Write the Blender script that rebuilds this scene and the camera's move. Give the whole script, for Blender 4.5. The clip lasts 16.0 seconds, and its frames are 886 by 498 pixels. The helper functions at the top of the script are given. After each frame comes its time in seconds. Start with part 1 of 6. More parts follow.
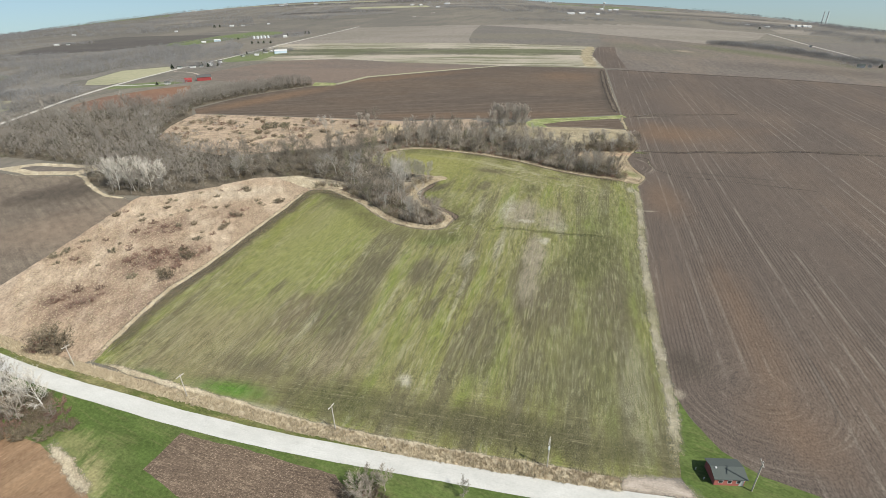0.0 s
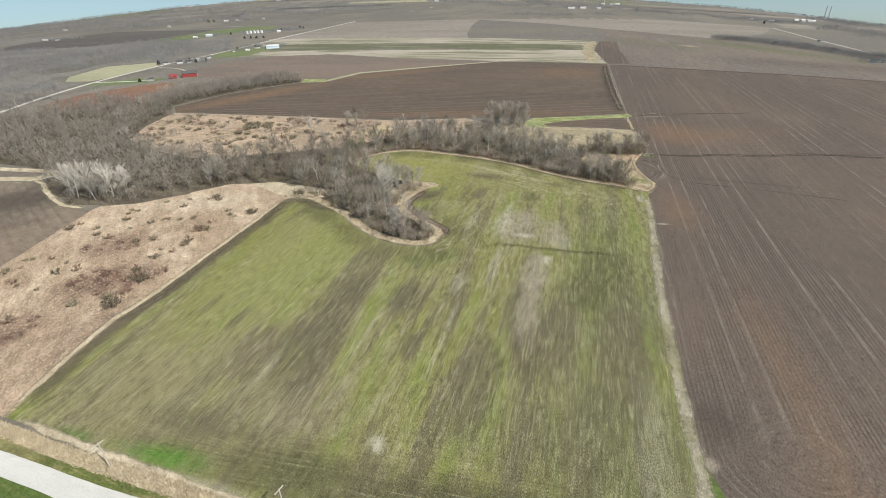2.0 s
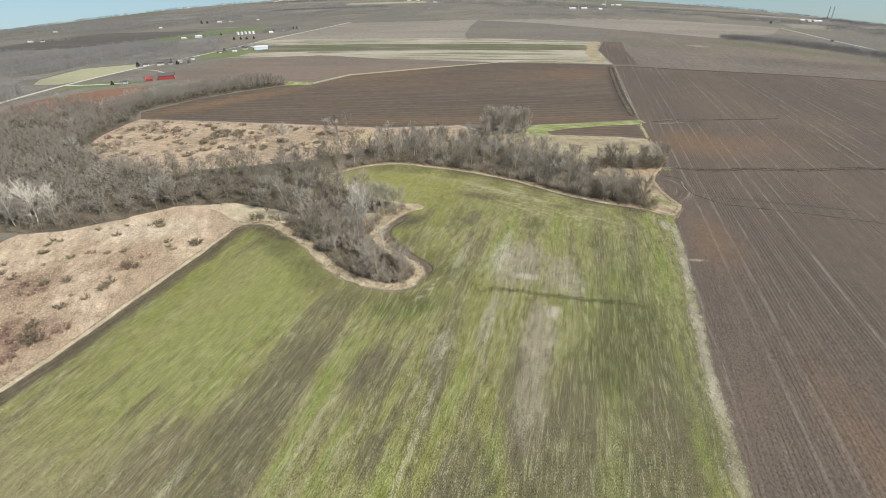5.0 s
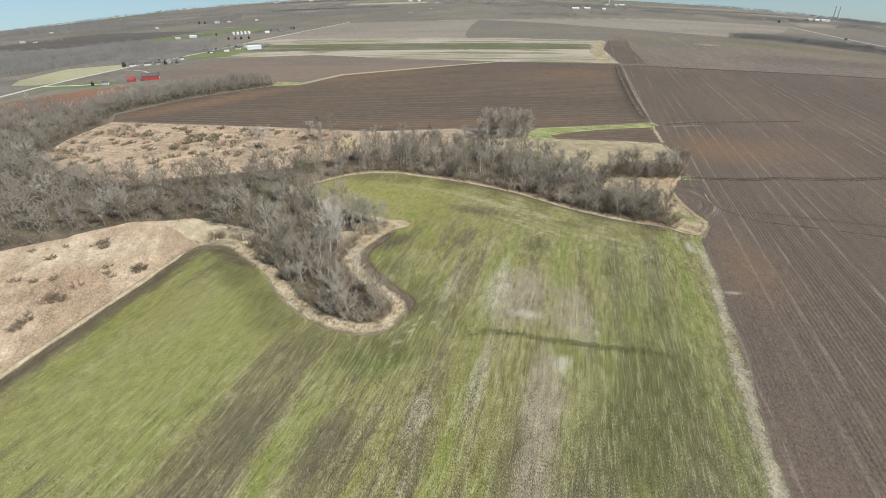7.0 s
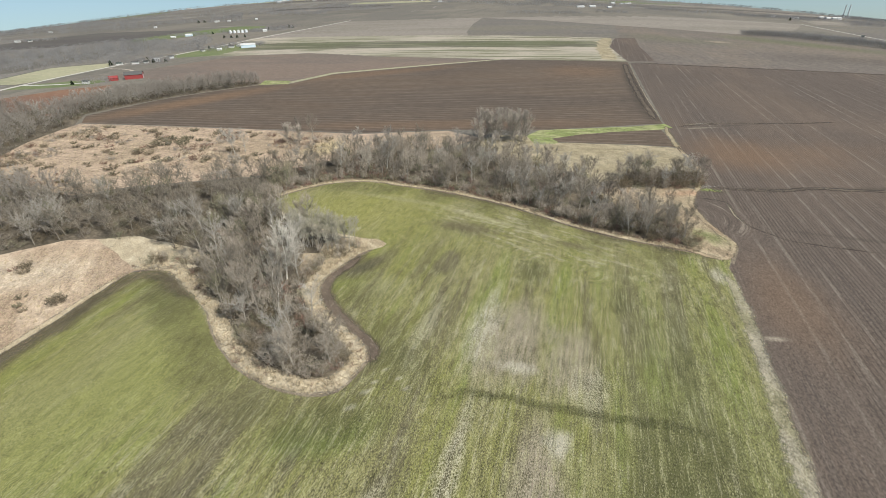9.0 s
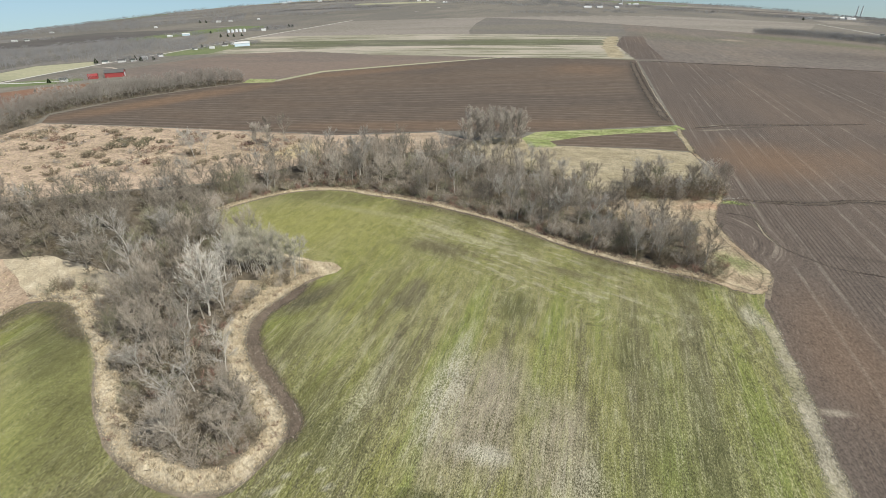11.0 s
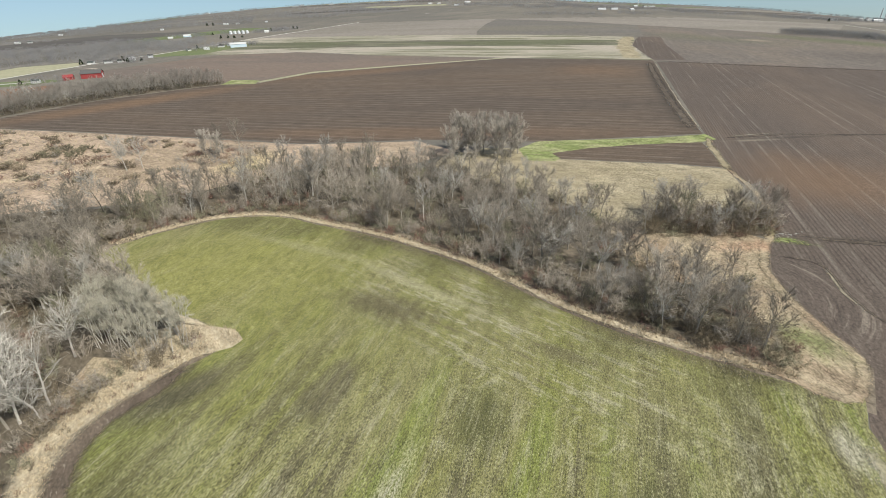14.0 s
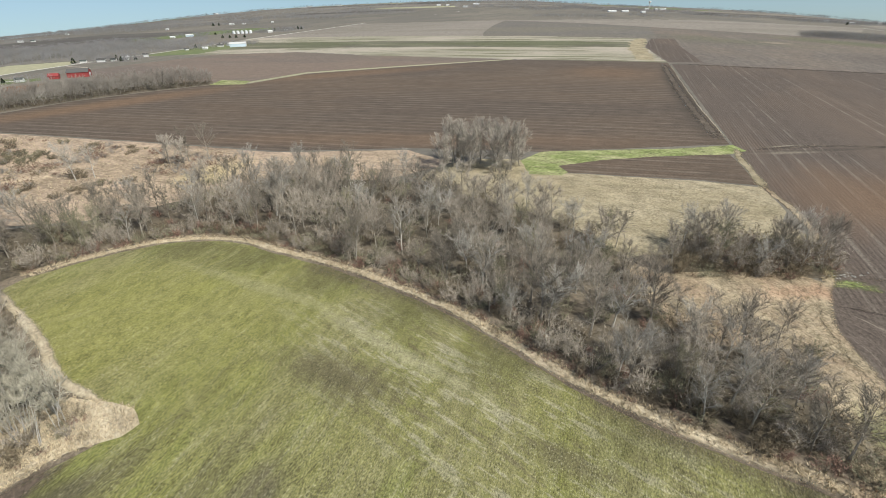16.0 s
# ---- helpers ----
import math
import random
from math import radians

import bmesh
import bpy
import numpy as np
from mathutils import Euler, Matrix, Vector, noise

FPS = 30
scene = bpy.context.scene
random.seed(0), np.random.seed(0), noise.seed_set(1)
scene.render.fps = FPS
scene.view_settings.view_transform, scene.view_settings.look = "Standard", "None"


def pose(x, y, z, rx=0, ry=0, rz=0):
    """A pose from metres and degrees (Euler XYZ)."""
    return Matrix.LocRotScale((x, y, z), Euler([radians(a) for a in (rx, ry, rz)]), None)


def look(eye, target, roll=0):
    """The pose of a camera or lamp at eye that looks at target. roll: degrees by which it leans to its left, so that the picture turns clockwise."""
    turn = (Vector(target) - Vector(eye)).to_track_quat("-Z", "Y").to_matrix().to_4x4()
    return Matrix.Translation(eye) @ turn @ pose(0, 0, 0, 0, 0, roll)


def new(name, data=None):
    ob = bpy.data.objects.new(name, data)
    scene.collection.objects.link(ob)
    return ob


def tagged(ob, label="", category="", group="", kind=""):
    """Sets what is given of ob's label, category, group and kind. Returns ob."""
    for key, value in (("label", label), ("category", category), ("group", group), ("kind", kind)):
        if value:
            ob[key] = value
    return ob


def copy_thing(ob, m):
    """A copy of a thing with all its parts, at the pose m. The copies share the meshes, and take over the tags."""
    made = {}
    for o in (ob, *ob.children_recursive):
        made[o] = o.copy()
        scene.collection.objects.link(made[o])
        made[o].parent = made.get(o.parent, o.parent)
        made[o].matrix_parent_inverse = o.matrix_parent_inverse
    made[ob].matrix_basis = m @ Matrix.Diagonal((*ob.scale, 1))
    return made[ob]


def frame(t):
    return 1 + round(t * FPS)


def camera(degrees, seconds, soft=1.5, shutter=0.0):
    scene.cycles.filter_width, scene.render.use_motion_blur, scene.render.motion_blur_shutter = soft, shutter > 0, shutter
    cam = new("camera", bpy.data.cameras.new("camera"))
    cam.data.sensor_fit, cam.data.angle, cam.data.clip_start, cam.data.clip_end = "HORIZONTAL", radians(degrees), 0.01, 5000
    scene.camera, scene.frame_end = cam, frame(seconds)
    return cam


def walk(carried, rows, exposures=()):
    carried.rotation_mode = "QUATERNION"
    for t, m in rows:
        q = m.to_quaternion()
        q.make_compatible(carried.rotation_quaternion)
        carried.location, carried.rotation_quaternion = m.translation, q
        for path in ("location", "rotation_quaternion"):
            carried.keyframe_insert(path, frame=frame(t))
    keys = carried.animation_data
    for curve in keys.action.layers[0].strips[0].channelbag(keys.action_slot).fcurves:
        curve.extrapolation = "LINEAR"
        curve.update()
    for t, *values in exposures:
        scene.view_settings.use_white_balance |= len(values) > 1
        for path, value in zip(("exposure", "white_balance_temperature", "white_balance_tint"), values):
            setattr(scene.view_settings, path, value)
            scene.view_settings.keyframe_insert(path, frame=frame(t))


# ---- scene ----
cam = camera(84.05, 16.0, soft=0.8)
PATH = [
    (0, (0.01, 0.02, 110.07), (-0.04, 88.44, 63.35), -1.20),
    (0.5, (1.42, 7.23, 109.32), (1.38, 95.56, 62.43), -1.24),
    (1, (2.77, 14.55, 108.20), (2.77, 102.74, 61.06), -1.27),
    (1.5, (4.17, 21.84, 107.01), (4.17, 109.91, 59.65), -1.26),
    (2, (5.49, 29.60, 106.14), (5.46, 117.64, 58.71), -1.25),
    (2.5, (6.63, 37.41, 105.06), (6.59, 125.45, 57.62), -1.25),
    (3, (7.76, 45.20, 104.03), (7.74, 133.24, 56.62), -1.26),
    (3.5, (8.92, 52.95, 103.03), (8.93, 141.04, 55.69), -1.27),
    (4, (10.26, 60.94, 101.78), (10.26, 149.07, 54.52), -1.29),
    (6.5, (17.25, 102.91, 93.21), (16.84, 191.21, 46.28), -1.46),
    (7, (19.01, 111.06, 91.57), (18.43, 199.39, 44.68), -1.48),
    (7.5, (20.93, 119.01, 89.99), (20.11, 207.35, 43.12), -1.50),
    (8, (22.98, 126.86, 88.48), (21.96, 215.18, 41.59), -1.54),
    (8.5, (25.36, 134.93, 86.77), (24.12, 223.25, 39.88), -1.59),
    (9, (27.94, 143.14, 84.75), (26.45, 231.46, 37.88), -1.63),
    (11.5, (42.37, 183.85, 73.66), (39.35, 272.38, 27.24), -1.67),
    (12, (44.92, 191.83, 71.76), (41.52, 280.38, 25.43), -1.71),
    (12.5, (47.25, 199.78, 70.25), (43.47, 288.37, 24.02), -1.76),
    (13, (49.40, 207.62, 68.81), (45.22, 296.26, 22.72), -1.80),
    (13.5, (51.59, 215.09, 67.49), (46.97, 303.79, 21.54), -1.83),
    (14, (53.61, 222.67, 66.31), (48.57, 311.40, 20.48), -1.80),
    (14.5, (55.33, 230.41, 64.99), (49.87, 319.18, 19.27), -1.73),
    (15, (56.81, 237.74, 63.72), (50.99, 326.55, 18.11), -1.64),
    (15.5, (57.95, 244.93, 62.59), (51.83, 333.77, 17.09), -1.57),
    (16, (59.02, 251.85, 61.61), (52.62, 340.70, 16.17), -1.50),
]
walk(cam, [(t, look(eye, target, roll)) for t, eye, target, roll in PATH], [(0.0, 0.20, 6380, 2.5)])

# ---- sky and sun ----
SUN_TO = Vector((0.81, -0.59, 1.07)).normalized()
world = bpy.data.worlds.new("sky")
scene.world = world
world.use_nodes = True
wn = world.node_tree
sky = wn.nodes.new("ShaderNodeTexSky")
sky.sky_type, sky.sun_disc = "NISHITA", False
sky.sun_elevation, sky.sun_rotation = math.asin(SUN_TO.z), math.atan2(SUN_TO.x, SUN_TO.y)
sky.air_density, sky.dust_density, sky.ozone_density = 1.0, 2.0, 1.0
# the land falls away below eye level all round, so the sky's own horizon is lowered with it
way = wn.nodes.new("ShaderNodeTexCoord")
lower = wn.nodes.new("ShaderNodeVectorMath")
lower.operation = "ADD"
lower.inputs[1].default_value = (0, 0, 0.13)
unit = wn.nodes.new("ShaderNodeVectorMath")
unit.operation = "NORMALIZE"
wn.links.new(way.outputs["Generated"], lower.inputs[0])
wn.links.new(lower.outputs[0], unit.inputs[0])
wn.links.new(unit.outputs[0], sky.inputs[0])
wn.links.new(sky.outputs[0], wn.nodes["Background"].inputs[0])
wn.nodes["Background"].inputs[1].default_value = 0.116
sun_data = bpy.data.lights.new("sun", "SUN")
sun_data.energy, sun_data.angle, sun_data.color = 5.0, radians(0.6), (1.0, 0.95, 0.905)
sun = new("sun", sun_data)
sun.matrix_basis = SUN_TO.to_track_quat("Z", "Y").to_matrix().to_4x4()


# ---- materials ----
ROW = radians(-15.6)     # heading of the crop rows, from +y


def shader(name, rough=0.9, spec=0.2):
    m = bpy.data.materials.new(name)
    m.use_nodes = True
    b = m.node_tree.nodes["Principled BSDF"]
    b.inputs["Roughness"].default_value = rough
    b.inputs["Specular IOR Level"].default_value = spec
    return m, m.node_tree, b


def link(nt, a, b):
    nt.links.new(a, b)


def value(nt, socket, v):
    if isinstance(v, bpy.types.NodeSocket):
        nt.links.new(v, socket)
    else:
        socket.default_value = v


def math_node(nt, op, a, b=0.0, clamp=False):
    n = nt.nodes.new("ShaderNodeMath")
    n.operation, n.use_clamp = op, clamp
    value(nt, n.inputs[0], a)
    value(nt, n.inputs[1], b)
    return n.outputs[0]


def mix(nt, f, a, b, mode="MIX"):
    n = nt.nodes.new("ShaderNodeMix")
    n.data_type, n.blend_type = "RGBA", mode
    value(nt, n.inputs[0], f)
    for s, c in ((n.inputs[6], a), (n.inputs[7], b)):
        value(nt, s, c if isinstance(c, bpy.types.NodeSocket) else (*c, 1.0))
    return n.outputs[2]


def ramp(nt, f, lo, hi):
    n = nt.nodes.new("ShaderNodeMapRange")
    n.interpolation_type = "SMOOTHSTEP"
    value(nt, n.inputs[0], f)
    n.inputs[1].default_value, n.inputs[2].default_value = lo, hi
    return n.outputs[0]


SHARED = {}


def object_coords(nt):
    key = (nt.as_pointer(), "coords")
    if key not in SHARED:
        SHARED[key] = nt.nodes.new("ShaderNodeTexCoord").outputs["Object"]
    return SHARED[key]


def coords(nt, angle=0.0, stretch=(1, 1, 1), shift=(0, 0, 0)):
    """World metres, turned so that y runs along the given heading, then stretched."""
    a = nt.nodes.new("ShaderNodeMapping")
    a.inputs["Rotation"].default_value = (0, 0, -angle)
    a.inputs["Location"].default_value = shift
    link(nt, object_coords(nt), a.inputs[0])
    b = nt.nodes.new("ShaderNodeMapping")
    b.inputs["Scale"].default_value = stretch
    link(nt, a.outputs[0], b.inputs[0])
    return b.outputs[0]


def noise_tex(nt, vec, scale=1.0, detail=3.0, rough=0.55, warp=0.0):
    n = nt.nodes.new("ShaderNodeTexNoise")
    n.inputs["Scale"].default_value, n.inputs["Detail"].default_value = scale, detail
    n.inputs["Roughness"].default_value, n.inputs["Distortion"].default_value = rough, warp
    link(nt, vec, n.inputs["Vector"])
    return n.outputs["Fac"]


SPOT_NOISE = {}


def spot(nt, centre, radii, angle=0.0, edge=0.5, rag=0.5, scale=0.15):
    """A ragged patch: 1 in the middle, 0 outside."""
    m = nt.nodes.new("ShaderNodeMapping")
    m.vector_type = "TEXTURE"
    m.inputs["Location"].default_value = (*centre, 0)
    m.inputs["Rotation"].default_value = (0, 0, angle)
    m.inputs["Scale"].default_value = (*radii, 1000)
    link(nt, object_coords(nt), m.inputs[0])
    length = nt.nodes.new("ShaderNodeVectorMath")
    length.operation = "LENGTH"
    link(nt, m.outputs[0], length.inputs[0])
    key = (nt.as_pointer(), scale)
    if key not in SPOT_NOISE:
        SPOT_NOISE[key] = noise_tex(nt, coords(nt, ROW, (1, 0.3, 1)), scale, 7, 0.72)
    n = SPOT_NOISE[key]
    d = math_node(nt, "ADD", length.outputs["Value"], math_node(nt, "MULTIPLY", math_node(nt, "SUBTRACT", n, 0.5), rag * 2))
    return ramp(nt, d, 1.0 + edge * 0.4, 1.0 - edge)


def ground_mat(name, base, alt, streak, angle=ROW, row=1.6, run=45.0, amount=0.6, patches=0.03, fine=0.25,
               spots=(), bump=0.25, pale=None, streak_at=(0.5, 0.72), alt_at=(0.42, 0.62), tuft=1.8, lines=0.0, line_gap=9.0, calm=(), extra=None, line_colour=None, waves=(), blotch=0.4, specks=()):
    """Open ground: two colours in broad patches, streaks along the rows, fine grain, and stains of their own shape."""
    m, nt, b = shader(name, 0.95, 0.1)
    big = noise_tex(nt, coords(nt, angle, (1, 0.45, 1)), patches, 4, 0.6, 0.3)
    col = mix(nt, ramp(nt, big, *alt_at), base, alt)
    rows = noise_tex(nt, coords(nt, angle, (1 / row, 1 / run, 1)), 1.0, 4, 0.6)
    wide = noise_tex(nt, coords(nt, angle, (1 / (row * 5), 1 / (run * 1.7), 1)), 1.0, 3, 0.55)
    s = math_node(nt, "ADD", math_node(nt, "MULTIPLY", rows, 0.55), math_node(nt, "MULTIPLY", wide, 0.45))
    still = None
    for shape in calm:
        k = math_node(nt, "SUBTRACT", 1.0, spot(nt, *shape))
        still = k if still is None else math_node(nt, "MULTIPLY", still, k)
    f = math_node(nt, "MULTIPLY", ramp(nt, s, *streak_at), amount)
    col = mix(nt, f if still is None else math_node(nt, "MULTIPLY", f, still), col, streak)
    # the single drill rows, broken into specks
    drill = noise_tex(nt, coords(nt, angle, (1 / (row * 0.45), 1 / (row * 5), 1)), 1.0, 3, 0.7)
    g = math_node(nt, "MULTIPLY", ramp(nt, drill, 0.52, 0.66), 0.42)
    col = mix(nt, g if still is None else math_node(nt, "MULTIPLY", g, math_node(nt, "ADD", math_node(nt, "MULTIPLY", still, 0.6), 0.4)), col, pale or streak)
    for period, strength, colour in waves:
        w = nt.nodes.new("ShaderNodeTexWave")
        w.wave_type, w.bands_direction, w.wave_profile = "BANDS", "X", "SIN"
        w.inputs["Scale"].default_value = 0.314159 / period
        w.inputs["Distortion"].default_value, w.inputs["Detail"].default_value, w.inputs["Detail Scale"].default_value = 3.0, 2.0, 0.4
        link(nt, coords(nt, angle, (1, 0.12, 1)), w.inputs["Vector"])
        patchy = noise_tex(nt, coords(nt, angle, (0.05, 0.012, 1)), 1.0, 4, 0.6)
        g = math_node(nt, "MULTIPLY", math_node(nt, "MULTIPLY", ramp(nt, w.outputs["Fac"], 0.45, 0.95), ramp(nt, patchy, 0.34, 0.62)), strength)
        col = mix(nt, g if still is None else math_node(nt, "MULTIPLY", g, still), col, colour)
    for size, lo, hi, strength, colour in specks:     # single clods, stalks and tufts
        sp = noise_tex(nt, coords(nt, angle, (1 / size, 0.45 / size, 1)), 1.0, 2, 0.5)
        where = noise_tex(nt, coords(nt, angle, (0.12, 0.02, 1), (size * 40, 0, 0)), 1.0, 4, 0.6)
        col = mix(nt, math_node(nt, "MULTIPLY", math_node(nt, "MULTIPLY", ramp(nt, sp, lo, hi), ramp(nt, where, 0.36, 0.6)), strength), col, colour)
    if extra:
        col = extra(nt, col)
    if lines:
        w = nt.nodes.new("ShaderNodeTexWave")      # narrow, broken wheel marks
        w.wave_type, w.bands_direction, w.wave_profile = "BANDS", "X", "SIN"
        w.inputs["Scale"].default_value = 0.314159 / line_gap
        w.inputs["Distortion"].default_value, w.inputs["Detail"].default_value, w.inputs["Detail Scale"].default_value = 5.0, 1.0, 0.12
        link(nt, coords(nt, angle, (1, 0.02, 1)), w.inputs["Vector"])
        broken = noise_tex(nt, coords(nt, angle, (0.5, 0.06, 1)), 1.0, 4, 0.7)
        some = noise_tex(nt, coords(nt, angle, (0.06, 0.006, 1)), 1.0, 2, 0.5)
        f = math_node(nt, "MULTIPLY", ramp(nt, w.outputs["Fac"], 0.88, 1.0), math_node(nt, "MULTIPLY", ramp(nt, broken, 0.34, 0.60), ramp(nt, some, 0.46, 0.62)))
        f = f if still is None else math_node(nt, "MULTIPLY", f, still)
        col = mix(nt, math_node(nt, "MULTIPLY", f, lines), col, line_colour or streak)
    broken = ramp(nt, s, 0.44, 0.56)
    for colour, strength, *shape in spots:
        f = math_node(nt, "MULTIPLY", spot(nt, *shape), abs(strength))
        if strength < 0:      # shows only between the rows
            f = math_node(nt, "MULTIPLY", f, broken)
        col = mix(nt, f, col, colour)
    grain = noise_tex(nt, coords(nt, angle, (1, 0.6, 1)), tuft, 5, 0.7)
    mid = noise_tex(nt, coords(nt, angle, (1, 0.5, 1)), 0.22, 4, 0.65)
    g = math_node(nt, "ADD", math_node(nt, "MULTIPLY", grain, 1 - blotch), math_node(nt, "MULTIPLY", mid, blotch))
    dark = nt.nodes.new("ShaderNodeMapRange")
    link(nt, g, dark.inputs[0])
    dark.inputs[1].default_value, dark.inputs[2].default_value = 0.35, 0.65
    dark.inputs[3].default_value, dark.inputs[4].default_value = 1 - fine * 1.6, 1 + fine * 1.6
    n = nt.nodes.new("ShaderNodeVectorMath")
    n.operation = "SCALE"
    link(nt, col, n.inputs[0])
    link(nt, dark.outputs[0], n.inputs["Scale"])
    link(nt, n.outputs[0], b.inputs["Base Color"])
    if bump:
        bp = nt.nodes.new("ShaderNodeBump")
        bp.inputs["Strength"].default_value, bp.inputs["Distance"].default_value = bump, 0.3
        h = math_node(nt, "ADD", math_node(nt, "MULTIPLY", rows, 0.7), grain)
        link(nt, h, bp.inputs["Height"])
        link(nt, bp.outputs[0], b.inputs["Normal"])
    return m


def plain_mat(name, colour, rough=0.7, spec=0.3, vary=0.15, scale=0.8, metal=0.0, by_object=0.0, by_island=0.0, soft=0.0):
    """Paint, bark, metal: one colour with dirt at two scales, and a little change from piece to piece."""
    m, nt, b = shader(name, rough, spec)
    b.inputs["Metallic"].default_value = metal
    n = math_node(nt, "ADD", math_node(nt, "MULTIPLY", noise_tex(nt, coords(nt), scale, 4, 0.6), 0.6),
                  math_node(nt, "MULTIPLY", noise_tex(nt, coords(nt), scale * 9, 3, 0.6), 0.4))
    f = math_node(nt, "ADD", math_node(nt, "MULTIPLY", math_node(nt, "SUBTRACT", n, 0.5), 2 * vary), 1.0)
    if by_object:
        o = nt.nodes.new("ShaderNodeObjectInfo")
        f = math_node(nt, "MULTIPLY", f, math_node(nt, "ADD", math_node(nt, "MULTIPLY", o.outputs["Random"], 2 * by_object), 1 - by_object))
    if by_island:
        o = nt.nodes.new("ShaderNodeNewGeometry")
        f = math_node(nt, "MULTIPLY", f, math_node(nt, "ADD", math_node(nt, "MULTIPLY", o.outputs["Random Per Island"], 2 * by_island), 1 - by_island))
    s = nt.nodes.new("ShaderNodeVectorMath")
    s.operation = "SCALE"
    s.inputs[0].default_value = colour
    link(nt, f, s.inputs["Scale"])
    link(nt, s.outputs[0], b.inputs["Base Color"])
    if soft:      # round twigs: the flat slivers shade as a rounded spray
        geo, bend = nt.nodes.new("ShaderNodeNewGeometry"), nt.nodes.new("ShaderNodeVectorMath")
        bend.operation = "MULTIPLY_ADD"
        bend.inputs[1].default_value = (1 - soft,) * 3
        bend.inputs[2].default_value = (0, 0, soft)
        link(nt, geo.outputs["Normal"], bend.inputs[0])
        level = nt.nodes.new("ShaderNodeVectorMath")
        level.operation = "NORMALIZE"
        link(nt, bend.outputs[0], level.inputs[0])
        link(nt, level.outputs[0], b.inputs["Normal"])
    return m


SOIL_DARK, SOIL_PALE, SOIL_RED = (0.065, 0.053, 0.042), (0.31, 0.265, 0.20), (0.155, 0.10, 0.063)
DRY, DRY_PALE, DRY_RED = (0.318, 0.235, 0.162), (0.43, 0.336, 0.242), (0.165, 0.108, 0.08)
GREEN_DARK = (0.075, 0.085, 0.028)


def rings(nt, col, centre, where, pale, dark, strength=0.55, gap=0.42):
    """Rows that run in a circle where the drill or plough turned."""
    m = nt.nodes.new("ShaderNodeVectorMath")
    m.operation = "SUBTRACT"
    m.inputs[1].default_value = (*centre, 0)
    link(nt, object_coords(nt), m.inputs[0])
    sep = nt.nodes.new("ShaderNodeSeparateXYZ")
    link(nt, m.outputs[0], sep.inputs[0])
    away = nt.nodes.new("ShaderNodeVectorMath")
    away.operation = "LENGTH"
    link(nt, m.outputs[0], away.inputs[0])
    turn = math_node(nt, "ARCTAN2", sep.outputs[1], sep.outputs[0])
    com = nt.nodes.new("ShaderNodeCombineXYZ")
    link(nt, math_node(nt, "MULTIPLY", away.outputs["Value"], gap), com.inputs[0])
    link(nt, math_node(nt, "MULTIPLY", turn, 0.7), com.inputs[1])
    n = noise_tex(nt, com.outputs[0], 1.0, 4, 0.62)
    mask = spot(nt, *where)
    col = mix(nt, math_node(nt, "MULTIPLY", math_node(nt, "MULTIPLY", ramp(nt, n, 0.52, 0.68), mask), strength), col, pale)
    return mix(nt, math_node(nt, "MULTIPLY", math_node(nt, "MULTIPLY", ramp(nt, n, 0.48, 0.34), mask), strength), col, dark)


def wheat_turns(nt, col):
    col = rings(nt, col, (-14, 296), ((-14, 340), (52, 46), 0, 0.6, 0.3, 0.05), (0.265, 0.245, 0.115), (0.125, 0.125, 0.04), 0.6, 0.28)
    for x, y, r in ((105.5, 270, 8), (92.5, 276, 8), (74, 283, 9), (54, 298, 8)):
        col = rings(nt, col, (x, y), ((x, y), (r, r), 0, 0.3, 0.2, 0.2), (0.27, 0.25, 0.15), (0.078, 0.078, 0.034), 0.7, 0.62)
    slant = noise_tex(nt, coords(nt, radians(-128), (0.45, 0.08, 1)), 1.0, 5, 0.72)
    where = spot(nt, (58, 316), (62, 19), -0.66, 0.6, 0.4, 0.05)
    col = mix(nt, math_node(nt, "MULTIPLY", math_node(nt, "MULTIPLY", ramp(nt, slant, 0.51, 0.60), where), 0.6), col, (0.32, 0.29, 0.205))
    return mix(nt, math_node(nt, "MULTIPLY", math_node(nt, "MULTIPLY", ramp(nt, slant, 0.48, 0.36), where), 0.6), col, (0.115, 0.095, 0.06))


def plough_turns(nt, col):
    col = rings(nt, col, (120, 330), ((141, 326), (10, 24), 0.1, 0.6, 0.2, 0.05), (0.205, 0.170, 0.134), (0.060, 0.048, 0.040), 0.75, 0.8)
    return rings(nt, col, (96, 112), ((92, 100), (26, 26), 0, 0.4, 0.3, 0.05), (0.175, 0.143, 0.112), (0.062, 0.050, 0.042), 0.55, 0.9)


# darker wheat along the woods and the meadow
DARK_EDGES = [(x, y, r, q) for x, y, r, q in ((-106, 205, 16, -0.28), (-98, 240, 17, -0.25), (-88, 268, 15, -0.2), (-68, 281, 12, 0.7), (-56, 268, 12, 0.65), (-44, 252, 12, 0.55), (-34, 238, 12, 0.8), (-18, 226, 13, 1.3), (2, 224, 13, 1.7), (14, 240, 11, 0.2), (8, 255, 9, 0.7), (-2, 272, 9, 0.3), (-3, 290, 10, -0.5), (-22, 372, 14, 1.5), (0, 366, 13, 1.95), (24, 356, 14, 2.0), (46, 344, 14, 2.15), (66, 328, 14, 2.3), (86, 310, 14, 2.2), (106, 297, 12, 2.0))]
BROWN, BROWN_RED = (0.097, 0.083, 0.052), (0.112, 0.084, 0.062)
STRAW_PALE, BARE, DULL = (0.335, 0.305, 0.235), (0.225, 0.190, 0.138), (0.082, 0.080, 0.034)
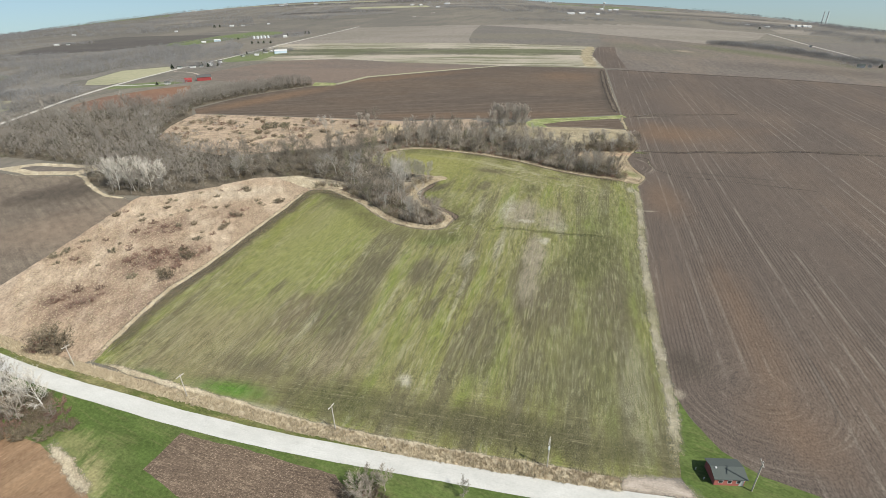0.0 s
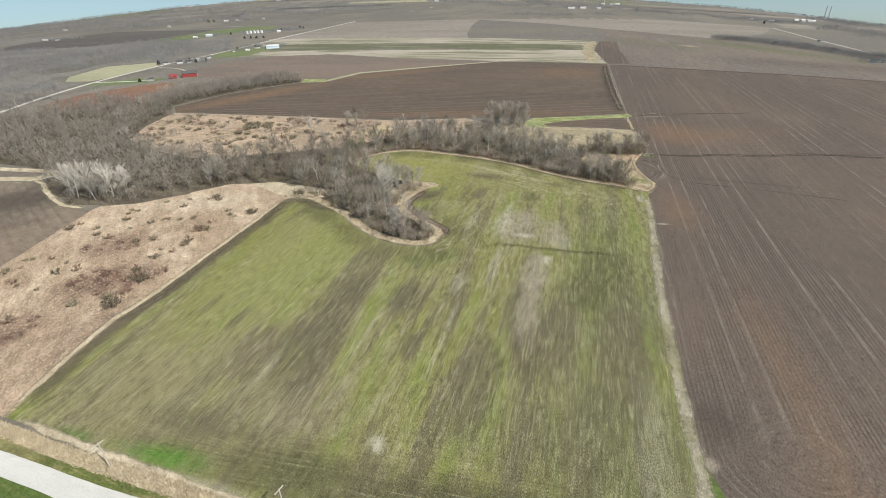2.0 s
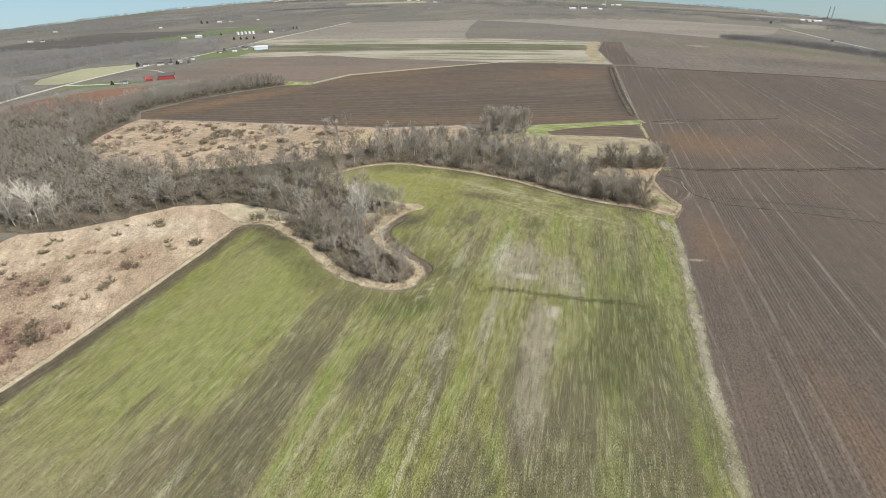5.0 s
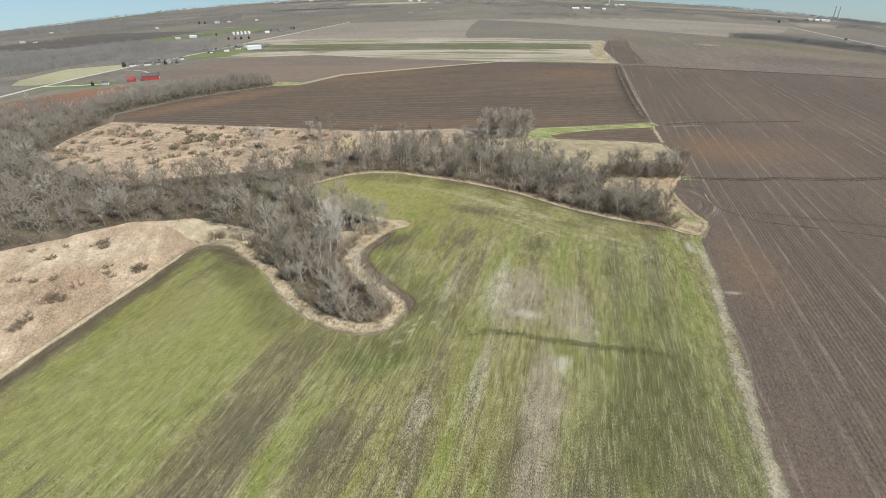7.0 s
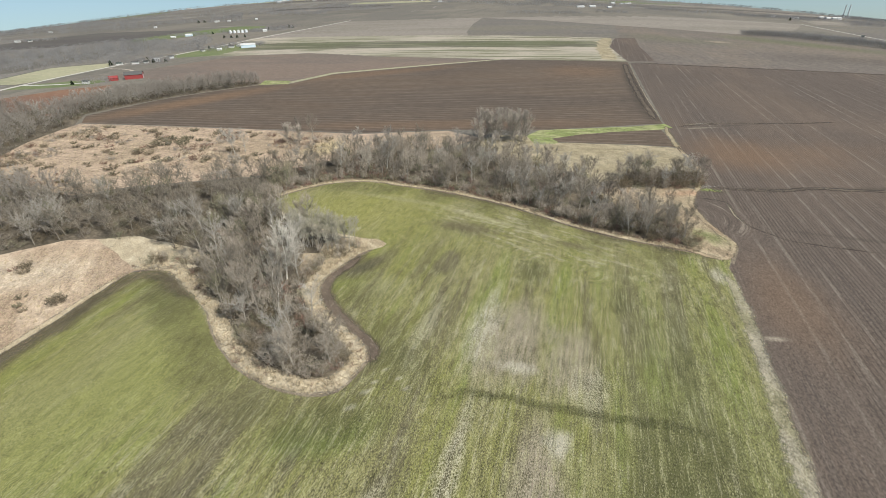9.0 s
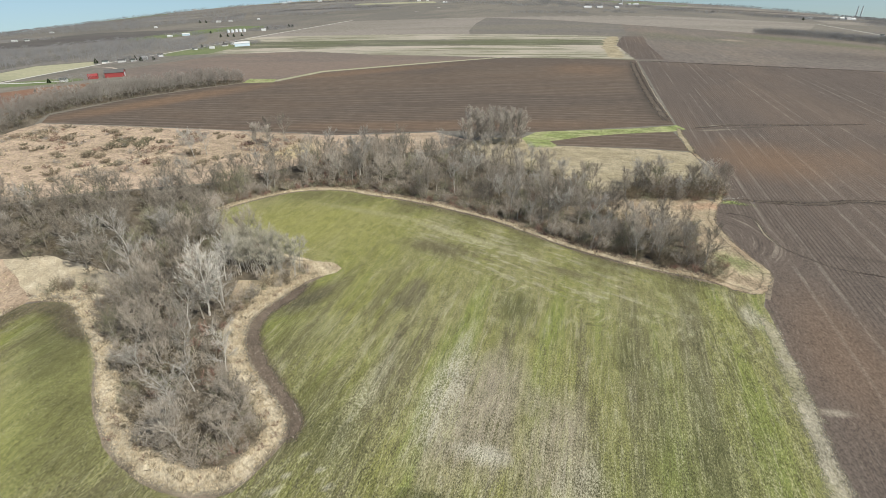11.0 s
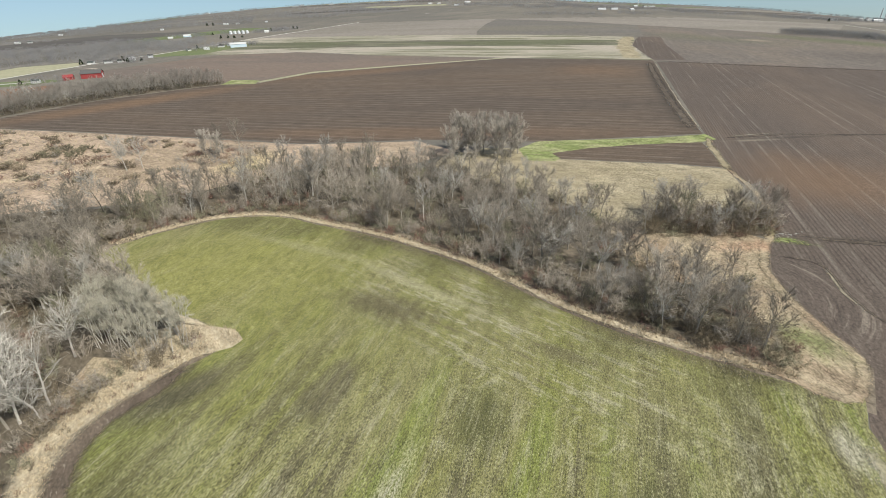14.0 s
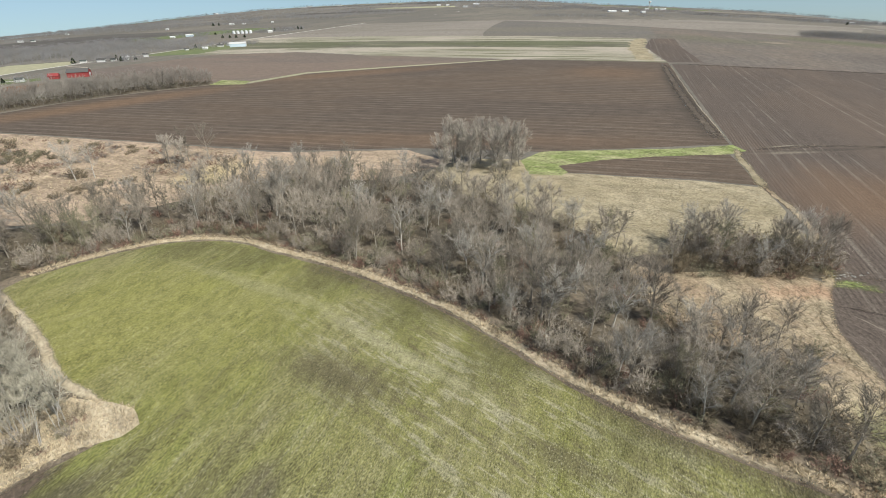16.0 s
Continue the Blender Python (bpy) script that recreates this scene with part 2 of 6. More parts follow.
WHEAT_SPOTS = [
        ((0.200, 0.202, 0.072), 0.7, (-66, 205), (26, 62), ROW, 0.9, 0.6, 0.05),
        ((0.190, 0.190, 0.068), 0.6, (-44, 250), (22, 24), 0.4, 0.9, 0.6, 0.05),
        ((0.214, 0.203, 0.066), 0.8, (-14, 340), (44, 29), 0, 0.9, 0.4, 0.05),
        ((0.225, 0.215, 0.105), 0.6, (6, 277), (8, 10), 0, 0.9, 0.8, 0.08),
        ((0.112, 0.118, 0.046), 0.75, (72, 190), (25, 95), ROW, 0.9, 0.7, 0.05),
        ((0.085, 0.105, 0.026), 0.8, (0, 219), (15, 8), 0.2, 0.6, 0.5, 0.08),
        (GREEN_DARK, 0.55, (-62, 274), (9, 20), 0.5, 0.7, 0.4, 0.08),
        *(((0.098, 0.092, 0.038), 0.75, (x, y), (9, r), q, 0.9, 0.6, 0.1) for x, y, r, q in DARK_EDGES),
        # thin brown stands, drawn out along the rows
        (BROWN, -1.0, (-34, 182), (8.5, 30), ROW, 0.5, 0.7, 0.12),
        (BROWN, -1.0, (-41, 162), (10, 24), ROW, 0.5, 0.7, 0.12),
        (BROWN, -0.9, (-27, 196), (5, 16), ROW, 0.5, 0.7, 0.15),
        (BROWN_RED, -0.9, (-58, 160), (7, 16), ROW, 0.5, 0.8, 0.15),
        (BROWN, -1.0, (-10, 188), (6, 15), ROW, 0.5, 0.7, 0.15),
        (BROWN, -0.95, (-6, 159), (3.5, 9), ROW, 0.5, 0.7, 0.2),
        (BROWN, -0.7, (-70, 176), (2.2, 9), ROW, 0.5, 0.7, 0.2),
        (BROWN, -0.6, (-84, 186), (2.0, 8), ROW, 0.5, 0.7, 0.2),
        (BROWN, -0.95, (34, 178), (8.75, 25.3), ROW, 0.5, 0.7, 0.12),
        (BROWN, -0.9, (33, 155), (7.5, 20.7), ROW, 0.5, 0.7, 0.15),
        (BROWN, -0.85, (46, 168), (8.75, 29.9), ROW, 0.5, 0.7, 0.12),
        (BROWN, -0.85, (62, 152), (10, 36.8), ROW, 0.5, 0.7, 0.12),
        (BROWN, -0.9, (15, 142), (7.5, 25.3), ROW, 0.5, 0.7, 0.12),
        (BROWN, -0.7, (73, 176), (5, 38), ROW, 0.5, 0.7, 0.15),
        (BROWN, -0.9, (27, 293), (4.5, 10), ROW, 0.5, 0.7, 0.15),
        (BROWN, -0.6, (80, 256), (5, 22), ROW, 0.5, 0.7, 0.15),
        # thin tan wheat towards the road, dark headland beside it
        ((0.178, 0.146, 0.092), -0.9, (-40, 134), (24, 17), ROW, 0.8, 0.8, 0.08),
        ((0.20, 0.168, 0.094), 0.85, (-86, 144), (30, 28), ROW, 0.9, 0.7, 0.05),
        ((0.185, 0.155, 0.085), 0.55, (-70, 124), (44, 10), -0.27, 0.8, 0.8, 0.1),
        ((0.066, 0.060, 0.030), 0.92, (18, 98), (58, 9), -0.24, 0.8, 0.7, 0.1),
        ((0.098, 0.090, 0.050), 0.75, (44, 116), (38, 24), -0.2, 0.9, 0.8, 0.06),
        ((0.105, 0.092, 0.052), 0.45, (-30, 110), (50, 8), -0.24, 0.9, 0.8, 0.08),
        (STRAW_PALE, -0.4, (58, 112), (5, 30), ROW, 0.8, 0.8, 0.15),
        # bare pale knolls
        (BARE, -1.0, (44, 250), (12, 20), ROW, 0.6, 0.7, 0.15),
        (STRAW_PALE, -0.8, (36, 252), (5, 18), ROW, 0.6, 0.8, 0.2),
        (STRAW_PALE, 0.8, (44, 238.5), (5.2, 2.6), ROW, 0.8, 1.2, 0.3),
        (BARE, -0.85, (57, 240), (7, 16), ROW, 0.6, 0.7, 0.15),
        (BARE, -1.0, (43, 202), (6.5, 22), ROW, 0.5, 0.6, 0.15),
        (BARE, -0.8, (36, 176), (5, 18), ROW, 0.5, 0.7, 0.15),
        (STRAW_PALE, 0.85, (49.5, 215), (3.3, 4.2), ROW, 0.7, 1.0, 0.3),
        (STRAW_PALE, -0.75, (27, 210), (2.6, 19), ROW, 0.6, 0.9, 0.25),
        (STRAW_PALE, -0.65, (11.5, 199), (2.6, 11), ROW, 0.6, 0.9, 0.25),
        (STRAW_PALE, -0.6, (60, 230), (6, 10), ROW, 0.7, 1.0, 0.25),
        (STRAW_PALE, -0.7, (39, 262), (2.6, 22), ROW, 0.7, 1.0, 0.25),
        (STRAW_PALE, -0.6, (20, 255), (3.0, 18), ROW, 0.7, 1.0, 0.25),
        (DULL, -1.0, (73, 205), (13, 24), ROW, 0.6, 0.7, 0.12),
        (DULL, -1.0, (61, 190), (10, 18), ROW, 0.6, 0.7, 0.12),
        (DULL, 0.65, (11, 245), (11, 6), -0.5, 0.9, 0.8, 0.12),
        (DULL, -0.95, (55.5, 286), (5, 10), ROW, 0.6, 0.7, 0.15),
        (DULL, -0.8, (79, 267), (3.5, 9), ROW, 0.6, 0.7, 0.15),
        (DULL, -0.8, (85, 237), (3.5, 8), ROW, 0.6, 0.7, 0.15),
        (STRAW_PALE, -0.5, (6, 168), (1.2, 26), ROW, 0.7, 1.0, 0.25),
        (STRAW_PALE, -0.5, (-22, 165), (1.2, 20), ROW, 0.7, 1.0, 0.25),
        (STRAW_PALE, -0.45, (-51, 150), (1.6, 14), ROW, 0.7, 1.0, 0.25),
        ((0.30, 0.275, 0.17), 0.6, (44, 328), (26, 2.2), -0.62, 0.9, 0.9, 0.3),
        ((0.27, 0.25, 0.13), 0.5, (6, 352), (30, 2.4), -0.42, 0.9, 0.6, 0.2),
        ((0.100, 0.086, 0.048), 0.85, (34, 321), (17, 6), -0.4, 0.9, 1.1, 0.2),
        ((0.100, 0.086, 0.048), 0.75, (74, 303), (10, 2.6), -0.5, 0.9, 1.1, 0.2),
        (STRAW_PALE, 0.7, (115, 281), (3, 5), ROW, 0.8, 1.0, 0.3),
        (STRAW_PALE, 0.85, (-13, 119), (2.4, 3.6), 0.3, 0.7, 1.3, 0.6),
        (DULL, -0.9, (-34, 112), (18, 8), -0.25, 0.8, 0.9, 0.12),
        (BROWN, -0.8, (-62, 127), (20, 7), -0.27, 0.8, 0.9, 0.12),
        (BROWN, -0.9, (-38, 147), (5, 12), ROW, 0.6, 0.8, 0.15),
        (STRAW_PALE, 0.4, (-62, 110), (24, 2.5), -0.27, 0.7, 0.6, 0.3),
        *((STRAW_PALE, 0.55, (x, y), (r * 0.9, r * 0.45), 0.4, 0.9, 1.9, 0.6) for x, y, r in ((6.6, 230.7, 2.0), (4.1, 225.8, 2.2), (16.5, 231.6, 1.8), (11, 238.5, 1.4), (14.5, 235.2, 1.3), (8.5, 234, 1.3))),
        ((0.07, 0.15, 0.02), 0.9, (-68, 117), (15, 4.2), -0.25, 0.9, 0.8, 0.2),
        ((0.06, 0.125, 0.02), 0.6, (-97, 124.5), (8, 2.5), -0.3, 0.9, 0.8, 0.2),
        (SOIL_DARK, 0.7, (-2, 291), (4, 15), -0.72, 0.8, 0.4, 0.2),
    ]


def times(nt, *factors):
    out = factors[0]
    for f in factors[1:]:
        out = math_node(nt, "MULTIPLY", out, f)
    return out


def wheat(name, south, north, extra):
    """Winter wheat: bands of thick and thin stand along the rows, straw between, and the stains that reach into its stretch."""
    near = [p for p in WHEAT_SPOTS if p[2][1] + 1.6 * max(p[3]) > south and p[2][1] - 1.6 * max(p[3]) < north]
    m, nt, b = shader(name, 0.95, 0.1)
    broad = noise_tex(nt, coords(nt, ROW, (1 / 8, 1 / 80, 1)), 1.0, 2, 0.5)
    narrow = noise_tex(nt, coords(nt, ROW, (1 / 1.7, 1 / 24, 1), (30, 0, 0)), 1.0, 6, 0.72)
    short = noise_tex(nt, coords(nt, ROW, (1 / 0.9, 1 / 5, 1), (60, 0, 0)), 1.0, 6, 0.74)
    patch = noise_tex(nt, coords(nt, ROW, (1, 0.3, 1)), 0.032, 8, 0.72, 0.3)
    grain = noise_tex(nt, coords(nt, ROW, (1, 0.45, 1)), 4.2, 5, 0.75)
    bits = noise_tex(nt, coords(nt, ROW, (1 / 0.23, 0.5 / 0.23, 1)), 1.0, 3, 0.6)

    def dotted(n, share):
        """A streak broken up into clumps and stalks."""
        return math_node(nt, "ADD", times(nt, n, 1 - share), times(nt, grain, share))

    streak = math_node(nt, "ADD", times(nt, narrow, 0.55), times(nt, short, 0.45))
    streak = dotted(streak, 0.28)
    stand = math_node(nt, "ADD", math_node(nt, "ADD", times(nt, broad, 0.32), times(nt, streak, 0.48)), times(nt, patch, 0.2))
    still = None
    for shape in (((0, 336), (85, 60), 0, 0.7, 0.3, 0.05), ((60, 318), (62, 24), -0.66, 0.6, 0.3, 0.05), ((-52, 250), (40, 34), 0.3, 0.8, 0.4, 0.05), ((-74, 224), (26, 52), ROW, 0.8, 0.6, 0.05)):
        k = math_node(nt, "SUBTRACT", 1.0, times(nt, spot(nt, *shape), 0.8))
        still = k if still is None else times(nt, still, k)
    col = mix(nt, ramp(nt, patch, 0.40, 0.62), (0.164, 0.160, 0.050), (0.190, 0.174, 0.080))
    col = mix(nt, times(nt, ramp(nt, stand, 0.505, 0.435), still, 0.9), col, (0.104, 0.091, 0.054))
    col = mix(nt, times(nt, ramp(nt, stand, 0.52, 0.59), still, 0.8), col, (0.148, 0.160, 0.042))
    col = mix(nt, times(nt, ramp(nt, dotted(broad, 0.25), 0.52, 0.60), still, 0.55), col, (0.150, 0.174, 0.040))
    col = mix(nt, times(nt, ramp(nt, dotted(broad, 0.25), 0.48, 0.40), still, 0.65), col, (0.112, 0.097, 0.055))
    # straw and bare clods between the rows
    litter = noise_tex(nt, coords(nt, ROW, (1 / 2.4, 1 / 20, 1), (90, 0, 0)), 1.0, 6, 0.74)
    col = mix(nt, times(nt, ramp(nt, math_node(nt, "ADD", times(nt, litter, 0.6), times(nt, short, 0.4)), 0.515, 0.615), math_node(nt, "ADD", times(nt, still, 0.7), 0.3), 0.5), col, (0.29, 0.265, 0.18))
    if extra:
        col = extra(nt, col)
    # headland drilled alongside the road
    head = spot(nt, (-6, 104), (95, 17), -0.24, 0.5, 0.3, 0.1)
    side = noise_tex(nt, coords(nt, radians(76.5), (1 / 0.9, 1 / 22, 1)), 1.0, 4, 0.66)
    broken = ramp(nt, streak, 0.43, 0.53)
    specked = ramp(nt, dotted(streak, 0.45), 0.455, 0.545)
    for colour, strength, *shape in near:
        f = times(nt, spot(nt, *shape), abs(strength))
        if strength < 0:      # shows only in some of the rows
            f = times(nt, f, specked if colour == STRAW_PALE else math_node(nt, "ADD", times(nt, broken, 0.5), 0.5))
        col = mix(nt, f, col, colour)
    if south < 130:
        col = mix(nt, times(nt, ramp(nt, side, 0.55, 0.68), head, 0.42), col, (0.27, 0.235, 0.145))
        col = mix(nt, times(nt, ramp(nt, side, 0.47, 0.36), head, 0.55), col, (0.078, 0.070, 0.038))
    rows = noise_tex(nt, coords(nt, ROW, (1 / 0.55, 1 / 9, 1), (7, 0, 0)), 1.0, 3, 0.6)
    lanes = noise_tex(nt, coords(nt, ROW, (1 / 1.9, 1 / 17, 1), (17, 0, 0)), 1.0, 5, 0.7)
    along_rows = math_node(nt, "SUBTRACT", 1.0, times(nt, head, 0.85))
    seen = times(nt, ramp(nt, noise_tex(nt, coords(nt, ROW, (0.09, 0.02, 1)), 1.0, 4, 0.6), 0.25, 0.5), still, along_rows)
    col = mix(nt, times(nt, ramp(nt, dotted(lanes, 0.36), 0.52, 0.605), seen, 0.46), col, (0.255, 0.242, 0.122))
    col = mix(nt, times(nt, ramp(nt, dotted(lanes, 0.36), 0.475, 0.395), seen, 0.58), col, (0.086, 0.082, 0.038))
    col = mix(nt, times(nt, ramp(nt, dotted(rows, 0.38), 0.52, 0.61), seen, 0.36), col, (0.30, 0.278, 0.18))
    col = mix(nt, times(nt, ramp(nt, dotted(rows, 0.38), 0.475, 0.39), seen, 0.55), col, (0.078, 0.074, 0.034))
    # single stalks, clods and tufts
    where = math_node(nt, "ADD", times(nt, ramp(nt, litter, 0.40, 0.6), 0.75), 0.25)
    col = mix(nt, times(nt, ramp(nt, bits, 0.575, 0.665), where, 0.55), col, (0.37, 0.345, 0.25))
    col = mix(nt, times(nt, ramp(nt, bits, 0.42, 0.33), 0.65), col, (0.068, 0.064, 0.028))
    mid = noise_tex(nt, coords(nt, ROW, (1, 0.35, 1)), 0.6, 6, 0.75)
    level = nt.nodes.new("ShaderNodeMapRange")
    link(nt, math_node(nt, "ADD", times(nt, grain, 0.66), times(nt, mid, 0.34)), level.inputs[0])
    level.inputs[1].default_value, level.inputs[2].default_value = 0.35, 0.65
    level.inputs[3].default_value, level.inputs[4].default_value = 0.30, 1.66
    n = nt.nodes.new("ShaderNodeVectorMath")
    n.operation = "SCALE"
    link(nt, col, n.inputs[0])
    link(nt, level.outputs[0], n.inputs["Scale"])
    link(nt, n.outputs[0], b.inputs["Base Color"])
    bp = nt.nodes.new("ShaderNodeBump")
    bp.inputs["Strength"].default_value, bp.inputs["Distance"].default_value = 0.3, 0.25
    link(nt, math_node(nt, "ADD", times(nt, rows, seen, 0.5), grain), bp.inputs["Height"])
    link(nt, bp.outputs[0], b.inputs["Normal"])
    return m


WHEAT_SOUTH, WHEAT_NORTH = wheat("winter_wheat_south", 60, 236, None), wheat("winter_wheat_north", 236, 400, wheat_turns)
PLOW_EAST = ground_mat("plowed_soil_rows", (0.098, 0.077, 0.063), (0.118, 0.089, 0.069), (0.074, 0.060, 0.052), row=1.0, run=90, amount=0.8, patches=0.012, fine=0.24, blotch=0.12, tuft=2.4, specks=((0.5, 0.62, 0.72, 0.5, (0.19, 0.158, 0.125)),), calm=[((92, 100), (24, 24), 0, 0.4, 0.2, 0.05), ((141, 326), (10, 24), 0.1, 0.6, 0.2, 0.05)], lines=0.36, line_gap=7.0, pale=(0.155, 0.128, 0.10), line_colour=(0.26, 0.225, 0.18), waves=((5.6, 0.16, (0.165, 0.138, 0.112)), (1.3, 0.7, (0.066, 0.052, 0.043))), extra=plough_turns,
    spots=[
        (SOIL_RED, 0.55, (185, 415), (26, 40), ROW, 0.9, 0.9, 0.05),
        (SOIL_RED, 0.35, (112, 150), (9, 60), ROW, 0.9, 0.9, 0.08),
        (SOIL_PALE, 0.45, (192, 466), (14, 2.2), 0.1, 0.9, 1.2, 0.2),
        (SOIL_RED, 0.4, (215, 405), (60, 26), 0.2, 0.9, 1.0, 0.04),
        (SOIL_DARK, 0.75, (240, 352), (95, 2.6), -0.05, 0.9, 0.9, 0.05),
        (SOIL_DARK, 0.6, (215, 470), (45, 2.0), 0.12, 0.9, 0.9, 0.06),
        (SOIL_RED, 0.4, (128, 262), (14, 34), ROW, 0.9, 0.8, 0.06),
        (SOIL_RED, 0.28, (96, 96), (12, 16), 0.2, 0.9, 1.0, 0.1),
        (SOIL_DARK, 0.7, (79, 124), (9, 9), 0.3, 0.9, 0.9, 0.1),
        (SOIL_PALE, 0.6, (70, 111), (3, 2.5), 0.2, 0.8, 0.6, 0.3),
        (SOIL_PALE, 0.6, (114, 248), (4, 1.2), -0.1, 0.8, 0.6, 0.3),
        (SOIL_DARK, 0.6, (190, 300), (45, 1.5), -0.35, 0.9, 0.9, 0.06),
    ])
PLOW_NORTH = ground_mat("plowed_soil_ridges", (0.085, 0.066, 0.052), (0.108, 0.079, 0.057), (0.066, 0.053, 0.043), angle=ROW + radians(94), row=2.2, run=110, amount=0.8, patches=0.008, fine=0.2, lines=0.4, line_gap=5, pale=(0.135, 0.105, 0.08), line_colour=(0.19, 0.15, 0.115), waves=((7.0, 0.7, (0.155, 0.122, 0.093)), (3.1, 0.4, (0.062, 0.048, 0.038))),
    spots=[(SOIL_RED, 0.8, (-200, 600), (110, 22), 0.85, 0.8, 0.5, 0.02), (SOIL_RED, 0.6, (-60, 735), (120, 22), 0.42, 0.8, 0.6, 0.02),
           (SOIL_RED, 0.5, (180, 720), (50, 45), 0.2, 0.8, 0.6, 0.02), (SOIL_DARK, 0.8, (203, 620), (9, 160), radians(-14), 0.6, 0.4, 0.03),
           (SOIL_RED, 0.5, (20, 490), (140, 14), -0.05, 0.8, 0.6, 0.03)])
PLOW_FAR = ground_mat("fallow_soil", (0.132, 0.111, 0.094), (0.154, 0.125, 0.100), (0.182, 0.154, 0.127), row=3.5, run=160, amount=0.7, patches=0.01, fine=0.16, tuft=0.7, blotch=0.5,
    spots=[((0.10, 0.108, 0.05), 0.6, (600, 960), (42, 200), 0.35, 0.9, 0.7, 0.01), ((0.10, 0.108, 0.05), 0.3, (420, 1050), (60, 130), 0.35, 0.9, 0.9, 0.01), (SOIL_DARK, 0.35, (560, 760), (160, 50), -0.5, 0.9, 0.9, 0.01), ((0.27, 0.22, 0.16), 0.7, (470, 1010), (16, 26), 0.3, 0.8, 1.2, 0.03)])
PLOW_RED = ground_mat("reddish_soil", (0.165, 0.125, 0.099), (0.143, 0.114, 0.094), (0.187, 0.152, 0.123), angle=ROW + radians(92), row=5, run=180, amount=0.6, patches=0.01, fine=0.12, tuft=0.5)
PLOW_ORANGE = ground_mat("orange_soil", (0.19, 0.108, 0.07), (0.16, 0.098, 0.07), (0.21, 0.14, 0.10), angle=ROW + radians(60), row=4, run=120, amount=0.5, patches=0.01, fine=0.12, tuft=0.6)
STUBBLE_PALE = ground_mat("pale_stubble", (0.34, 0.295, 0.235), (0.27, 0.24, 0.18), (0.13, 0.13, 0.075), angle=ROW + radians(94), row=7, run=120, streak_at=(0.49, 0.57), amount=0.85, patches=0.008, fine=0.10, tuft=0.4)
STUBBLE_DARK = ground_mat("dark_stubble", (0.112, 0.100, 0.074), (0.105, 0.105, 0.060), (0.20, 0.185, 0.13), angle=ROW + radians(94), row=7, run=120, streak_at=(0.52, 0.60), amount=0.8, patches=0.008, fine=0.10, tuft=0.4)
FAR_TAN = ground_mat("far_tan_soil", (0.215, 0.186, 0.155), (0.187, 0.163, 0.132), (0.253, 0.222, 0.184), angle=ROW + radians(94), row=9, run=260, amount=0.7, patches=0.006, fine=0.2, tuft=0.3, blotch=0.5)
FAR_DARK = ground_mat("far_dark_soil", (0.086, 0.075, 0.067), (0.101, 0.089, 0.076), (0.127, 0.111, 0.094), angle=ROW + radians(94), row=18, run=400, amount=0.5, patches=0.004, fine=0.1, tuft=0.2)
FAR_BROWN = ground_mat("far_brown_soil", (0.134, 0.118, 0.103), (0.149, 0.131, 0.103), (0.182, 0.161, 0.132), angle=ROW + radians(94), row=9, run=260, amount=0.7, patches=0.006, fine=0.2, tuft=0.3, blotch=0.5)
PLOW_WEST = ground_mat("plowed_soil_west", (0.165, 0.132, 0.10), (0.125, 0.10, 0.078), (0.215, 0.175, 0.13), angle=ROW + radians(60), row=2.2, run=60, amount=0.6, patches=0.018, fine=0.22, spots=[(SOIL_DARK, 0.8, (-240, 300), (50, 24), 0.5, 0.8, 0.6, 0.04), ((0.195, 0.146, 0.106), 0.75, (-206, 240), (34, 30), 0.4, 0.9, 0.8, 0.04)], waves=((4.5, 0.5, (0.11, 0.088, 0.068)),))
MEADOW = ground_mat("dry_meadow_grass", DRY, DRY_PALE, (0.22, 0.155, 0.11), angle=0.4, row=2.5, run=6, amount=0.6, patches=0.045, fine=0.32, tuft=1.6, bump=0.6,
    spots=[(DRY_RED, 0.9, (-136, 205), (22, 15), 0.5, 0.8, 1.3, 0.14), (DRY_RED, 0.75, (-150, 240), (18, 14), 0.5, 0.8, 1.4, 0.14), (DRY_RED, 0.75, (-152, 170), (18, 16), 0.2, 0.8, 1.4, 0.14), (DRY_RED, 0.6, (-122, 170), (9, 22), -0.2, 0.8, 1.4, 0.16), ((0.46, 0.385, 0.29), 0.6, (-130, 290), (40, 14), 0.1, 0.8, 1.0, 0.1),
           (DRY_RED, 0.4, (-125, 260), (12, 14), 0.2, 0.8, 0.9, 0.12)])
SCRUB = ground_mat("scrub_meadow_grass", (0.352, 0.265, 0.190), (0.30, 0.228, 0.158), (0.19, 0.145, 0.105), angle=1.2, row=6, run=14, amount=0.7, patches=0.04, fine=0.32, tuft=0.9, bump=0.6,
    spots=[((0.48, 0.38, 0.26), 0.8, (-135, 425), (26, 4), 0.55, 0.6, 0.7, 0.1), (DRY_RED, 0.5, (-60, 480), (30, 6), 0, 0.8, 0.8, 0.1), ((0.42, 0.34, 0.19), 0.7, (-48, 440), (12, 20), -0.3, 0.6, 0.6, 0.1)])
TAN = ground_mat("tall_dry_grass", (0.38, 0.315, 0.215), (0.45, 0.38, 0.27), (0.25, 0.19, 0.13), angle=0.6, row=0.8, run=2.5, amount=0.6, patches=0.2, fine=0.32, tuft=2.2, bump=0.7)
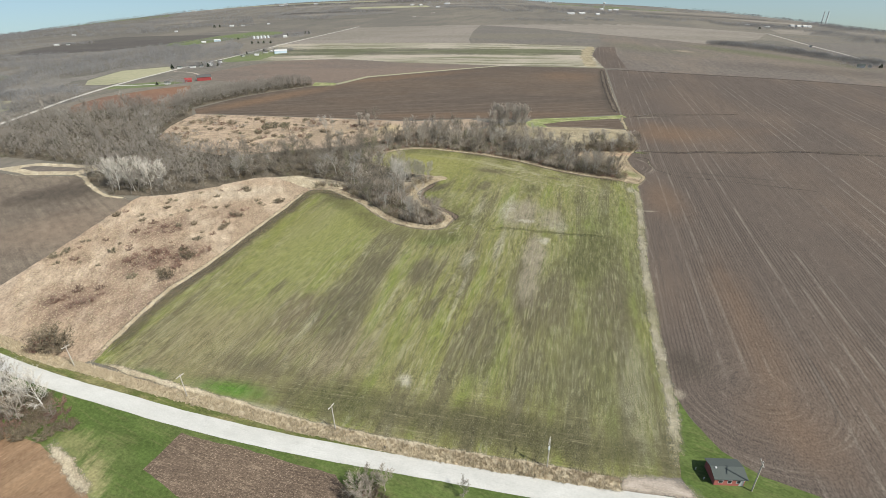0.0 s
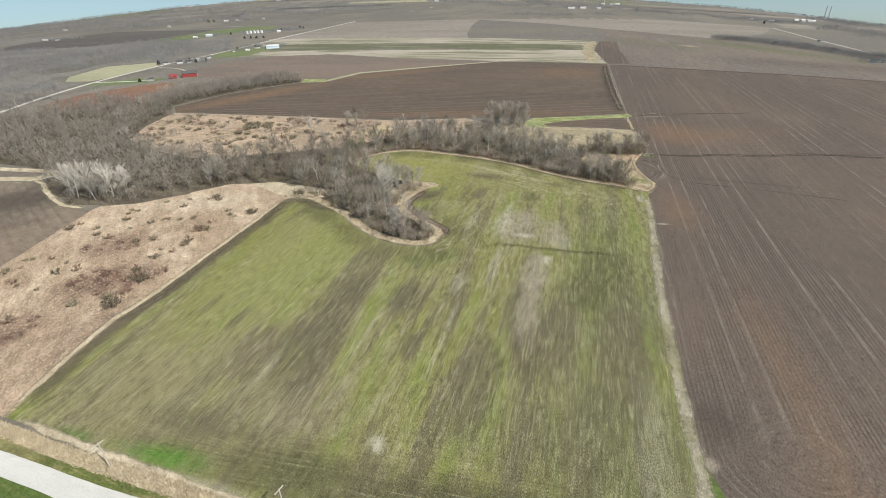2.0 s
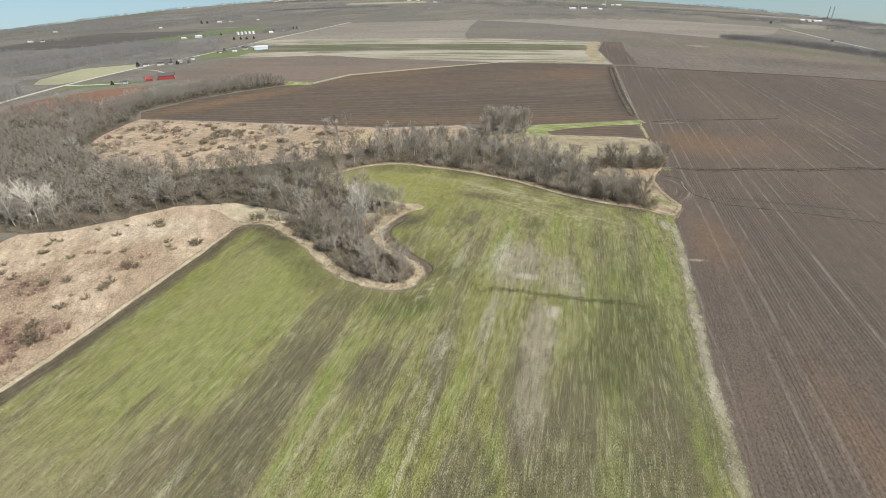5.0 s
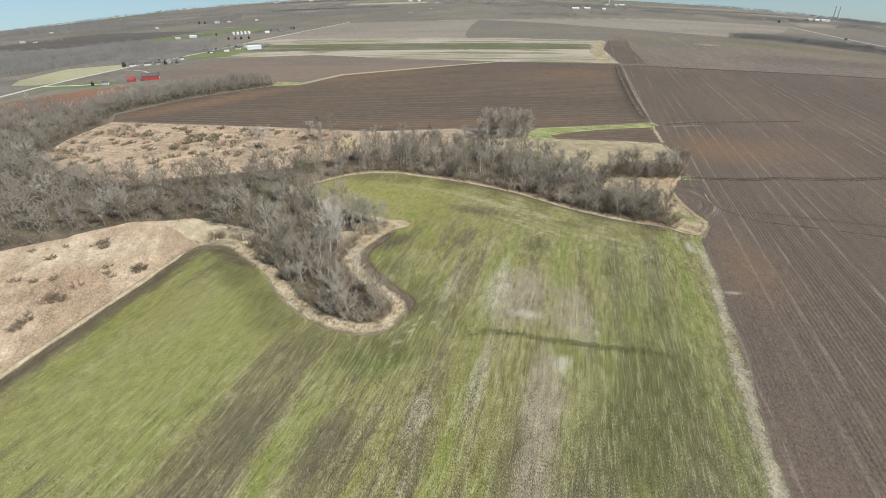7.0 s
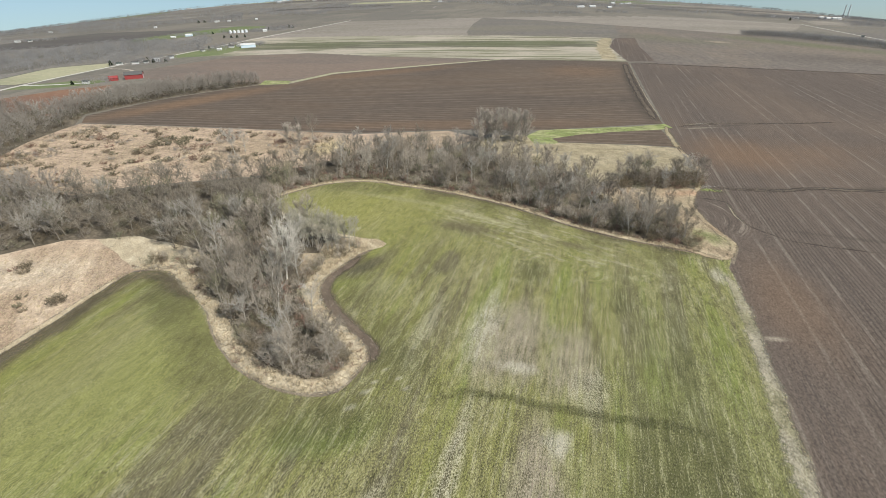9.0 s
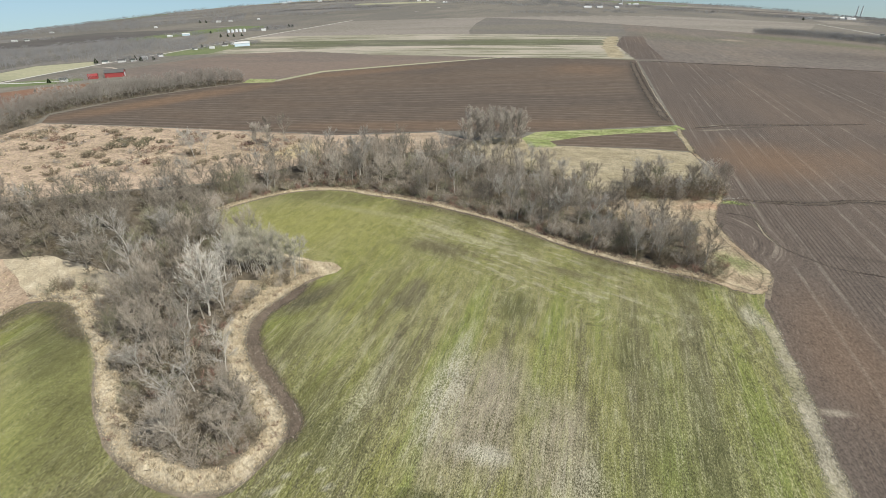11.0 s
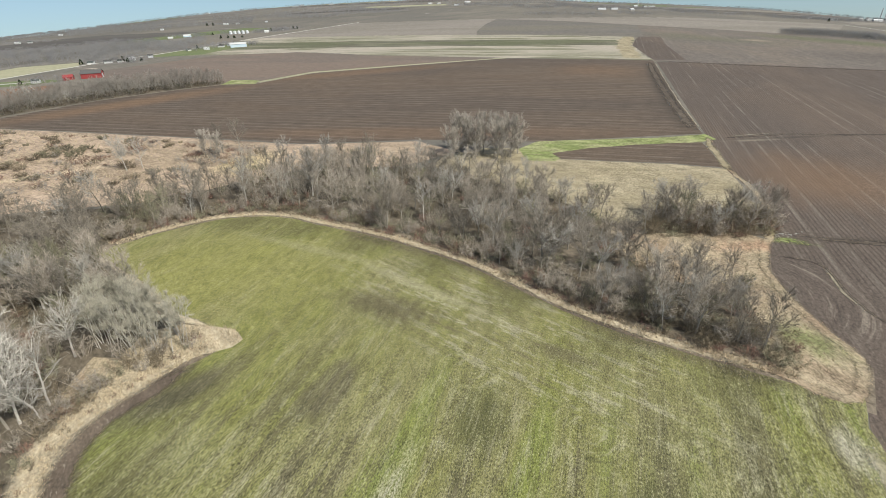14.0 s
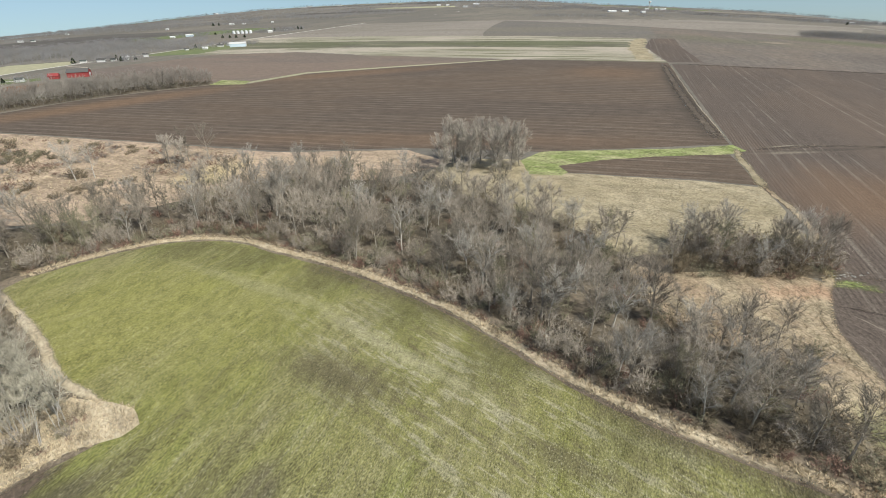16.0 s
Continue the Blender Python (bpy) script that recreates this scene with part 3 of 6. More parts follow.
BANK = ground_mat("creek_bank_grass", (0.31, 0.25, 0.168), (0.25, 0.185, 0.125), (0.19, 0.155, 0.088), angle=0.3, row=0.8, run=1.6, amount=0.7, patches=0.09, fine=0.45, tuft=2.6, bump=0.6,
    spots=[((0.15, 0.17, 0.06), 0.7, (125, 309), (5, 8), 0.3, 0.8, 1.2, 0.2), ((0.33, 0.20, 0.13), 0.6, (134, 352), (9, 4), 0, 0.8, 1.2, 0.2), ((0.15, 0.17, 0.06), 0.6, (149, 360), (6, 4), 0, 0.8, 1.2, 0.2)])
TAN_OLIVE = ground_mat("matted_grass", (0.268, 0.222, 0.142), (0.305, 0.255, 0.170), (0.175, 0.146, 0.088), angle=1.2, row=1.2, run=4, amount=0.6, patches=0.06, fine=0.36, tuft=2.2, bump=0.5)
LAWN = ground_mat("lawn_grass", (0.075, 0.105, 0.028), (0.092, 0.115, 0.036), (0.135, 0.135, 0.055), angle=1.1, row=3, run=8, amount=0.45, patches=0.05, fine=0.25, tuft=1.5,
    spots=[((0.30, 0.26, 0.13), 0.8, (-92, 86), (3.5, 9), 0.6, 0.9, 1.6, 0.4), ((0.24, 0.22, 0.10), 0.6, (-104, 97), (9, 4), -0.5, 0.9, 1.6, 0.4)])
BRIGHT = ground_mat("spring_grass", (0.17, 0.195, 0.07), (0.25, 0.25, 0.12), (0.32, 0.285, 0.17), angle=ROW + radians(94), row=2, run=20, amount=0.75, patches=0.12, fine=0.4, tuft=1.2)
FAR_GREEN = ground_mat("far_green_crop", (0.118, 0.142, 0.060), (0.142, 0.156, 0.075), (0.19, 0.178, 0.11), row=12, run=200, amount=0.4, patches=0.01, fine=0.1, tuft=0.3)
# dry yellow grass, its colour dulled to include distance haze
FAR_YELLOW = ground_mat("far_yellow_grass", (0.30, 0.282, 0.180), (0.25, 0.24, 0.15), (0.35, 0.305, 0.215), angle=ROW + radians(80), row=12, run=200, amount=0.5, patches=0.01, fine=0.1, tuft=0.3)
DITCH = ground_mat("ditch_grass", (0.10, 0.115, 0.035), (0.15, 0.14, 0.06), (0.28, 0.22, 0.12), angle=1.2, row=2, run=6, amount=0.6, patches=0.1, fine=0.3, tuft=1.8)
PLOT = ground_mat("garden_soil", (0.125, 0.090, 0.064), (0.105, 0.076, 0.055), (0.27, 0.20, 0.14), specks=((0.26, 0.55, 0.68, 0.6, (0.36, 0.275, 0.20)),), blotch=0.2, angle=radians(72), row=0.9, run=6, amount=0.65, patches=0.1, fine=0.3, tuft=2.0, bump=0.6)
TAN_FIELD = ground_mat("tan_soil", (0.235, 0.15, 0.088), (0.20, 0.125, 0.074), (0.33, 0.23, 0.145), angle=radians(-35), row=1.0, run=30, amount=0.6, patches=0.05, fine=0.2)
# leaf litter with the shade of the gaps between trees painted in
FLOOR_SHADED = ground_mat("woodland_floor", (0.100, 0.083, 0.060), (0.135, 0.110, 0.080), (0.072, 0.061, 0.045), angle=0.8, row=3, run=6, amount=0.5, patches=0.05, fine=0.3, tuft=1.0)
# lightened copy of the floor, offsetting the shadows between far trees
FLOOR_FAR_LIFTED = ground_mat("far_woodland_floor", (0.165, 0.150, 0.130), (0.185, 0.165, 0.14), (0.14, 0.125, 0.105), angle=0.8, row=6, run=12, amount=0.5, patches=0.03, fine=0.2, tuft=0.5, bump=0)
COUNTRY = ground_mat("countryside", (0.138, 0.123, 0.103), (0.172, 0.150, 0.12), (0.110, 0.102, 0.084), row=60, run=300, amount=0.7, patches=0.003, fine=0.12, tuft=0.15, bump=0)
GRAVEL = ground_mat("pale_gravel", (0.50, 0.48, 0.44), (0.46, 0.44, 0.40), (0.41, 0.39, 0.35), angle=radians(75), row=0.8, run=30, amount=0.5, patches=0.1, fine=0.07, tuft=3, bump=0.1)
GRAVEL_DIRTY = ground_mat("dirty_gravel", (0.36, 0.30, 0.245), (0.27, 0.22, 0.17), (0.43, 0.375, 0.31), angle=radians(75), row=0.8, run=8, amount=0.6, patches=0.2, fine=0.2, tuft=3, bump=0.1)

BARK_DARK = plain_mat("dark_bark", (0.175, 0.152, 0.122), 0.9, 0.1, 0.3, 0.6)
BARK = plain_mat("bark", (0.265, 0.236, 0.196), 0.9, 0.1, 0.3, 0.6, by_object=0.25)
BARK_PALE = plain_mat("pale_bark", (0.40, 0.37, 0.325), 0.9, 0.1, 0.25, 0.5, by_object=0.15)
TWIG = plain_mat("twigs", (0.240, 0.206, 0.165), 0.9, 0.1, 0.25, 0.15, by_object=0.42, by_island=0.35, soft=0.22)
TWIG_PALE = plain_mat("pale_twigs", (0.30, 0.275, 0.236), 0.9, 0.1, 0.2, 0.3, by_object=0.25, by_island=0.3, soft=0.25)
# greyed towards blue: the haze of distance is put into this twig colour
TWIG_HAZED = plain_mat("far_twigs", (0.214, 0.206, 0.200), 0.9, 0.1, 0.3, 0.02, by_island=0.12, soft=0.75)
TWIG_WEST = plain_mat("grey_twigs", (0.240, 0.213, 0.182), 0.9, 0.1, 0.3, 0.03, by_island=0.1, soft=0.7)
TWIG_GREEN = plain_mat("budding_twigs", (0.172, 0.158, 0.102), 0.9, 0.1, 0.3, 0.1, by_object=0.3, by_island=0.35, soft=0.4)
BRUSH_DARK = plain_mat("dark_brush", (0.16, 0.128, 0.086), 0.9, 0.1, 0.3, 0.3, by_object=0.3, by_island=0.35)
BRUSH_RED = plain_mat("reddish_brush", (0.20, 0.125, 0.095), 0.9, 0.1, 0.3, 0.3, by_object=0.3, by_island=0.35)
STRAW = plain_mat("straw", (0.42, 0.345, 0.235), 0.9, 0.1, 0.25, 0.1, by_island=0.35)
TWIG_MID = plain_mat("grey_brown_twigs", (0.315, 0.278, 0.230), 0.9, 0.1, 0.25, 0.15, by_object=0.12, by_island=0.3, soft=0.3)
TWIG_OLIVE = plain_mat("olive_grey_twigs", (0.29, 0.265, 0.205), 0.9, 0.1, 0.2, 0.15, by_object=0.15, by_island=0.3, soft=0.3)
BRUSH_OLIVE = plain_mat("olive_brush", (0.165, 0.145, 0.096), 0.9, 0.1, 0.3, 0.3, by_object=0.3, by_island=0.35)
TWIG_WHITE = plain_mat("white_twigs", (0.47, 0.43, 0.37), 0.9, 0.1, 0.2, 0.3, by_object=0.15, by_island=0.3, soft=0.25)
BARK_WHITE = plain_mat("white_bark", (0.52, 0.485, 0.43), 0.9, 0.1, 0.2, 0.5)
EVERGREEN = plain_mat("cedar_needles", (0.03, 0.045, 0.022), 0.9, 0.1, 0.3, 0.5, by_island=0.4)
WOOD_GREY = plain_mat("weathered_pole", (0.40, 0.36, 0.31), 0.85, 0.2, 0.2, 1.5)
WHITE = plain_mat("white_paint", (0.50, 0.49, 0.47), 0.6, 0.3, 0.06, 0.5)
BLUE_STEEL = plain_mat("pale_blue_steel", (0.46, 0.54, 0.60), 0.5, 0.4, 0.06, 0.4)
RED_PAINT = plain_mat("barn_red", (0.235, 0.042, 0.040), 0.7, 0.3, 0.15, 0.6)
BRICK_RED = plain_mat("faded_red_siding", (0.36, 0.115, 0.095), 0.8, 0.2, 0.15, 0.8)
ROOF_GREY = plain_mat("grey_shingle", (0.075, 0.083, 0.075), 0.85, 0.2, 0.15, 0.9)
ROOF_DARK = plain_mat("dark_shingle", (0.09, 0.085, 0.08), 0.85, 0.2, 0.15, 0.6)
STEEL = plain_mat("galvanised_steel", (0.62, 0.63, 0.63), 0.45, 0.5, 0.08, 0.5, metal=0.3)
GLASS_DARK = plain_mat("dark_window", (0.03, 0.035, 0.04), 0.15, 0.5, 0.05)
CONCRETE = plain_mat("concrete", (0.42, 0.42, 0.42), 0.85, 0.2, 0.12, 0.1)


def feathered(m, rag=1.0, most=1.0, scale=0.45):
    """A ground material that thins out towards the edge of its strip, as grass and turned soil do."""
    c = m.copy()
    c.name = m.name + "_thinning"
    nt = c.node_tree
    b, out = nt.nodes["Principled BSDF"], nt.nodes["Material Output"]
    core = nt.nodes.new("ShaderNodeAttribute")
    core.attribute_name = "core"
    n = math_node(nt, "ADD", math_node(nt, "MULTIPLY", noise_tex(nt, coords(nt, 0, (1, 1, 1)), scale, 5, 0.7), 0.75), math_node(nt, "MULTIPLY", noise_tex(nt, coords(nt, 0, (1, 1, 1)), scale * 7, 3, 0.7), 0.25))
    d = math_node(nt, "ADD", core.outputs["Fac"], math_node(nt, "MULTIPLY", math_node(nt, "SUBTRACT", n, 0.5), rag * 2))
    f = math_node(nt, "MULTIPLY", ramp(nt, d, 0.12, 0.80), most)
    clear, both_of = nt.nodes.new("ShaderNodeBsdfTransparent"), nt.nodes.new("ShaderNodeMixShader")
    link(nt, f, both_of.inputs[0])
    link(nt, clear.outputs[0], both_of.inputs[1])
    link(nt, b.outputs[0], both_of.inputs[2])
    link(nt, both_of.outputs[0], out.inputs[0])
    return c

# ---- land ----
def lie(x, y):
    """Height of the land: a broad flat rise that falls gently away to both sides, with low far hills."""
    fall = -1.12e-5 * x * x - 1.5e-9 * abs(x) ** 3 if x < 0 else -1.35e-5 * x * x - 1.7e-9 * x ** 3 - (0 if x < 300 else 3.5e-5 * (x - 300) ** 2 if x < 700 else 5.6 + 0.022 * (x - 700))
    t = min(max((y - 2300) / 2300, 0.0), 1.0)
    hills = 36 + 10 * math.exp(-((x + 1600) / 900) ** 2) - 22 * math.exp(-((x - 1200) / 650) ** 2)
    return fall + hills * t * t * (3 - 2 * t)


def mesh_object(name, verts, faces, material, smooth=False):
    me = bpy.data.meshes.new(name)
    me.from_pydata([tuple(v) for v in verts], [], [tuple(f) for f in faces])
    me.materials.append(material)
    if smooth:
        me.polygons.foreach_set("use_smooth", [True] * len(me.polygons))
    me.update()
    return new(name, me)


def structure(ob, label, category):
    return tagged(ob, label, category, kind="structure")


def curve_through(points, step=6.0):
    """A smooth line through the given places."""
    pts = [Vector((*p, 0)) for p in points]
    out = []
    for i in range(len(pts) - 1):
        a, b, c, d = pts[max(i - 1, 0)], pts[i], pts[i + 1], pts[min(i + 2, len(pts) - 1)]
        n = max(1, int((c - b).length / step))
        for k in range(n):
            t = k / n
            out.append(0.5 * ((2 * b) + (c - a) * t + (2 * a - 5 * b + 4 * c - d) * t * t + (3 * b - a - 3 * c + d) * t ** 3))
    out.append(pts[-1])
    return [(p.x, p.y) for p in out]


def split(points, step):
    out = []
    for (x0, y0), (x1, y1) in zip(points, points[1:] + points[:1]):
        n = max(1, math.ceil(math.hypot(x1 - x0, y1 - y0) / step))
        out += [(x0 + (x1 - x0) * k / n, y0 + (y1 - y0) * k / n) for k in range(n)]
    return out


def inside(x, y, poly):
    hit = False
    for (x0, y0), (x1, y1) in zip(poly, poly[1:] + poly[:1]):
        if (y0 > y) != (y1 > y) and x < (x1 - x0) * (y - y0) / (y1 - y0) + x0:
            hit = not hit
    return hit


def ragged(points, amount, seed):
    """Pushes a line of places a little to and fro, as a plough or grass edge wanders."""
    return [(x + amount * (noise.noise((x * 0.11, y * 0.11, seed)) + 0.6 * noise.noise((x * 0.4, y * 0.4, seed + 7))),
             y + amount * (noise.noise((x * 0.11, y * 0.11, seed + 3)) + 0.6 * noise.noise((x * 0.4, y * 0.4, seed + 11)))) for x, y in points]


def sheet(name, outline, lift, material, label, category, step=8.0, cell=50.0, rag=0.0, bulge=0.0):
    """A stretch of land: an outline filled with a mesh that follows the lie of the land."""
    poly = split(outline, step)
    if rag:
        poly = ragged(poly, rag, lift * 100)
    xs, ys = [p[0] for p in poly], [p[1] for p in poly]
    verts = [Vector(p) for p in poly]
    gx = min(xs) + cell / 2
    while gx < max(xs):
        gy = min(ys) + cell / 2
        while gy < max(ys):
            if inside(gx, gy, poly):
                verts.append(Vector((gx, gy)))
            gy += cell
        gx += cell
    from_cdt = geometry_cdt(verts, [], [list(range(len(poly)))], 1, 1e-4)
    flat, faces = from_cdt[0], from_cdt[2]
    edge = len(poly)
    solid = []
    for i, v in enumerate(flat):
        up = lift
        if bulge and i >= edge:
            up += bulge * (0.6 + 0.8 * noise.noise((v.x * 0.3, v.y * 0.3, 5)))
        solid.append((v.x, v.y, lie(v.x, v.y) + up))
    ob = mesh_object(name, solid, faces, material, smooth=bool(bulge))
    me = ob.data
    if sum(p.normal.z for p in me.polygons[:20]) < 0:
        me.flip_normals()
    return structure(ob, label, category)


from mathutils.geometry import delaunay_2d_cdt as geometry_cdt

# the one sheet of ground, out to the horizon all round
gx = sorted({*range(-1500, 1501, 50), *range(-6600, 6601, 150)})
gy = [-5200, -3000, -1500, -600, -200, 0, 150, 300, 450, 600, 900, 1300, 1800, 2500, *range(2800, 5301, 100)]
mesh_ground = [(x, y, lie(x, y)) for y in gy for x in gx]
n = len(gx)
quads = [(j * n + i, j * n + i + 1, (j + 1) * n + i + 1, (j + 1) * n + i) for j in range(len(gy) - 1) for i in range(n - 1)]
structure(mesh_object("ground", mesh_ground, quads, COUNTRY), "brown farmland stretching away to the horizon", "ground")

# edges that neighbours share
W_EDGE = [(-120, 131.5), (-118.5, 152), (-115, 177), (-108.4, 195), (-99.4, 229), (-90, 264.5), (-83.7, 290)]
COVE = [(-76, 291), (-67.7, 289.5), (-58.5, 280), (-47.4, 266.6), (-38.4, 252), (-28.7, 240.4), (-17, 232.6), (-7, 229.5), (0.4, 231), (4.9, 238), (6.5, 246),
        (1.7, 253.5), (-5.4, 261.4), (-11, 270.4), (-13.7, 277.6), (-12, 285), (-6.3, 296), (2.5, 306.5)]
BAY = [(2.5, 308), (-8, 313), (-18, 318), (-30, 328), (-45, 339), (-58, 348), (-56, 354)]
N_EDGE = [(-56, 354), (-47, 363), (-36, 371.5), (-24, 376), (-9, 375), (3, 369.5), (21, 361.2), (31, 356), (40, 350.3), (53, 341.2), (63, 332), (75.5, 319.6), (86, 311.5), (96, 305.6), (106, 300), (116, 295.3), (126, 294.5)]
E_EDGE = [(121, 285), (113.2, 258), (106, 236), (97, 209), (89.8, 186), (83.6, 165), (75.6, 137), (71, 120), (69, 110.5), (62.7, 92), (58.8, 82.3)]
S_EDGE = [(44.8, 81.4), (25.6, 85.6), (8.6, 89), (-14.2, 94.6), (-30.5, 99.2), (-48, 104.6), (-67, 111.8), (-83, 117), (-99.5, 123.5)]
wheat_outline = W_EDGE[:-1] + curve_through([W_EDGE[-1]] + COVE, 3) + curve_through(BAY, 4)[:-1] + curve_through(N_EDGE, 4) + E_EDGE + S_EDGE


def cut(poly, level, keep_above):
    """The part of an outline above or below a level of y."""
    out = []
    for (x0, y0), (x1, y1) in zip(poly, poly[1:] + poly[:1]):
        if (y0 >= level) == keep_above:
            out.append((x0, y0))
        if (y0 >= level) != (y1 >= level):
            out.append((x0 + (x1 - x0) * (level - y0) / (y1 - y0), level))
    return out


wheat_edge = ragged(split(wheat_outline, 4), 0.5, 6)
sheet("wheat_field", cut(wheat_edge, 236, False), 0.06, WHEAT_SOUTH, "patchy green winter wheat with drilled rows", "field", step=20)
sheet("wheat_field", cut(wheat_edge, 236, True), 0.06, WHEAT_NORTH, "green winter wheat curving along the woods", "field", step=20)

F_EAST = [(69, 110.5), (70.3, 99.4), (73, 90), (79.3, 82), (90, 75), (140, 65.5), (270, 46), (420, 24), (900, -50), (900, 430), (548, 622), (461, 671), (338, 728), (250, 774), (174, 474), (160, 423), (155, 378), (149, 365), (142, 356), (137.5, 349.5), (134, 343), (131.5, 334), (130.3, 322), (130.8, 311), (132, 303), (127, 295), *E_EDGE[:-3]]
sheet("plowed_field", F_EAST, 0.03, PLOW_EAST, "dark brown plowed field with pale drill lines", "field", step=8, rag=0.5)
sheet("plowed_field", [(-270, 551), (-241, 611), (-203, 651), (-169, 679), (-138, 680), (-102, 741), (-3, 784), (100, 828), (194, 806), (250, 785), (174, 479), (89, 468), (28, 475), (-32, 471), (-105, 490), (-180, 508), (-256, 525)], 0.05, PLOW_NORTH, "brown plowed field with ridges across", "field", rag=0.8)
sheet("plowed_field", [(93, 447.5), (112, 455), (135, 460), (167, 463), (164, 445), (160, 424), (142, 430), (115, 435), (95, 439)], 0.07, PLOW_NORTH, "small tapering brown plowed plot", "field", step=4, rag=0.5)
sheet("plowed_field", [(-193, 184), (-191, 220), (-190, 252), (-189, 281), (-208, 287), (-230, 308), (-243, 323), (-259, 331), (-297, 336), (-360, 352), (-420, 300), (-330, 150), (-240, 120)], 0.05, PLOW_WEST, "brown plowed field beside the dry meadow", "field", rag=0.6)
sheet("fallow_field", [(250, 781), (338, 731), (461, 674), (548, 625), (900, 433), (1150, 700), (727, 844), (690, 900), (644, 1120), (591, 1168), (426, 1418), (331, 1072)], 0.05, PLOW_FAR, "grey-brown fallow field", "field", rag=0.8)
sheet("red_soil_field", [(-407, 548), (-430, 590), (-425, 640), (-385, 690), (-345, 712), (-320, 650), (-300, 590), (-285, 560), (-330, 552)], 0.05, PLOW_ORANGE, "orange-brown bare soil field", "field", rag=1)
sheet("red_soil_field", [(-395, 780), (-360, 860), (-300, 962), (-185, 966), (-75, 900), (93, 832), (-3, 787), (-102, 744), (-140, 684), (-168, 684), (-180, 690), (-225, 700), (-300, 735)], 0.04, PLOW_RED, "reddish-brown bare soil field", "field", rag=1)
sheet("stubble_field", [(-385, 975), (-300, 966), (-185, 970), (-75, 904), (93, 836), (250, 788), (277, 955), (100, 985), (-120, 1025), (-357, 1050)], 0.05, STUBBLE_PALE, "pale stubble strip", "field", rag=5)
sheet("stubble_field", [(-357, 1051), (-120, 1026), (100, 986), (277, 956), (303, 1030), (120, 1085), (-150, 1140), (-385, 1170)], 0.06, STUBBLE_DARK, "dark brown-green stubble strip", "field", rag=7)
sheet("stubble_field", [(-385, 1171), (-150, 1141), (120, 1086), (303, 1031), (322, 1100), (150, 1190), (-100, 1260), (-395, 1310)], 0.05, STUBBLE_PALE, "pale stubble strip", "field", rag=7)
sheet("plowed_field", [(252, 790), (279, 955), (305, 1030), (330, 1096), (362, 1088), (322, 950), (284, 784)], 0.08, PLOW_EAST, "narrow dark plowed strip", "field", rag=1)
sheet("grass_strip", [(243, 800), (279, 957), (303, 1032), (320, 1095), (303, 1090), (280, 1030), (255, 950), (228, 815)], 0.075, TAN_OLIVE, "thin grassy strip end", "grass", step=10, rag=6)
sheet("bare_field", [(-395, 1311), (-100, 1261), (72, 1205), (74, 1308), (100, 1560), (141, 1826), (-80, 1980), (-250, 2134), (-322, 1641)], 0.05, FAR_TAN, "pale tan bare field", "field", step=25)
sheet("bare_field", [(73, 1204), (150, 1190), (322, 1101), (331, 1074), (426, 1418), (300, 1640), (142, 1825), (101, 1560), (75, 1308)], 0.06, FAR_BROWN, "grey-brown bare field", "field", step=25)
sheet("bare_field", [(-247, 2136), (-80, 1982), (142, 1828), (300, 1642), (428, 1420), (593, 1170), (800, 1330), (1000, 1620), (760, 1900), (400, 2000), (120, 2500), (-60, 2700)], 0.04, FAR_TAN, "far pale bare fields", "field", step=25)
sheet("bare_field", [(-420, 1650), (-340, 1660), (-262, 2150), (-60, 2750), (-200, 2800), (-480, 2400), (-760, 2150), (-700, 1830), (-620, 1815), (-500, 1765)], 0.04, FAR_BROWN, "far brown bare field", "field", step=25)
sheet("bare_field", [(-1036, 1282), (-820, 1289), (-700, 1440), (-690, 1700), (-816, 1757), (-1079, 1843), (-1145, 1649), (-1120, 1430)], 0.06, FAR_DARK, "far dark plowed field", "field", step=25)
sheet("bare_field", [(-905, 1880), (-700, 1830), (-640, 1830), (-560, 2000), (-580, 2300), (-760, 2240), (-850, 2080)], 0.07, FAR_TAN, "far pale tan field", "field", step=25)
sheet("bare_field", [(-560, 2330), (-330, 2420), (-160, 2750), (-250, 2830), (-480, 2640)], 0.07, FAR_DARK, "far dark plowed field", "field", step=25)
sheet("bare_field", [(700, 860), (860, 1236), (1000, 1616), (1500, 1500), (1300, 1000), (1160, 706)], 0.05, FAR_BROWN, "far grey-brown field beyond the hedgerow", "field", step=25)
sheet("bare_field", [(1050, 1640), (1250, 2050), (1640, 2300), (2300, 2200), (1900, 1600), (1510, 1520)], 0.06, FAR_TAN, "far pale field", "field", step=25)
sheet("green_crop_field", [(-640, 1363), (-700, 1353), (-735, 1456), (-670, 1691), (-620, 1809), (-511, 1761), (-480, 1640), (-555, 1563)], 0.06, FAR_GREEN, "far bright green crop field", "field", step=20)
sheet("pasture", [(-539, 792), (-545, 894), (-479, 928), (-452, 880), (-462, 769), (-478, 740), (-515, 747)], 0.06, FAR_YELLOW, "pale yellow-green pasture", "pasture", step=15)
sheet("pasture", [(-770, 900), (-717, 869), (-700, 825), (-740, 800), (-830, 860)], 0.06, FAR_GREEN, "far green pasture", "pasture", step=15)
sheet("pasture", [(-560, 640), (-536, 635), (-492, 574), (-500, 550), (-560, 560)], 0.06, FAR_YELLOW, "small yellow pasture among woods", "pasture", step=15)
sheet("lawn", [(-470, 700), (-420, 703), (-385, 714), (-368, 738), (-385, 752), (-420, 752), (-455, 735)], 0.03, FAR_GREEN, "mown farmyard grass", "lawn", step=15)
sheet("lawn", [(-420, 980), (-395, 968), (-340, 980), (-320, 1130), (-345, 1180), (-405, 1130)], 0.07, FAR_GREEN, "mown farmyard grass", "lawn", step=15)

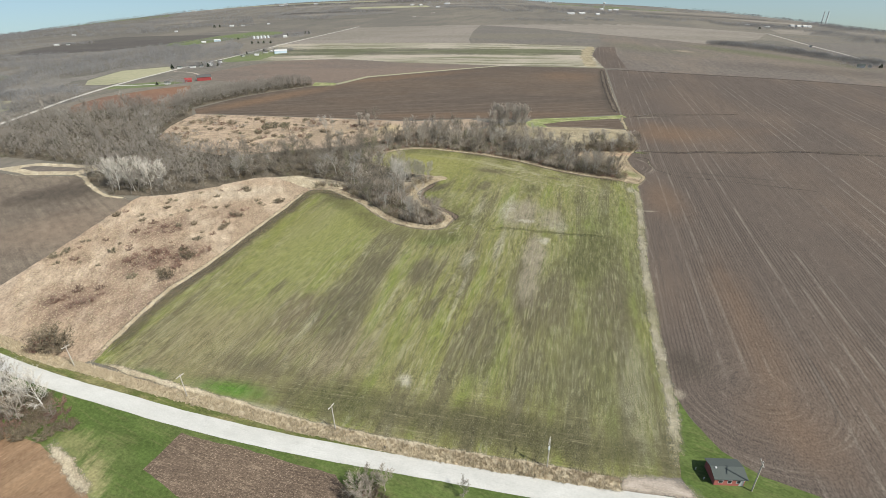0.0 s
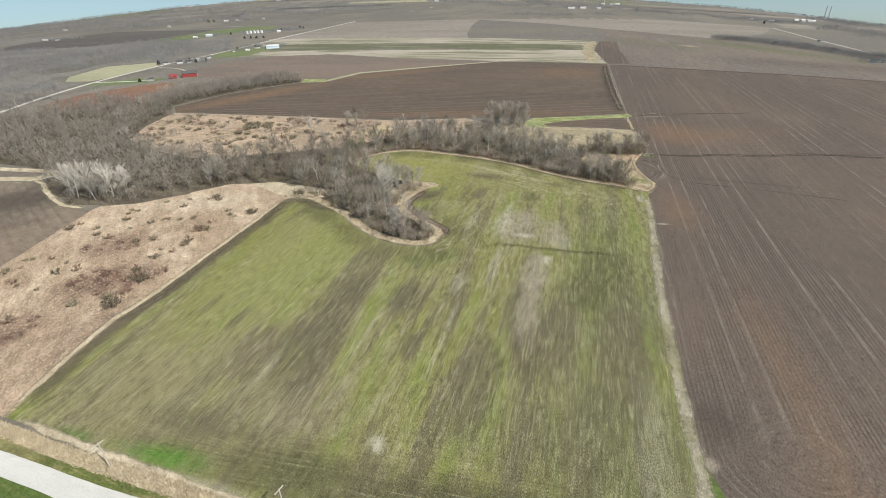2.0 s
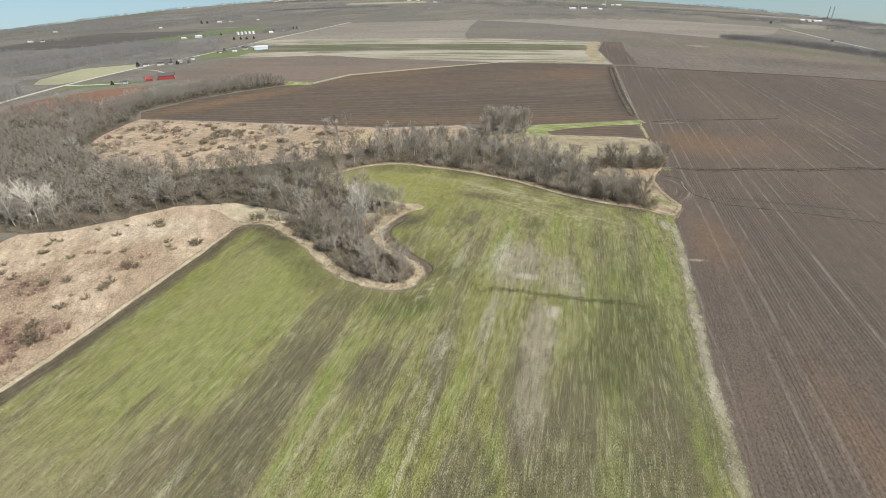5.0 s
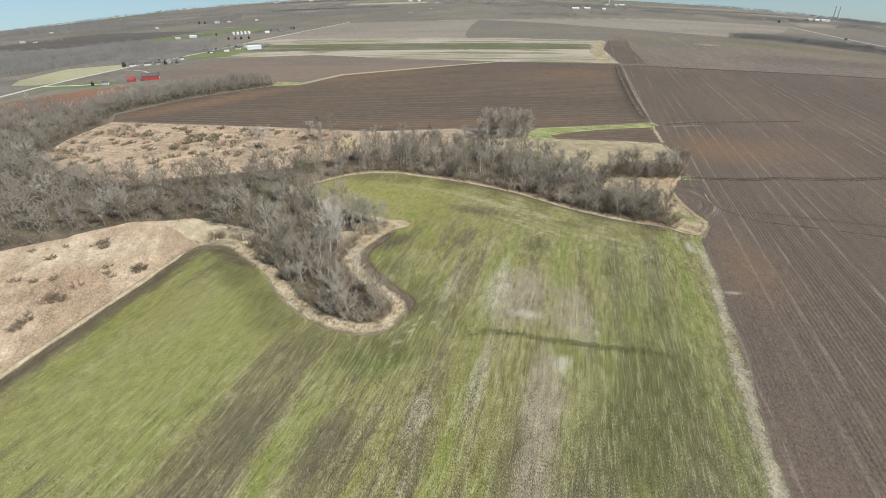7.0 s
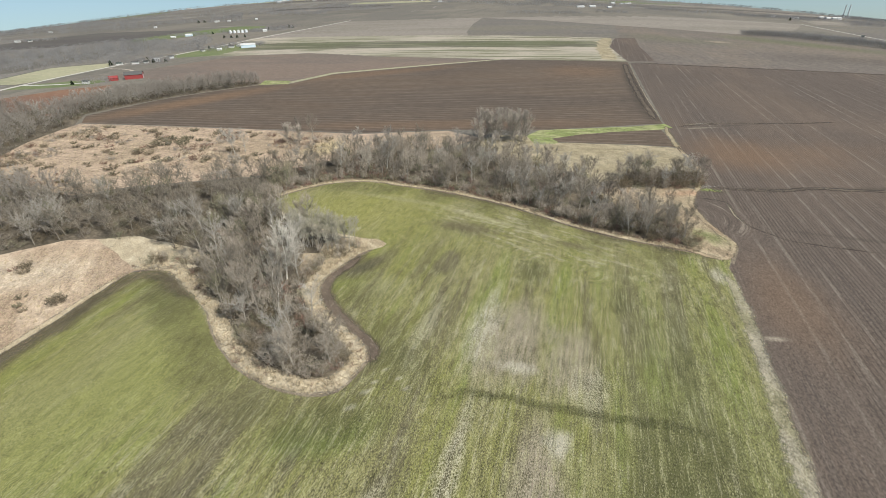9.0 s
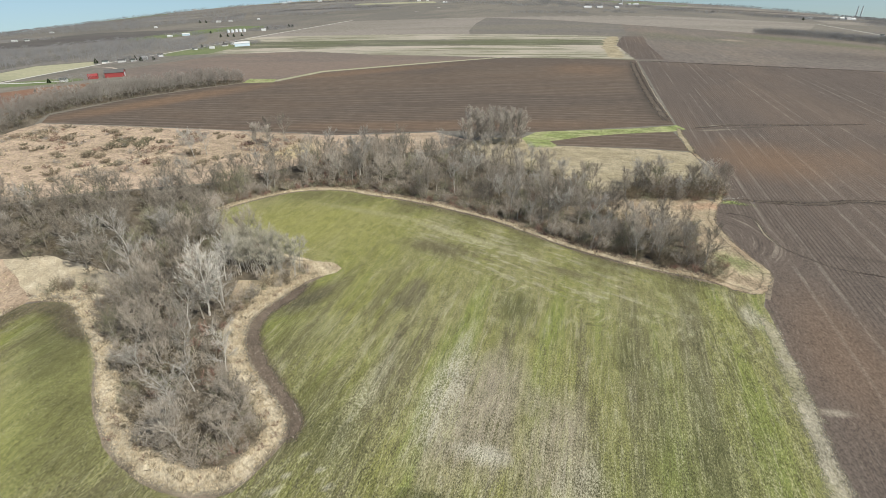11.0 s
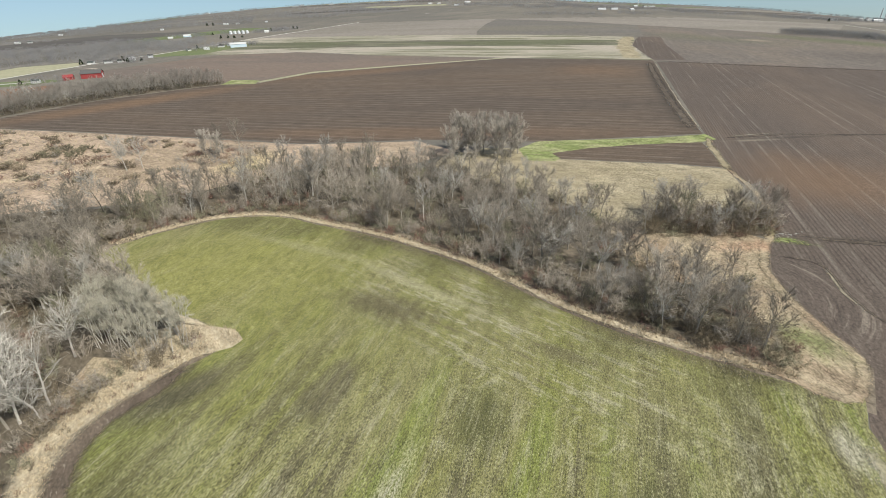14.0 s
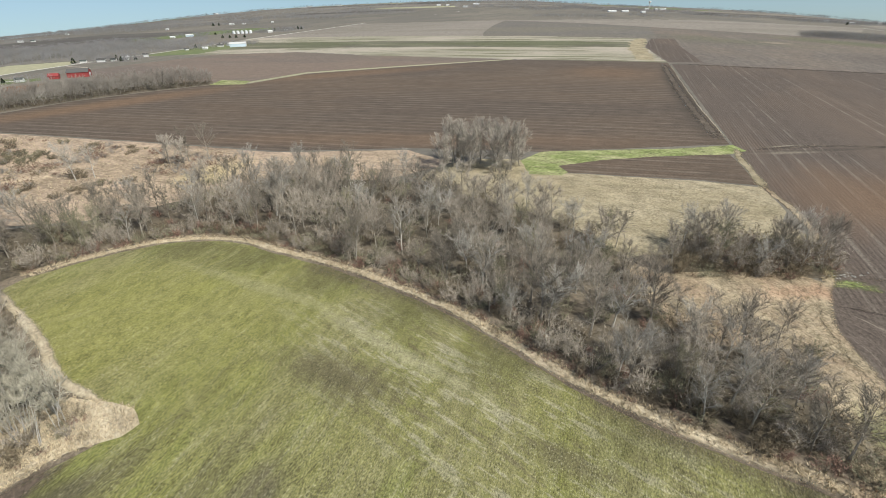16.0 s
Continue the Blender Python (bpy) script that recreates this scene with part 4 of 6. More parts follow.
sheet("dry_meadow", [(-120, 133), (-118.5, 152), (-115, 177), (-108.4, 195), (-99.4, 229), (-90, 264.5), (-83, 291), (-64, 296), (-66, 304), (-84, 312), (-98, 319), (-125, 318), (-145, 304), (-168, 289), (-187, 287), (-189, 281), (-190, 252), (-191, 220), (-193, 184), (-215, 150), (-162, 141), (-141, 131), (-128, 128)], 0.02, MEADOW, "tan dry grass meadow with reddish weeds", "meadow", step=5, rag=0.8)
sheet("scrub_meadow", [(-256, 523), (-180, 506), (-105, 488), (-32, 469), (28, 472), (50, 452), (24, 430), (-20, 428), (-54, 393), (-100, 384), (-134, 377), (-158, 366), (-176, 364), (-215, 393), (-250, 425), (-262, 470)], 0.03, SCRUB, "tan scrub meadow with bushes", "meadow", step=6, rag=1.0)
sheet("grass_strip", [(80, 437), (92, 435), (96, 440), (94, 447), (112, 455), (135, 460), (167, 463), (176, 468), (175, 478), (148, 472), (101, 469), (88, 468), (78, 455)], 0.06, BRIGHT, "bright green grass strip", "grass", step=4, rag=0.5)
sheet("rough_grass", [(84, 441), (95, 438), (115, 434), (142, 429), (160, 422), (156, 400), (151, 392), (154, 376), (140, 370), (104, 370), (99, 368), (92, 382), (80, 395), (64, 408), (46, 419), (38, 432), (44, 448), (62, 457), (78, 456)], 0.057, TAN_OLIVE, "matted tan rough grass", "grass", step=5, rag=0.6)
sheet("grass_strip", [(-170, 680), (-138, 680), (-142, 700), (-172, 708)], 0.07, BRIGHT, "light green grass patch", "grass", step=5, rag=0.6)
sheet("grass_strip", [(-142, 692), (-136, 686), (-102, 743), (-3, 786), (100, 830), (100, 836), (-6, 794), (-107, 751)], 0.08, FAR_YELLOW, "pale grassy field margin", "grass", step=8, rag=0.8)
sheet("rough_grass", [(104, 360), (120, 361), (136, 361), (141, 357), (138, 351), (134, 343), (131.5, 334), (130.3, 322), (130.8, 311), (132, 303), (127, 295), (120, 291), (112, 300), (118, 312), (120, 325), (110, 331), (100, 335), (97, 350), (98, 368)], 0.07, BANK, "tall tan dry grass on the creek bank", "grass", step=3, rag=0.7)

frng = random.Random(19)
FAR_SOILS = ((FAR_TAN, "far pale bare field"), (FAR_BROWN, "far grey-brown field"), (FAR_DARK, "far dark plowed field"), (FAR_BROWN, "far grey-brown field"), (FAR_TAN, "far pale bare field"), (FAR_YELLOW, "far dry pasture"), (FAR_GREEN, "far green crop field"))
for row in range(7):
    y0 = 2350 + row * 330
    x0 = -2700 + frng.uniform(0, 300)
    while x0 < 3000:
        wide = frng.uniform(350, 900)
        if frng.random() < 0.62 and not (-900 < x0 + wide / 2 < 500 and y0 < 2700):
            m, label = FAR_SOILS[frng.choices(range(7), (4, 4, 3, 4, 3, 1.5, 0.8))[0]]
            deep = frng.uniform(150, 290)
            sheet("bare_field", [(x0, y0), (x0 + wide, y0 + frng.uniform(-60, 60)), (x0 + wide + frng.uniform(-60, 60), y0 + deep), (x0 + frng.uniform(-60, 60), y0 + deep)], 0.3 + 0.02 * row, m, label, "field", step=60, cell=90)
        x0 += wide + frng.uniform(0, 160)


def band(name, line, width, lift, material, label, category, rag=0.3, bulge=0.0, cell=50.0):
    """A strip of even width along a line."""
    left, right = [], []
    for i, (x, y) in enumerate(line):
        a, b = Vector(line[max(i - 1, 0)]), Vector(line[min(i + 1, len(line) - 1)])
        t = (b - a).normalized()
        left.append((x - t.y * width / 2, y + t.x * width / 2))
        right.append((x + t.y * width / 2, y - t.x * width / 2))
    return sheet(name, left + right[::-1], lift, material, label, category, step=3, rag=rag, bulge=bulge, cell=cell)


def soft_band(name, line, width, lift, material, label, category, wander=0.6):
    """A strip that thins out towards both sides."""
    verts, core = [], []
    offs = (-0.5, -0.25, 0.0, 0.25, 0.5)
    last = len(line) - 1
    for i, (x, y) in enumerate(line):
        a, b = Vector(line[max(i - 1, 0)]), Vector(line[min(i + 1, last)])
        t = (b - a).normalized()
        w = width * (1 + 0.35 * noise.noise((x * 0.09, y * 0.09, 3)))
        s = wander * noise.noise((x * 0.16, y * 0.16, 8))
        for o in offs:
            px, py = x - t.y * (o * w + s), y + t.x * (o * w + s)
            verts.append((px, py, lie(px, py) + lift))
            core.append((1 - abs(o) * 2) * min(1.0, i / 4, (last - i) / 4))
    n = len(offs)
    faces = [(i * n + k, (i + 1) * n + k, (i + 1) * n + k + 1, i * n + k + 1) for i in range(last) for k in range(n - 1)]
    ob = mesh_object(name, verts, faces, material, smooth=True)
    if ob.data.polygons[0].normal.z < 0:
        ob.data.flip_normals()
    ob.data.attributes.new("core", "FLOAT", "POINT").data.foreach_set("value", core)
    return structure(ob, label, category)


TAN_EDGE = feathered(TAN, 0.5)
cape_line = curve_through([(-83, 294), (-70, 292.5), (-60, 284), (-47, 270), (-37, 255.5), (-27, 243.5), (-16, 236), (-7, 233), (-1, 234), (2, 239), (3, 245.5), (-1.5, 251.5), (-9, 260), (-15, 270), (-17.5, 278), (-16, 287), (-9, 298), (-3, 305)], 3)
soft_band("grass_margin", cape_line, 8.6, 0.10, TAN_EDGE, "tan dry grass rim along the trees", "grass")
bank = [(-16, 286), (-9.5, 296.5), (-2.5, 302.5), (2.5, 305), (4, 308), (1, 311.5), (-6, 313), (-13, 314), (-20, 310), (-20, 298)]
sheet("grass_margin", bank, 0.11, TAN, "pale dry grass point under the trees", "grass", step=3, rag=0.6)
north_line = curve_through([(-58, 355), (-48.5, 365), (-37, 374), (-24, 378.5), (-8, 377.5), (4, 372), (22, 363.8), (32, 358.6), (41, 353), (54, 344), (64.5, 334.5), (77, 322), (87.5, 314), (97, 308.2), (107, 302.6), (117, 298)], 3)
soft_band("grass_margin", [(x - 0.2, y - 0.5) for x, y in north_line], 4.3, 0.10, TAN_EDGE, "tan dry grass rim along the trees", "grass")
west_line = [(-121, 131), (-119.7, 152), (-116.2, 177), (-109.6, 195), (-100.6, 229), (-91.2, 264.5), (-85, 290)]
soft_band("grass_margin", curve_through(west_line, 3), 4.0, 0.10, TAN_EDGE, "tan dry grass field edge", "grass")
east_line = [(x - 2.2, y) for x, y in E_EDGE]
TRAMPLED = ground_mat("trampled_soil", (0.30, 0.265, 0.195), (0.24, 0.215, 0.135), (0.17, 0.15, 0.085), row=0.8, run=5, amount=0.7, patches=0.1, fine=0.4, tuft=2.5, specks=((0.5, 0.6, 0.7, 0.8, (0.46, 0.41, 0.33)),))
soft_band("field_edge", curve_through([(x + 1.0, y) for x, y in east_line], 3), 6.0, 0.09, feathered(TRAMPLED, 1.0, 0.85), "pale trampled edge between wheat and plowed soil", "field edge")
BANK_EDGE = feathered(BANK, 0.9)
soft_band("grass_margin", curve_through([(98, 308), (112, 299.5), (121, 291.5), (127, 295.5), (131, 303), (130.4, 311), (130, 322), (131, 334), (133.6, 343), (138, 351), (145, 361), (153, 376), (159, 400), (160.5, 424)], 2), 4.0, 0.105, BANK_EDGE, "tan grass along the creek corner", "grass")
soft_band("grass_strip", curve_through([(159, 418), (162.5, 430), (166, 445), (169, 460), (175, 474)], 2), 5.0, 0.105, feathered(TAN_OLIVE, 1.0, 0.9), "tan grass edge between the fields", "grass")
soft_band("grass_margin", curve_through(BAY, 3), 3.4, 0.10, TAN_EDGE, "dry grass below the saplings", "grass")
soft_band("grass_strip", curve_through([(139, 354), (143, 356), (149, 355), (156, 352)], 2), 6.5, 0.10, feathered(BRIGHT, 1.0, 0.7), "green weeds at the creek crossing", "grass")

road_line = curve_through([(-260, 185), (-210, 158), (-153, 132.6), (-126, 121.7), (-103, 113.7), (-82, 106.5), (-63, 100.6), (-45.5, 95.7), (-29.2, 91.7), (-13.6, 88), (1.2, 84.7), (15.2, 81.5), (29, 78.5), (45, 75.6), (80, 69.5), (160, 57), (400, 20)], 4)
band("gravel_road", road_line, 5.7, 0.10, GRAVEL, "pale gravel country road", "road", rag=0.15)
soft_band("driveway", curve_through([(40, 79.5), (46, 80), (52, 79.6), (58, 78), (63, 75)], 1.5), 9.0, 0.095, feathered(GRAVEL_DIRTY, 0.5), "dirty gravel drive joining the road", "driveway")
verge_line = curve_through([(-172, 149), (-141, 135), (-115, 126), (-91.8, 117.4), (-66, 109), (-45.6, 102.1), (-26, 96.5), (-6.5, 91.2), (16, 86.2), (43, 80.4)], 3)
band("road_ditch", [(x, y - 2.4) for x, y in verge_line], 5.5, 0.05, DITCH, "green grassy road ditch", "ditch", rag=0.4)
soft_band("grass_margin", curve_through([(-119, 131.5), (-99.5, 124), (-83, 117.5), (-67, 112), (-48, 105), (-30.5, 99.5), (-14, 95), (8.6, 89.4), (25.6, 86), (44, 81.6)], 3), 4.0, 0.10, TAN_EDGE, "dry grass between wheat and road", "grass")
soft_band("grass_margin", curve_through([(-113, 98), (-104, 92), (-97.5, 87), (-88, 79)], 2), 5.0, 0.10, feathered(TAN, 1.0), "straw along the bare field corner", "grass")
band("tall_grass_verge", verge_line, 3.9, 0.12, TAN, "tall tan dry grass along the road", "grass", rag=0.5)
sheet("lawn", [(69, 110.5), (70.3, 99.4), (73, 90), (79.3, 82), (90, 76), (130, 52), (60, 72), (58.8, 82.3), (62.7, 92)], 0.08, LAWN, "green mown grass beside the shed", "lawn", step=3, rag=0.5)
sheet("lawn", [(-150, 131), (-112, 117), (-92, 108), (-75, 102), (-45, 93.5), (-14, 85.5), (30, 76.5), (160, 52), (400, 15), (600, -20), (600, -400), (-400, -400), (-400, 60), (-230, 160)], 0.03, LAWN, "green mown roadside lawn", "lawn", step=5, rag=0.4)
sheet("garden_plot", [(-75.5, 99.8), (-80, 88), (-66, 79), (-58, 40), (-48, 6), (-14, 8), (-24, 79), (-29, 85), (-52, 92.6)], 0.07, PLOT, "bare brown garden plot with clods", "plot", step=2, rag=0.5)
sheet("tan_field", [(-135, 104), (-113.5, 97), (-97.5, 87), (-88, 79), (-78, 40), (-90, -20), (-190, -40), (-230, 60), (-200, 118), (-150, 108)], 0.07, TAN_FIELD, "tan bare field corner", "field", step=4, rag=0.6)
sheet("pond_bank", [(-330, 352), (-293, 335), (-255, 333), (-248, 343), (-258, 354), (-306, 364)], 0.07, TAN, "tan grass bank round a pond", "grass", step=4, rag=0.8)
sheet("pond", [(-312, 352), (-293, 343), (-262, 341), (-260, 348), (-304, 357)], 0.09, PLOW_FAR, "grey-brown wet hollow", "hollow", step=4, rag=0.4)

ROAD_FAR = ground_mat("dusty_gravel", (0.46, 0.425, 0.375), (0.42, 0.385, 0.335), (0.50, 0.465, 0.41), angle=radians(10), row=1.5, run=40, amount=0.5, patches=0.05, fine=0.1, tuft=1.0, bump=0)
far_road = curve_through([(-17, 2824), (-130, 2440), (-235, 2124), (-322, 1641), (-380, 1307), (-416, 1045), (-440, 942), (-455, 843), (-464, 738), (-462, 635), (-450, 540), (-444, 480)], 30)
band("far_road", far_road, 6.0, 0.10, ROAD_FAR, "pale gravel road between farms", "road", rag=0.2)
band("farm_track", curve_through([(-462, 730), (-420, 728), (-385, 735)], 10), 5.0, 0.12, GRAVEL, "pale farm track to the red barns", "track", rag=0.2)
band("farm_track", curve_through([(-440, 860), (-400, 840), (-360, 790)], 10), 4.0, 0.12, GRAVEL_DIRTY, "dusty farm track", "track", rag=0.2)
band("far_road", curve_through([(996, 1616), (859, 1232), (789, 1013), (727, 844)], 30), 4.0, 0.10, ROAD_FAR, "pale gravel road between far fields", "road", rag=0.2)

# drains and creek banks through the plowed land
drain = ground_mat("wet_drain_soil", (0.075, 0.06, 0.048), (0.10, 0.08, 0.062), (0.20, 0.165, 0.125), angle=radians(-95), row=1.2, run=12, amount=0.6, patches=0.06, fine=0.3)
bank_pale = ground_mat("washed_soil", (0.30, 0.26, 0.20), (0.24, 0.205, 0.15), (0.13, 0.12, 0.06), angle=radians(-95), row=1.0, run=6, amount=0.7, patches=0.1, fine=0.35)
DRAIN_EDGE, PALE_EDGE = feathered(drain, 1.0, 0.9), feathered(bank_pale, 1.1, 0.85)
soft_band("drain", curve_through([(148, 361), (160, 356), (178, 353), (196, 355), (225, 350), (257, 353), (288, 345), (316, 339), (380, 330), (480, 300)], 4), 5.1, 0.070, DRAIN_EDGE, "dark damp drain line through plowed soil", "drain")
soft_band("drain", curve_through([(176, 469), (190, 472), (210, 476), (228, 475), (260, 473), (290, 474)], 4), 3.9, 0.070, DRAIN_EDGE, "dark damp drain line through plowed soil", "drain")
soft_band("drain", curve_through([(178, 472), (196, 476), (214, 479)], 4), 1.8, 0.085, PALE_EDGE, "pale washed edge of the drain", "drain")
washout = curve_through([(136, 347), (144, 344), (147.4, 339), (145.6, 329), (144.4, 321.7), (145.5, 315), (151, 306), (160, 300), (176, 294), (200, 284), (225, 272)], 2)
soft_band("drain", [(x - 0.7, y) for x, y in washout[6:18]], 1.5, 0.085, PALE_EDGE, "pale washed edge of the washout", "drain")
soft_band("drain", curve_through([(-87, 294), (-80, 294.5), (-72, 293.5), (-64, 290)], 2), 5.0, 0.115, PALE_EDGE, "pale washed soil in the corner of the wheat", "drain")
soft_band("drain", washout, 1.3, 0.09, DRAIN_EDGE, "narrow damp washout in plowed soil", "drain")
soft_band("field_edge", curve_through([(-262, 335), (-248, 327), (-233, 310), (-210, 290), (-190, 284)], 3), 6.0, 0.095, TAN_EDGE, "pale grass edge of the plowed field", "field edge")
soft_band("drain", curve_through([(-318, 343), (-297, 334), (-270, 331), (-252, 330)], 3), 2.4, 0.110, PALE_EDGE, "pale washed edge of the wet hollow", "drain")
soft_band("field_edge", curve_through([(175, 480), (196, 572), (226, 690), (250, 780)], 8), 1.7, 0.100, PALE_EDGE, "pale trodden line between two fields", "field edge")
soft_band("field_edge", curve_through([(172, 482), (191, 572), (220, 690), (243, 775)], 8), 9.0, 0.080, DRAIN_EDGE, "dark turned soil at the field end", "field edge")
soft_band("field_edge", curve_through([(250, 778), (338, 729), (461, 672), (548, 623), (700, 541)], 10), 10.5, 0.080, DRAIN_EDGE, "dark turned soil at the field end", "field edge")

WATERWAY = ground_mat("damp_wheat", (0.070, 0.074, 0.030), (0.062, 0.054, 0.030), (0.11, 0.12, 0.045), angle=radians(-105), row=0.8, run=6, amount=0.6, patches=0.2, fine=0.4, tuft=2.4)
soft_band("drain", curve_through([(16, 228.4), (23.4, 229.1), (31, 230), (38.5, 228.7), (47, 225.8), (55.4, 223.9), (66.1, 221.1), (76.6, 218.8), (86.4, 216.1)], 3), 4.6, 0.085, feathered(WATERWAY, 1.5, 0.36), "dark damp waterway through the wheat", "drain", wander=2.0)

LITTER = ground_mat("leaf_litter", (0.150, 0.120, 0.088), (0.185, 0.150, 0.110), (0.105, 0.085, 0.062), angle=0.6, row=0.8, run=2.5, amount=0.6, patches=0.1, fine=0.4, tuft=2.2)
# leaf litter and bare soil below and along the edge of the woods
sheet("bare_soil", [(-92, 302), (-75, 288), (-45, 255), (-22, 228), (-4, 222), (14, 236), (14, 252), (2, 275), (8, 292), (12, 308), (-6, 324), (-48, 350), (-30, 368), (0, 364), (40, 346), (90, 306), (124, 288), (132, 300), (128, 345), (100, 380), (20, 428), (-56, 385), (-72, 330)], 0.035, LITTER, "brown leaf litter along the woods", "ground", step=6)
DAMP = ground_mat("damp_soil", (0.115, 0.088, 0.066), (0.145, 0.112, 0.083), (0.085, 0.068, 0.052), angle=0.6, row=0.7, run=4, amount=0.6, patches=0.15, fine=0.3, tuft=2.2, specks=((0.5, 0.6, 0.7, 0.7, (0.30, 0.255, 0.20)),))
soft_band("bare_soil", curve_through([(5.5, 238), (7, 246), (1.5, 253.5), (-5.5, 262), (-10.5, 271), (-13, 279), (-10.5, 287), (-5, 296), (0, 302)], 2), 7.5, 0.08, feathered(DAMP, 0.45, 0.95), "dark bare soil along the grass rim", "ground")
soft_band("bare_soil", curve_through([(-117, 133), (-117, 150), (-113.5, 177), (-106.5, 195), (-97.5, 229), (-88.5, 262), (-82, 286), (-73, 288), (-64, 283), (-52, 269)], 3), 14.0, 0.08, feathered(DAMP, 0.6, 0.5, 0.2), "thin brown soil along the field edge", "ground")
soft_band("bare_soil", curve_through([(10, 364), (31, 355), (51, 343.5), (71, 326), (88, 311), (104, 301), (118, 291)], 3), 9.0, 0.08, feathered(DAMP, 0.7, 0.32, 0.2), "thin brown soil along the woods", "ground")

# floors of the woods, in a colour darkened for the shade between trees
WOOD_WEST = [(-434, 489), (-450, 400), (-345, 382), (-300, 368), (-262, 354), (-245, 325), (-230, 310), (-207, 290), (-186, 288), (-168, 290), (-145, 302), (-135, 330), (-150, 365), (-176, 374), (-212, 396), (-247, 426), (-258, 470), (-258, 520), (-283, 576), (-338, 583), (-400, 545)]
WOOD_MID = [(-145, 304), (-125, 317), (-98, 318), (-84, 311), (-66, 303), (-50, 302), (-40, 335), (-62, 350), (-60, 358), (-66, 388), (-100, 382), (-134, 374), (-156, 362), (-150, 340)]
WOOD_CAPE = [(-64, 300), (-56, 288), (-46, 271), (-36, 257), (-26, 245), (-16, 238), (-7, 235), (-2, 236), (0, 240), (0.5, 245), (-4, 251), (-11, 260), (-17, 270), (-20, 278), (-19, 288), (-13, 301), (-14, 311), (-22, 318), (-34, 328), (-48, 338), (-61, 347), (-66, 330), (-62, 310)]
WOOD_NORTH = [(-62, 353), (-52, 366), (-40, 377), (-26, 382), (-8, 381), (4, 377), (19, 368.5), (32, 362.5), (42, 357), (55, 348), (66, 338), (78, 326), (88, 318), (97, 312), (106, 307), (117, 302), (121, 313), (122, 324), (112, 332), (104, 338), (102, 352), (101, 370), (94, 385), (82, 398), (66, 411), (48, 421), (24, 429), (-15, 432), (-50, 404), (-66, 395)]
CLEARING = [(-25, 291), (-20, 283), (-14, 283), (-11, 290), (-6, 300), (-16, 301.5), (-26, 302)]
GROVE = [(-36, 309), (-24, 303.5), (-10, 301), (-6, 304), (-11, 311), (-22, 317), (-33, 322)]
GLADE = [(-29, 281), (-19, 284), (-12, 277), (-13, 270), (-21, 267)]
CORNER = [(92, 321), (101, 313), (115, 304), (119, 318), (117, 328), (104, 333), (96, 332)]
WOOD_NE = [(107, 361), (118, 359), (133, 358), (143, 359), (152, 372), (146, 378), (128, 379), (112, 374)]
WOOD_STRIP = [(-278, 552), (-243, 614), (-205, 655), (-168, 684), (-180, 704), (-222, 692), (-265, 652), (-308, 604), (-300, 562)]
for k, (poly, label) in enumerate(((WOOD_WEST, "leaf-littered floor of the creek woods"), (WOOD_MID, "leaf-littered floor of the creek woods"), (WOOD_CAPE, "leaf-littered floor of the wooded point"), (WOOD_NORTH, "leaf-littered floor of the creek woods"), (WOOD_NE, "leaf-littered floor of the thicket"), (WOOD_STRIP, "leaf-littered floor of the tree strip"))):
    sheet("woodland_floor", poly, 0.055, FLOOR_SHADED, label, "ground", step=5, rag=0.8)


sheet("rough_grass", CLEARING, 0.075, BANK, "tan dry grass between the saplings and the trees", "grass", step=3, rag=0.6)
sheet("rough_grass", [(-96, 304), (-84, 292.5), (-72, 295), (-62, 292), (-60, 299), (-66, 306), (-84, 314), (-99, 320), (-112, 317)], 0.062, TAN, "tan dry grass in the corner below the woods", "grass", step=3, rag=0.7)


# ---- plants ----
def tube(verts, faces, points, radii, sides):
    base = len(verts)
    for i, p in enumerate(points):
        a, b = points[max(i - 1, 0)], points[min(i + 1, len(points) - 1)]
        t = (b - a).normalized()
        u = t.cross(Vector((0.3, 0.9, 0.2))).normalized()
        w = t.cross(u)
        for s in range(sides):
            q = 2 * math.pi * s / sides
            verts.append(p + (u * math.cos(q) + w * math.sin(q)) * radii[i])
    for i in range(len(points) - 1):
        for s in range(sides):
            a, b = base + i * sides + s, base + i * sides + (s + 1) % sides
            faces.append((a, b, b + sides, a + sides))


def sliver(verts, faces, a, b, width, rng):
    t = (b - a)
    u = t.cross(Vector((rng.uniform(-1, 1), rng.uniform(-1, 1), rng.uniform(-1, 1)))).normalized() * width / 2
    k = len(verts)
    verts += [a - u, a + u, b]
    faces.append((k, k + 1, k + 2))


def bent(start, way, length, parts, wander, rise, rng):
    pts, p, d = [start.copy()], start.copy(), way.normalized()
    for _ in range(parts):
        d = (d + Vector((rng.gauss(0, wander), rng.gauss(0, wander), rng.gauss(0, wander * 0.6) + rise))).normalized()
        p = p + d * (length / parts)
        pts.append(p.copy())
    return pts


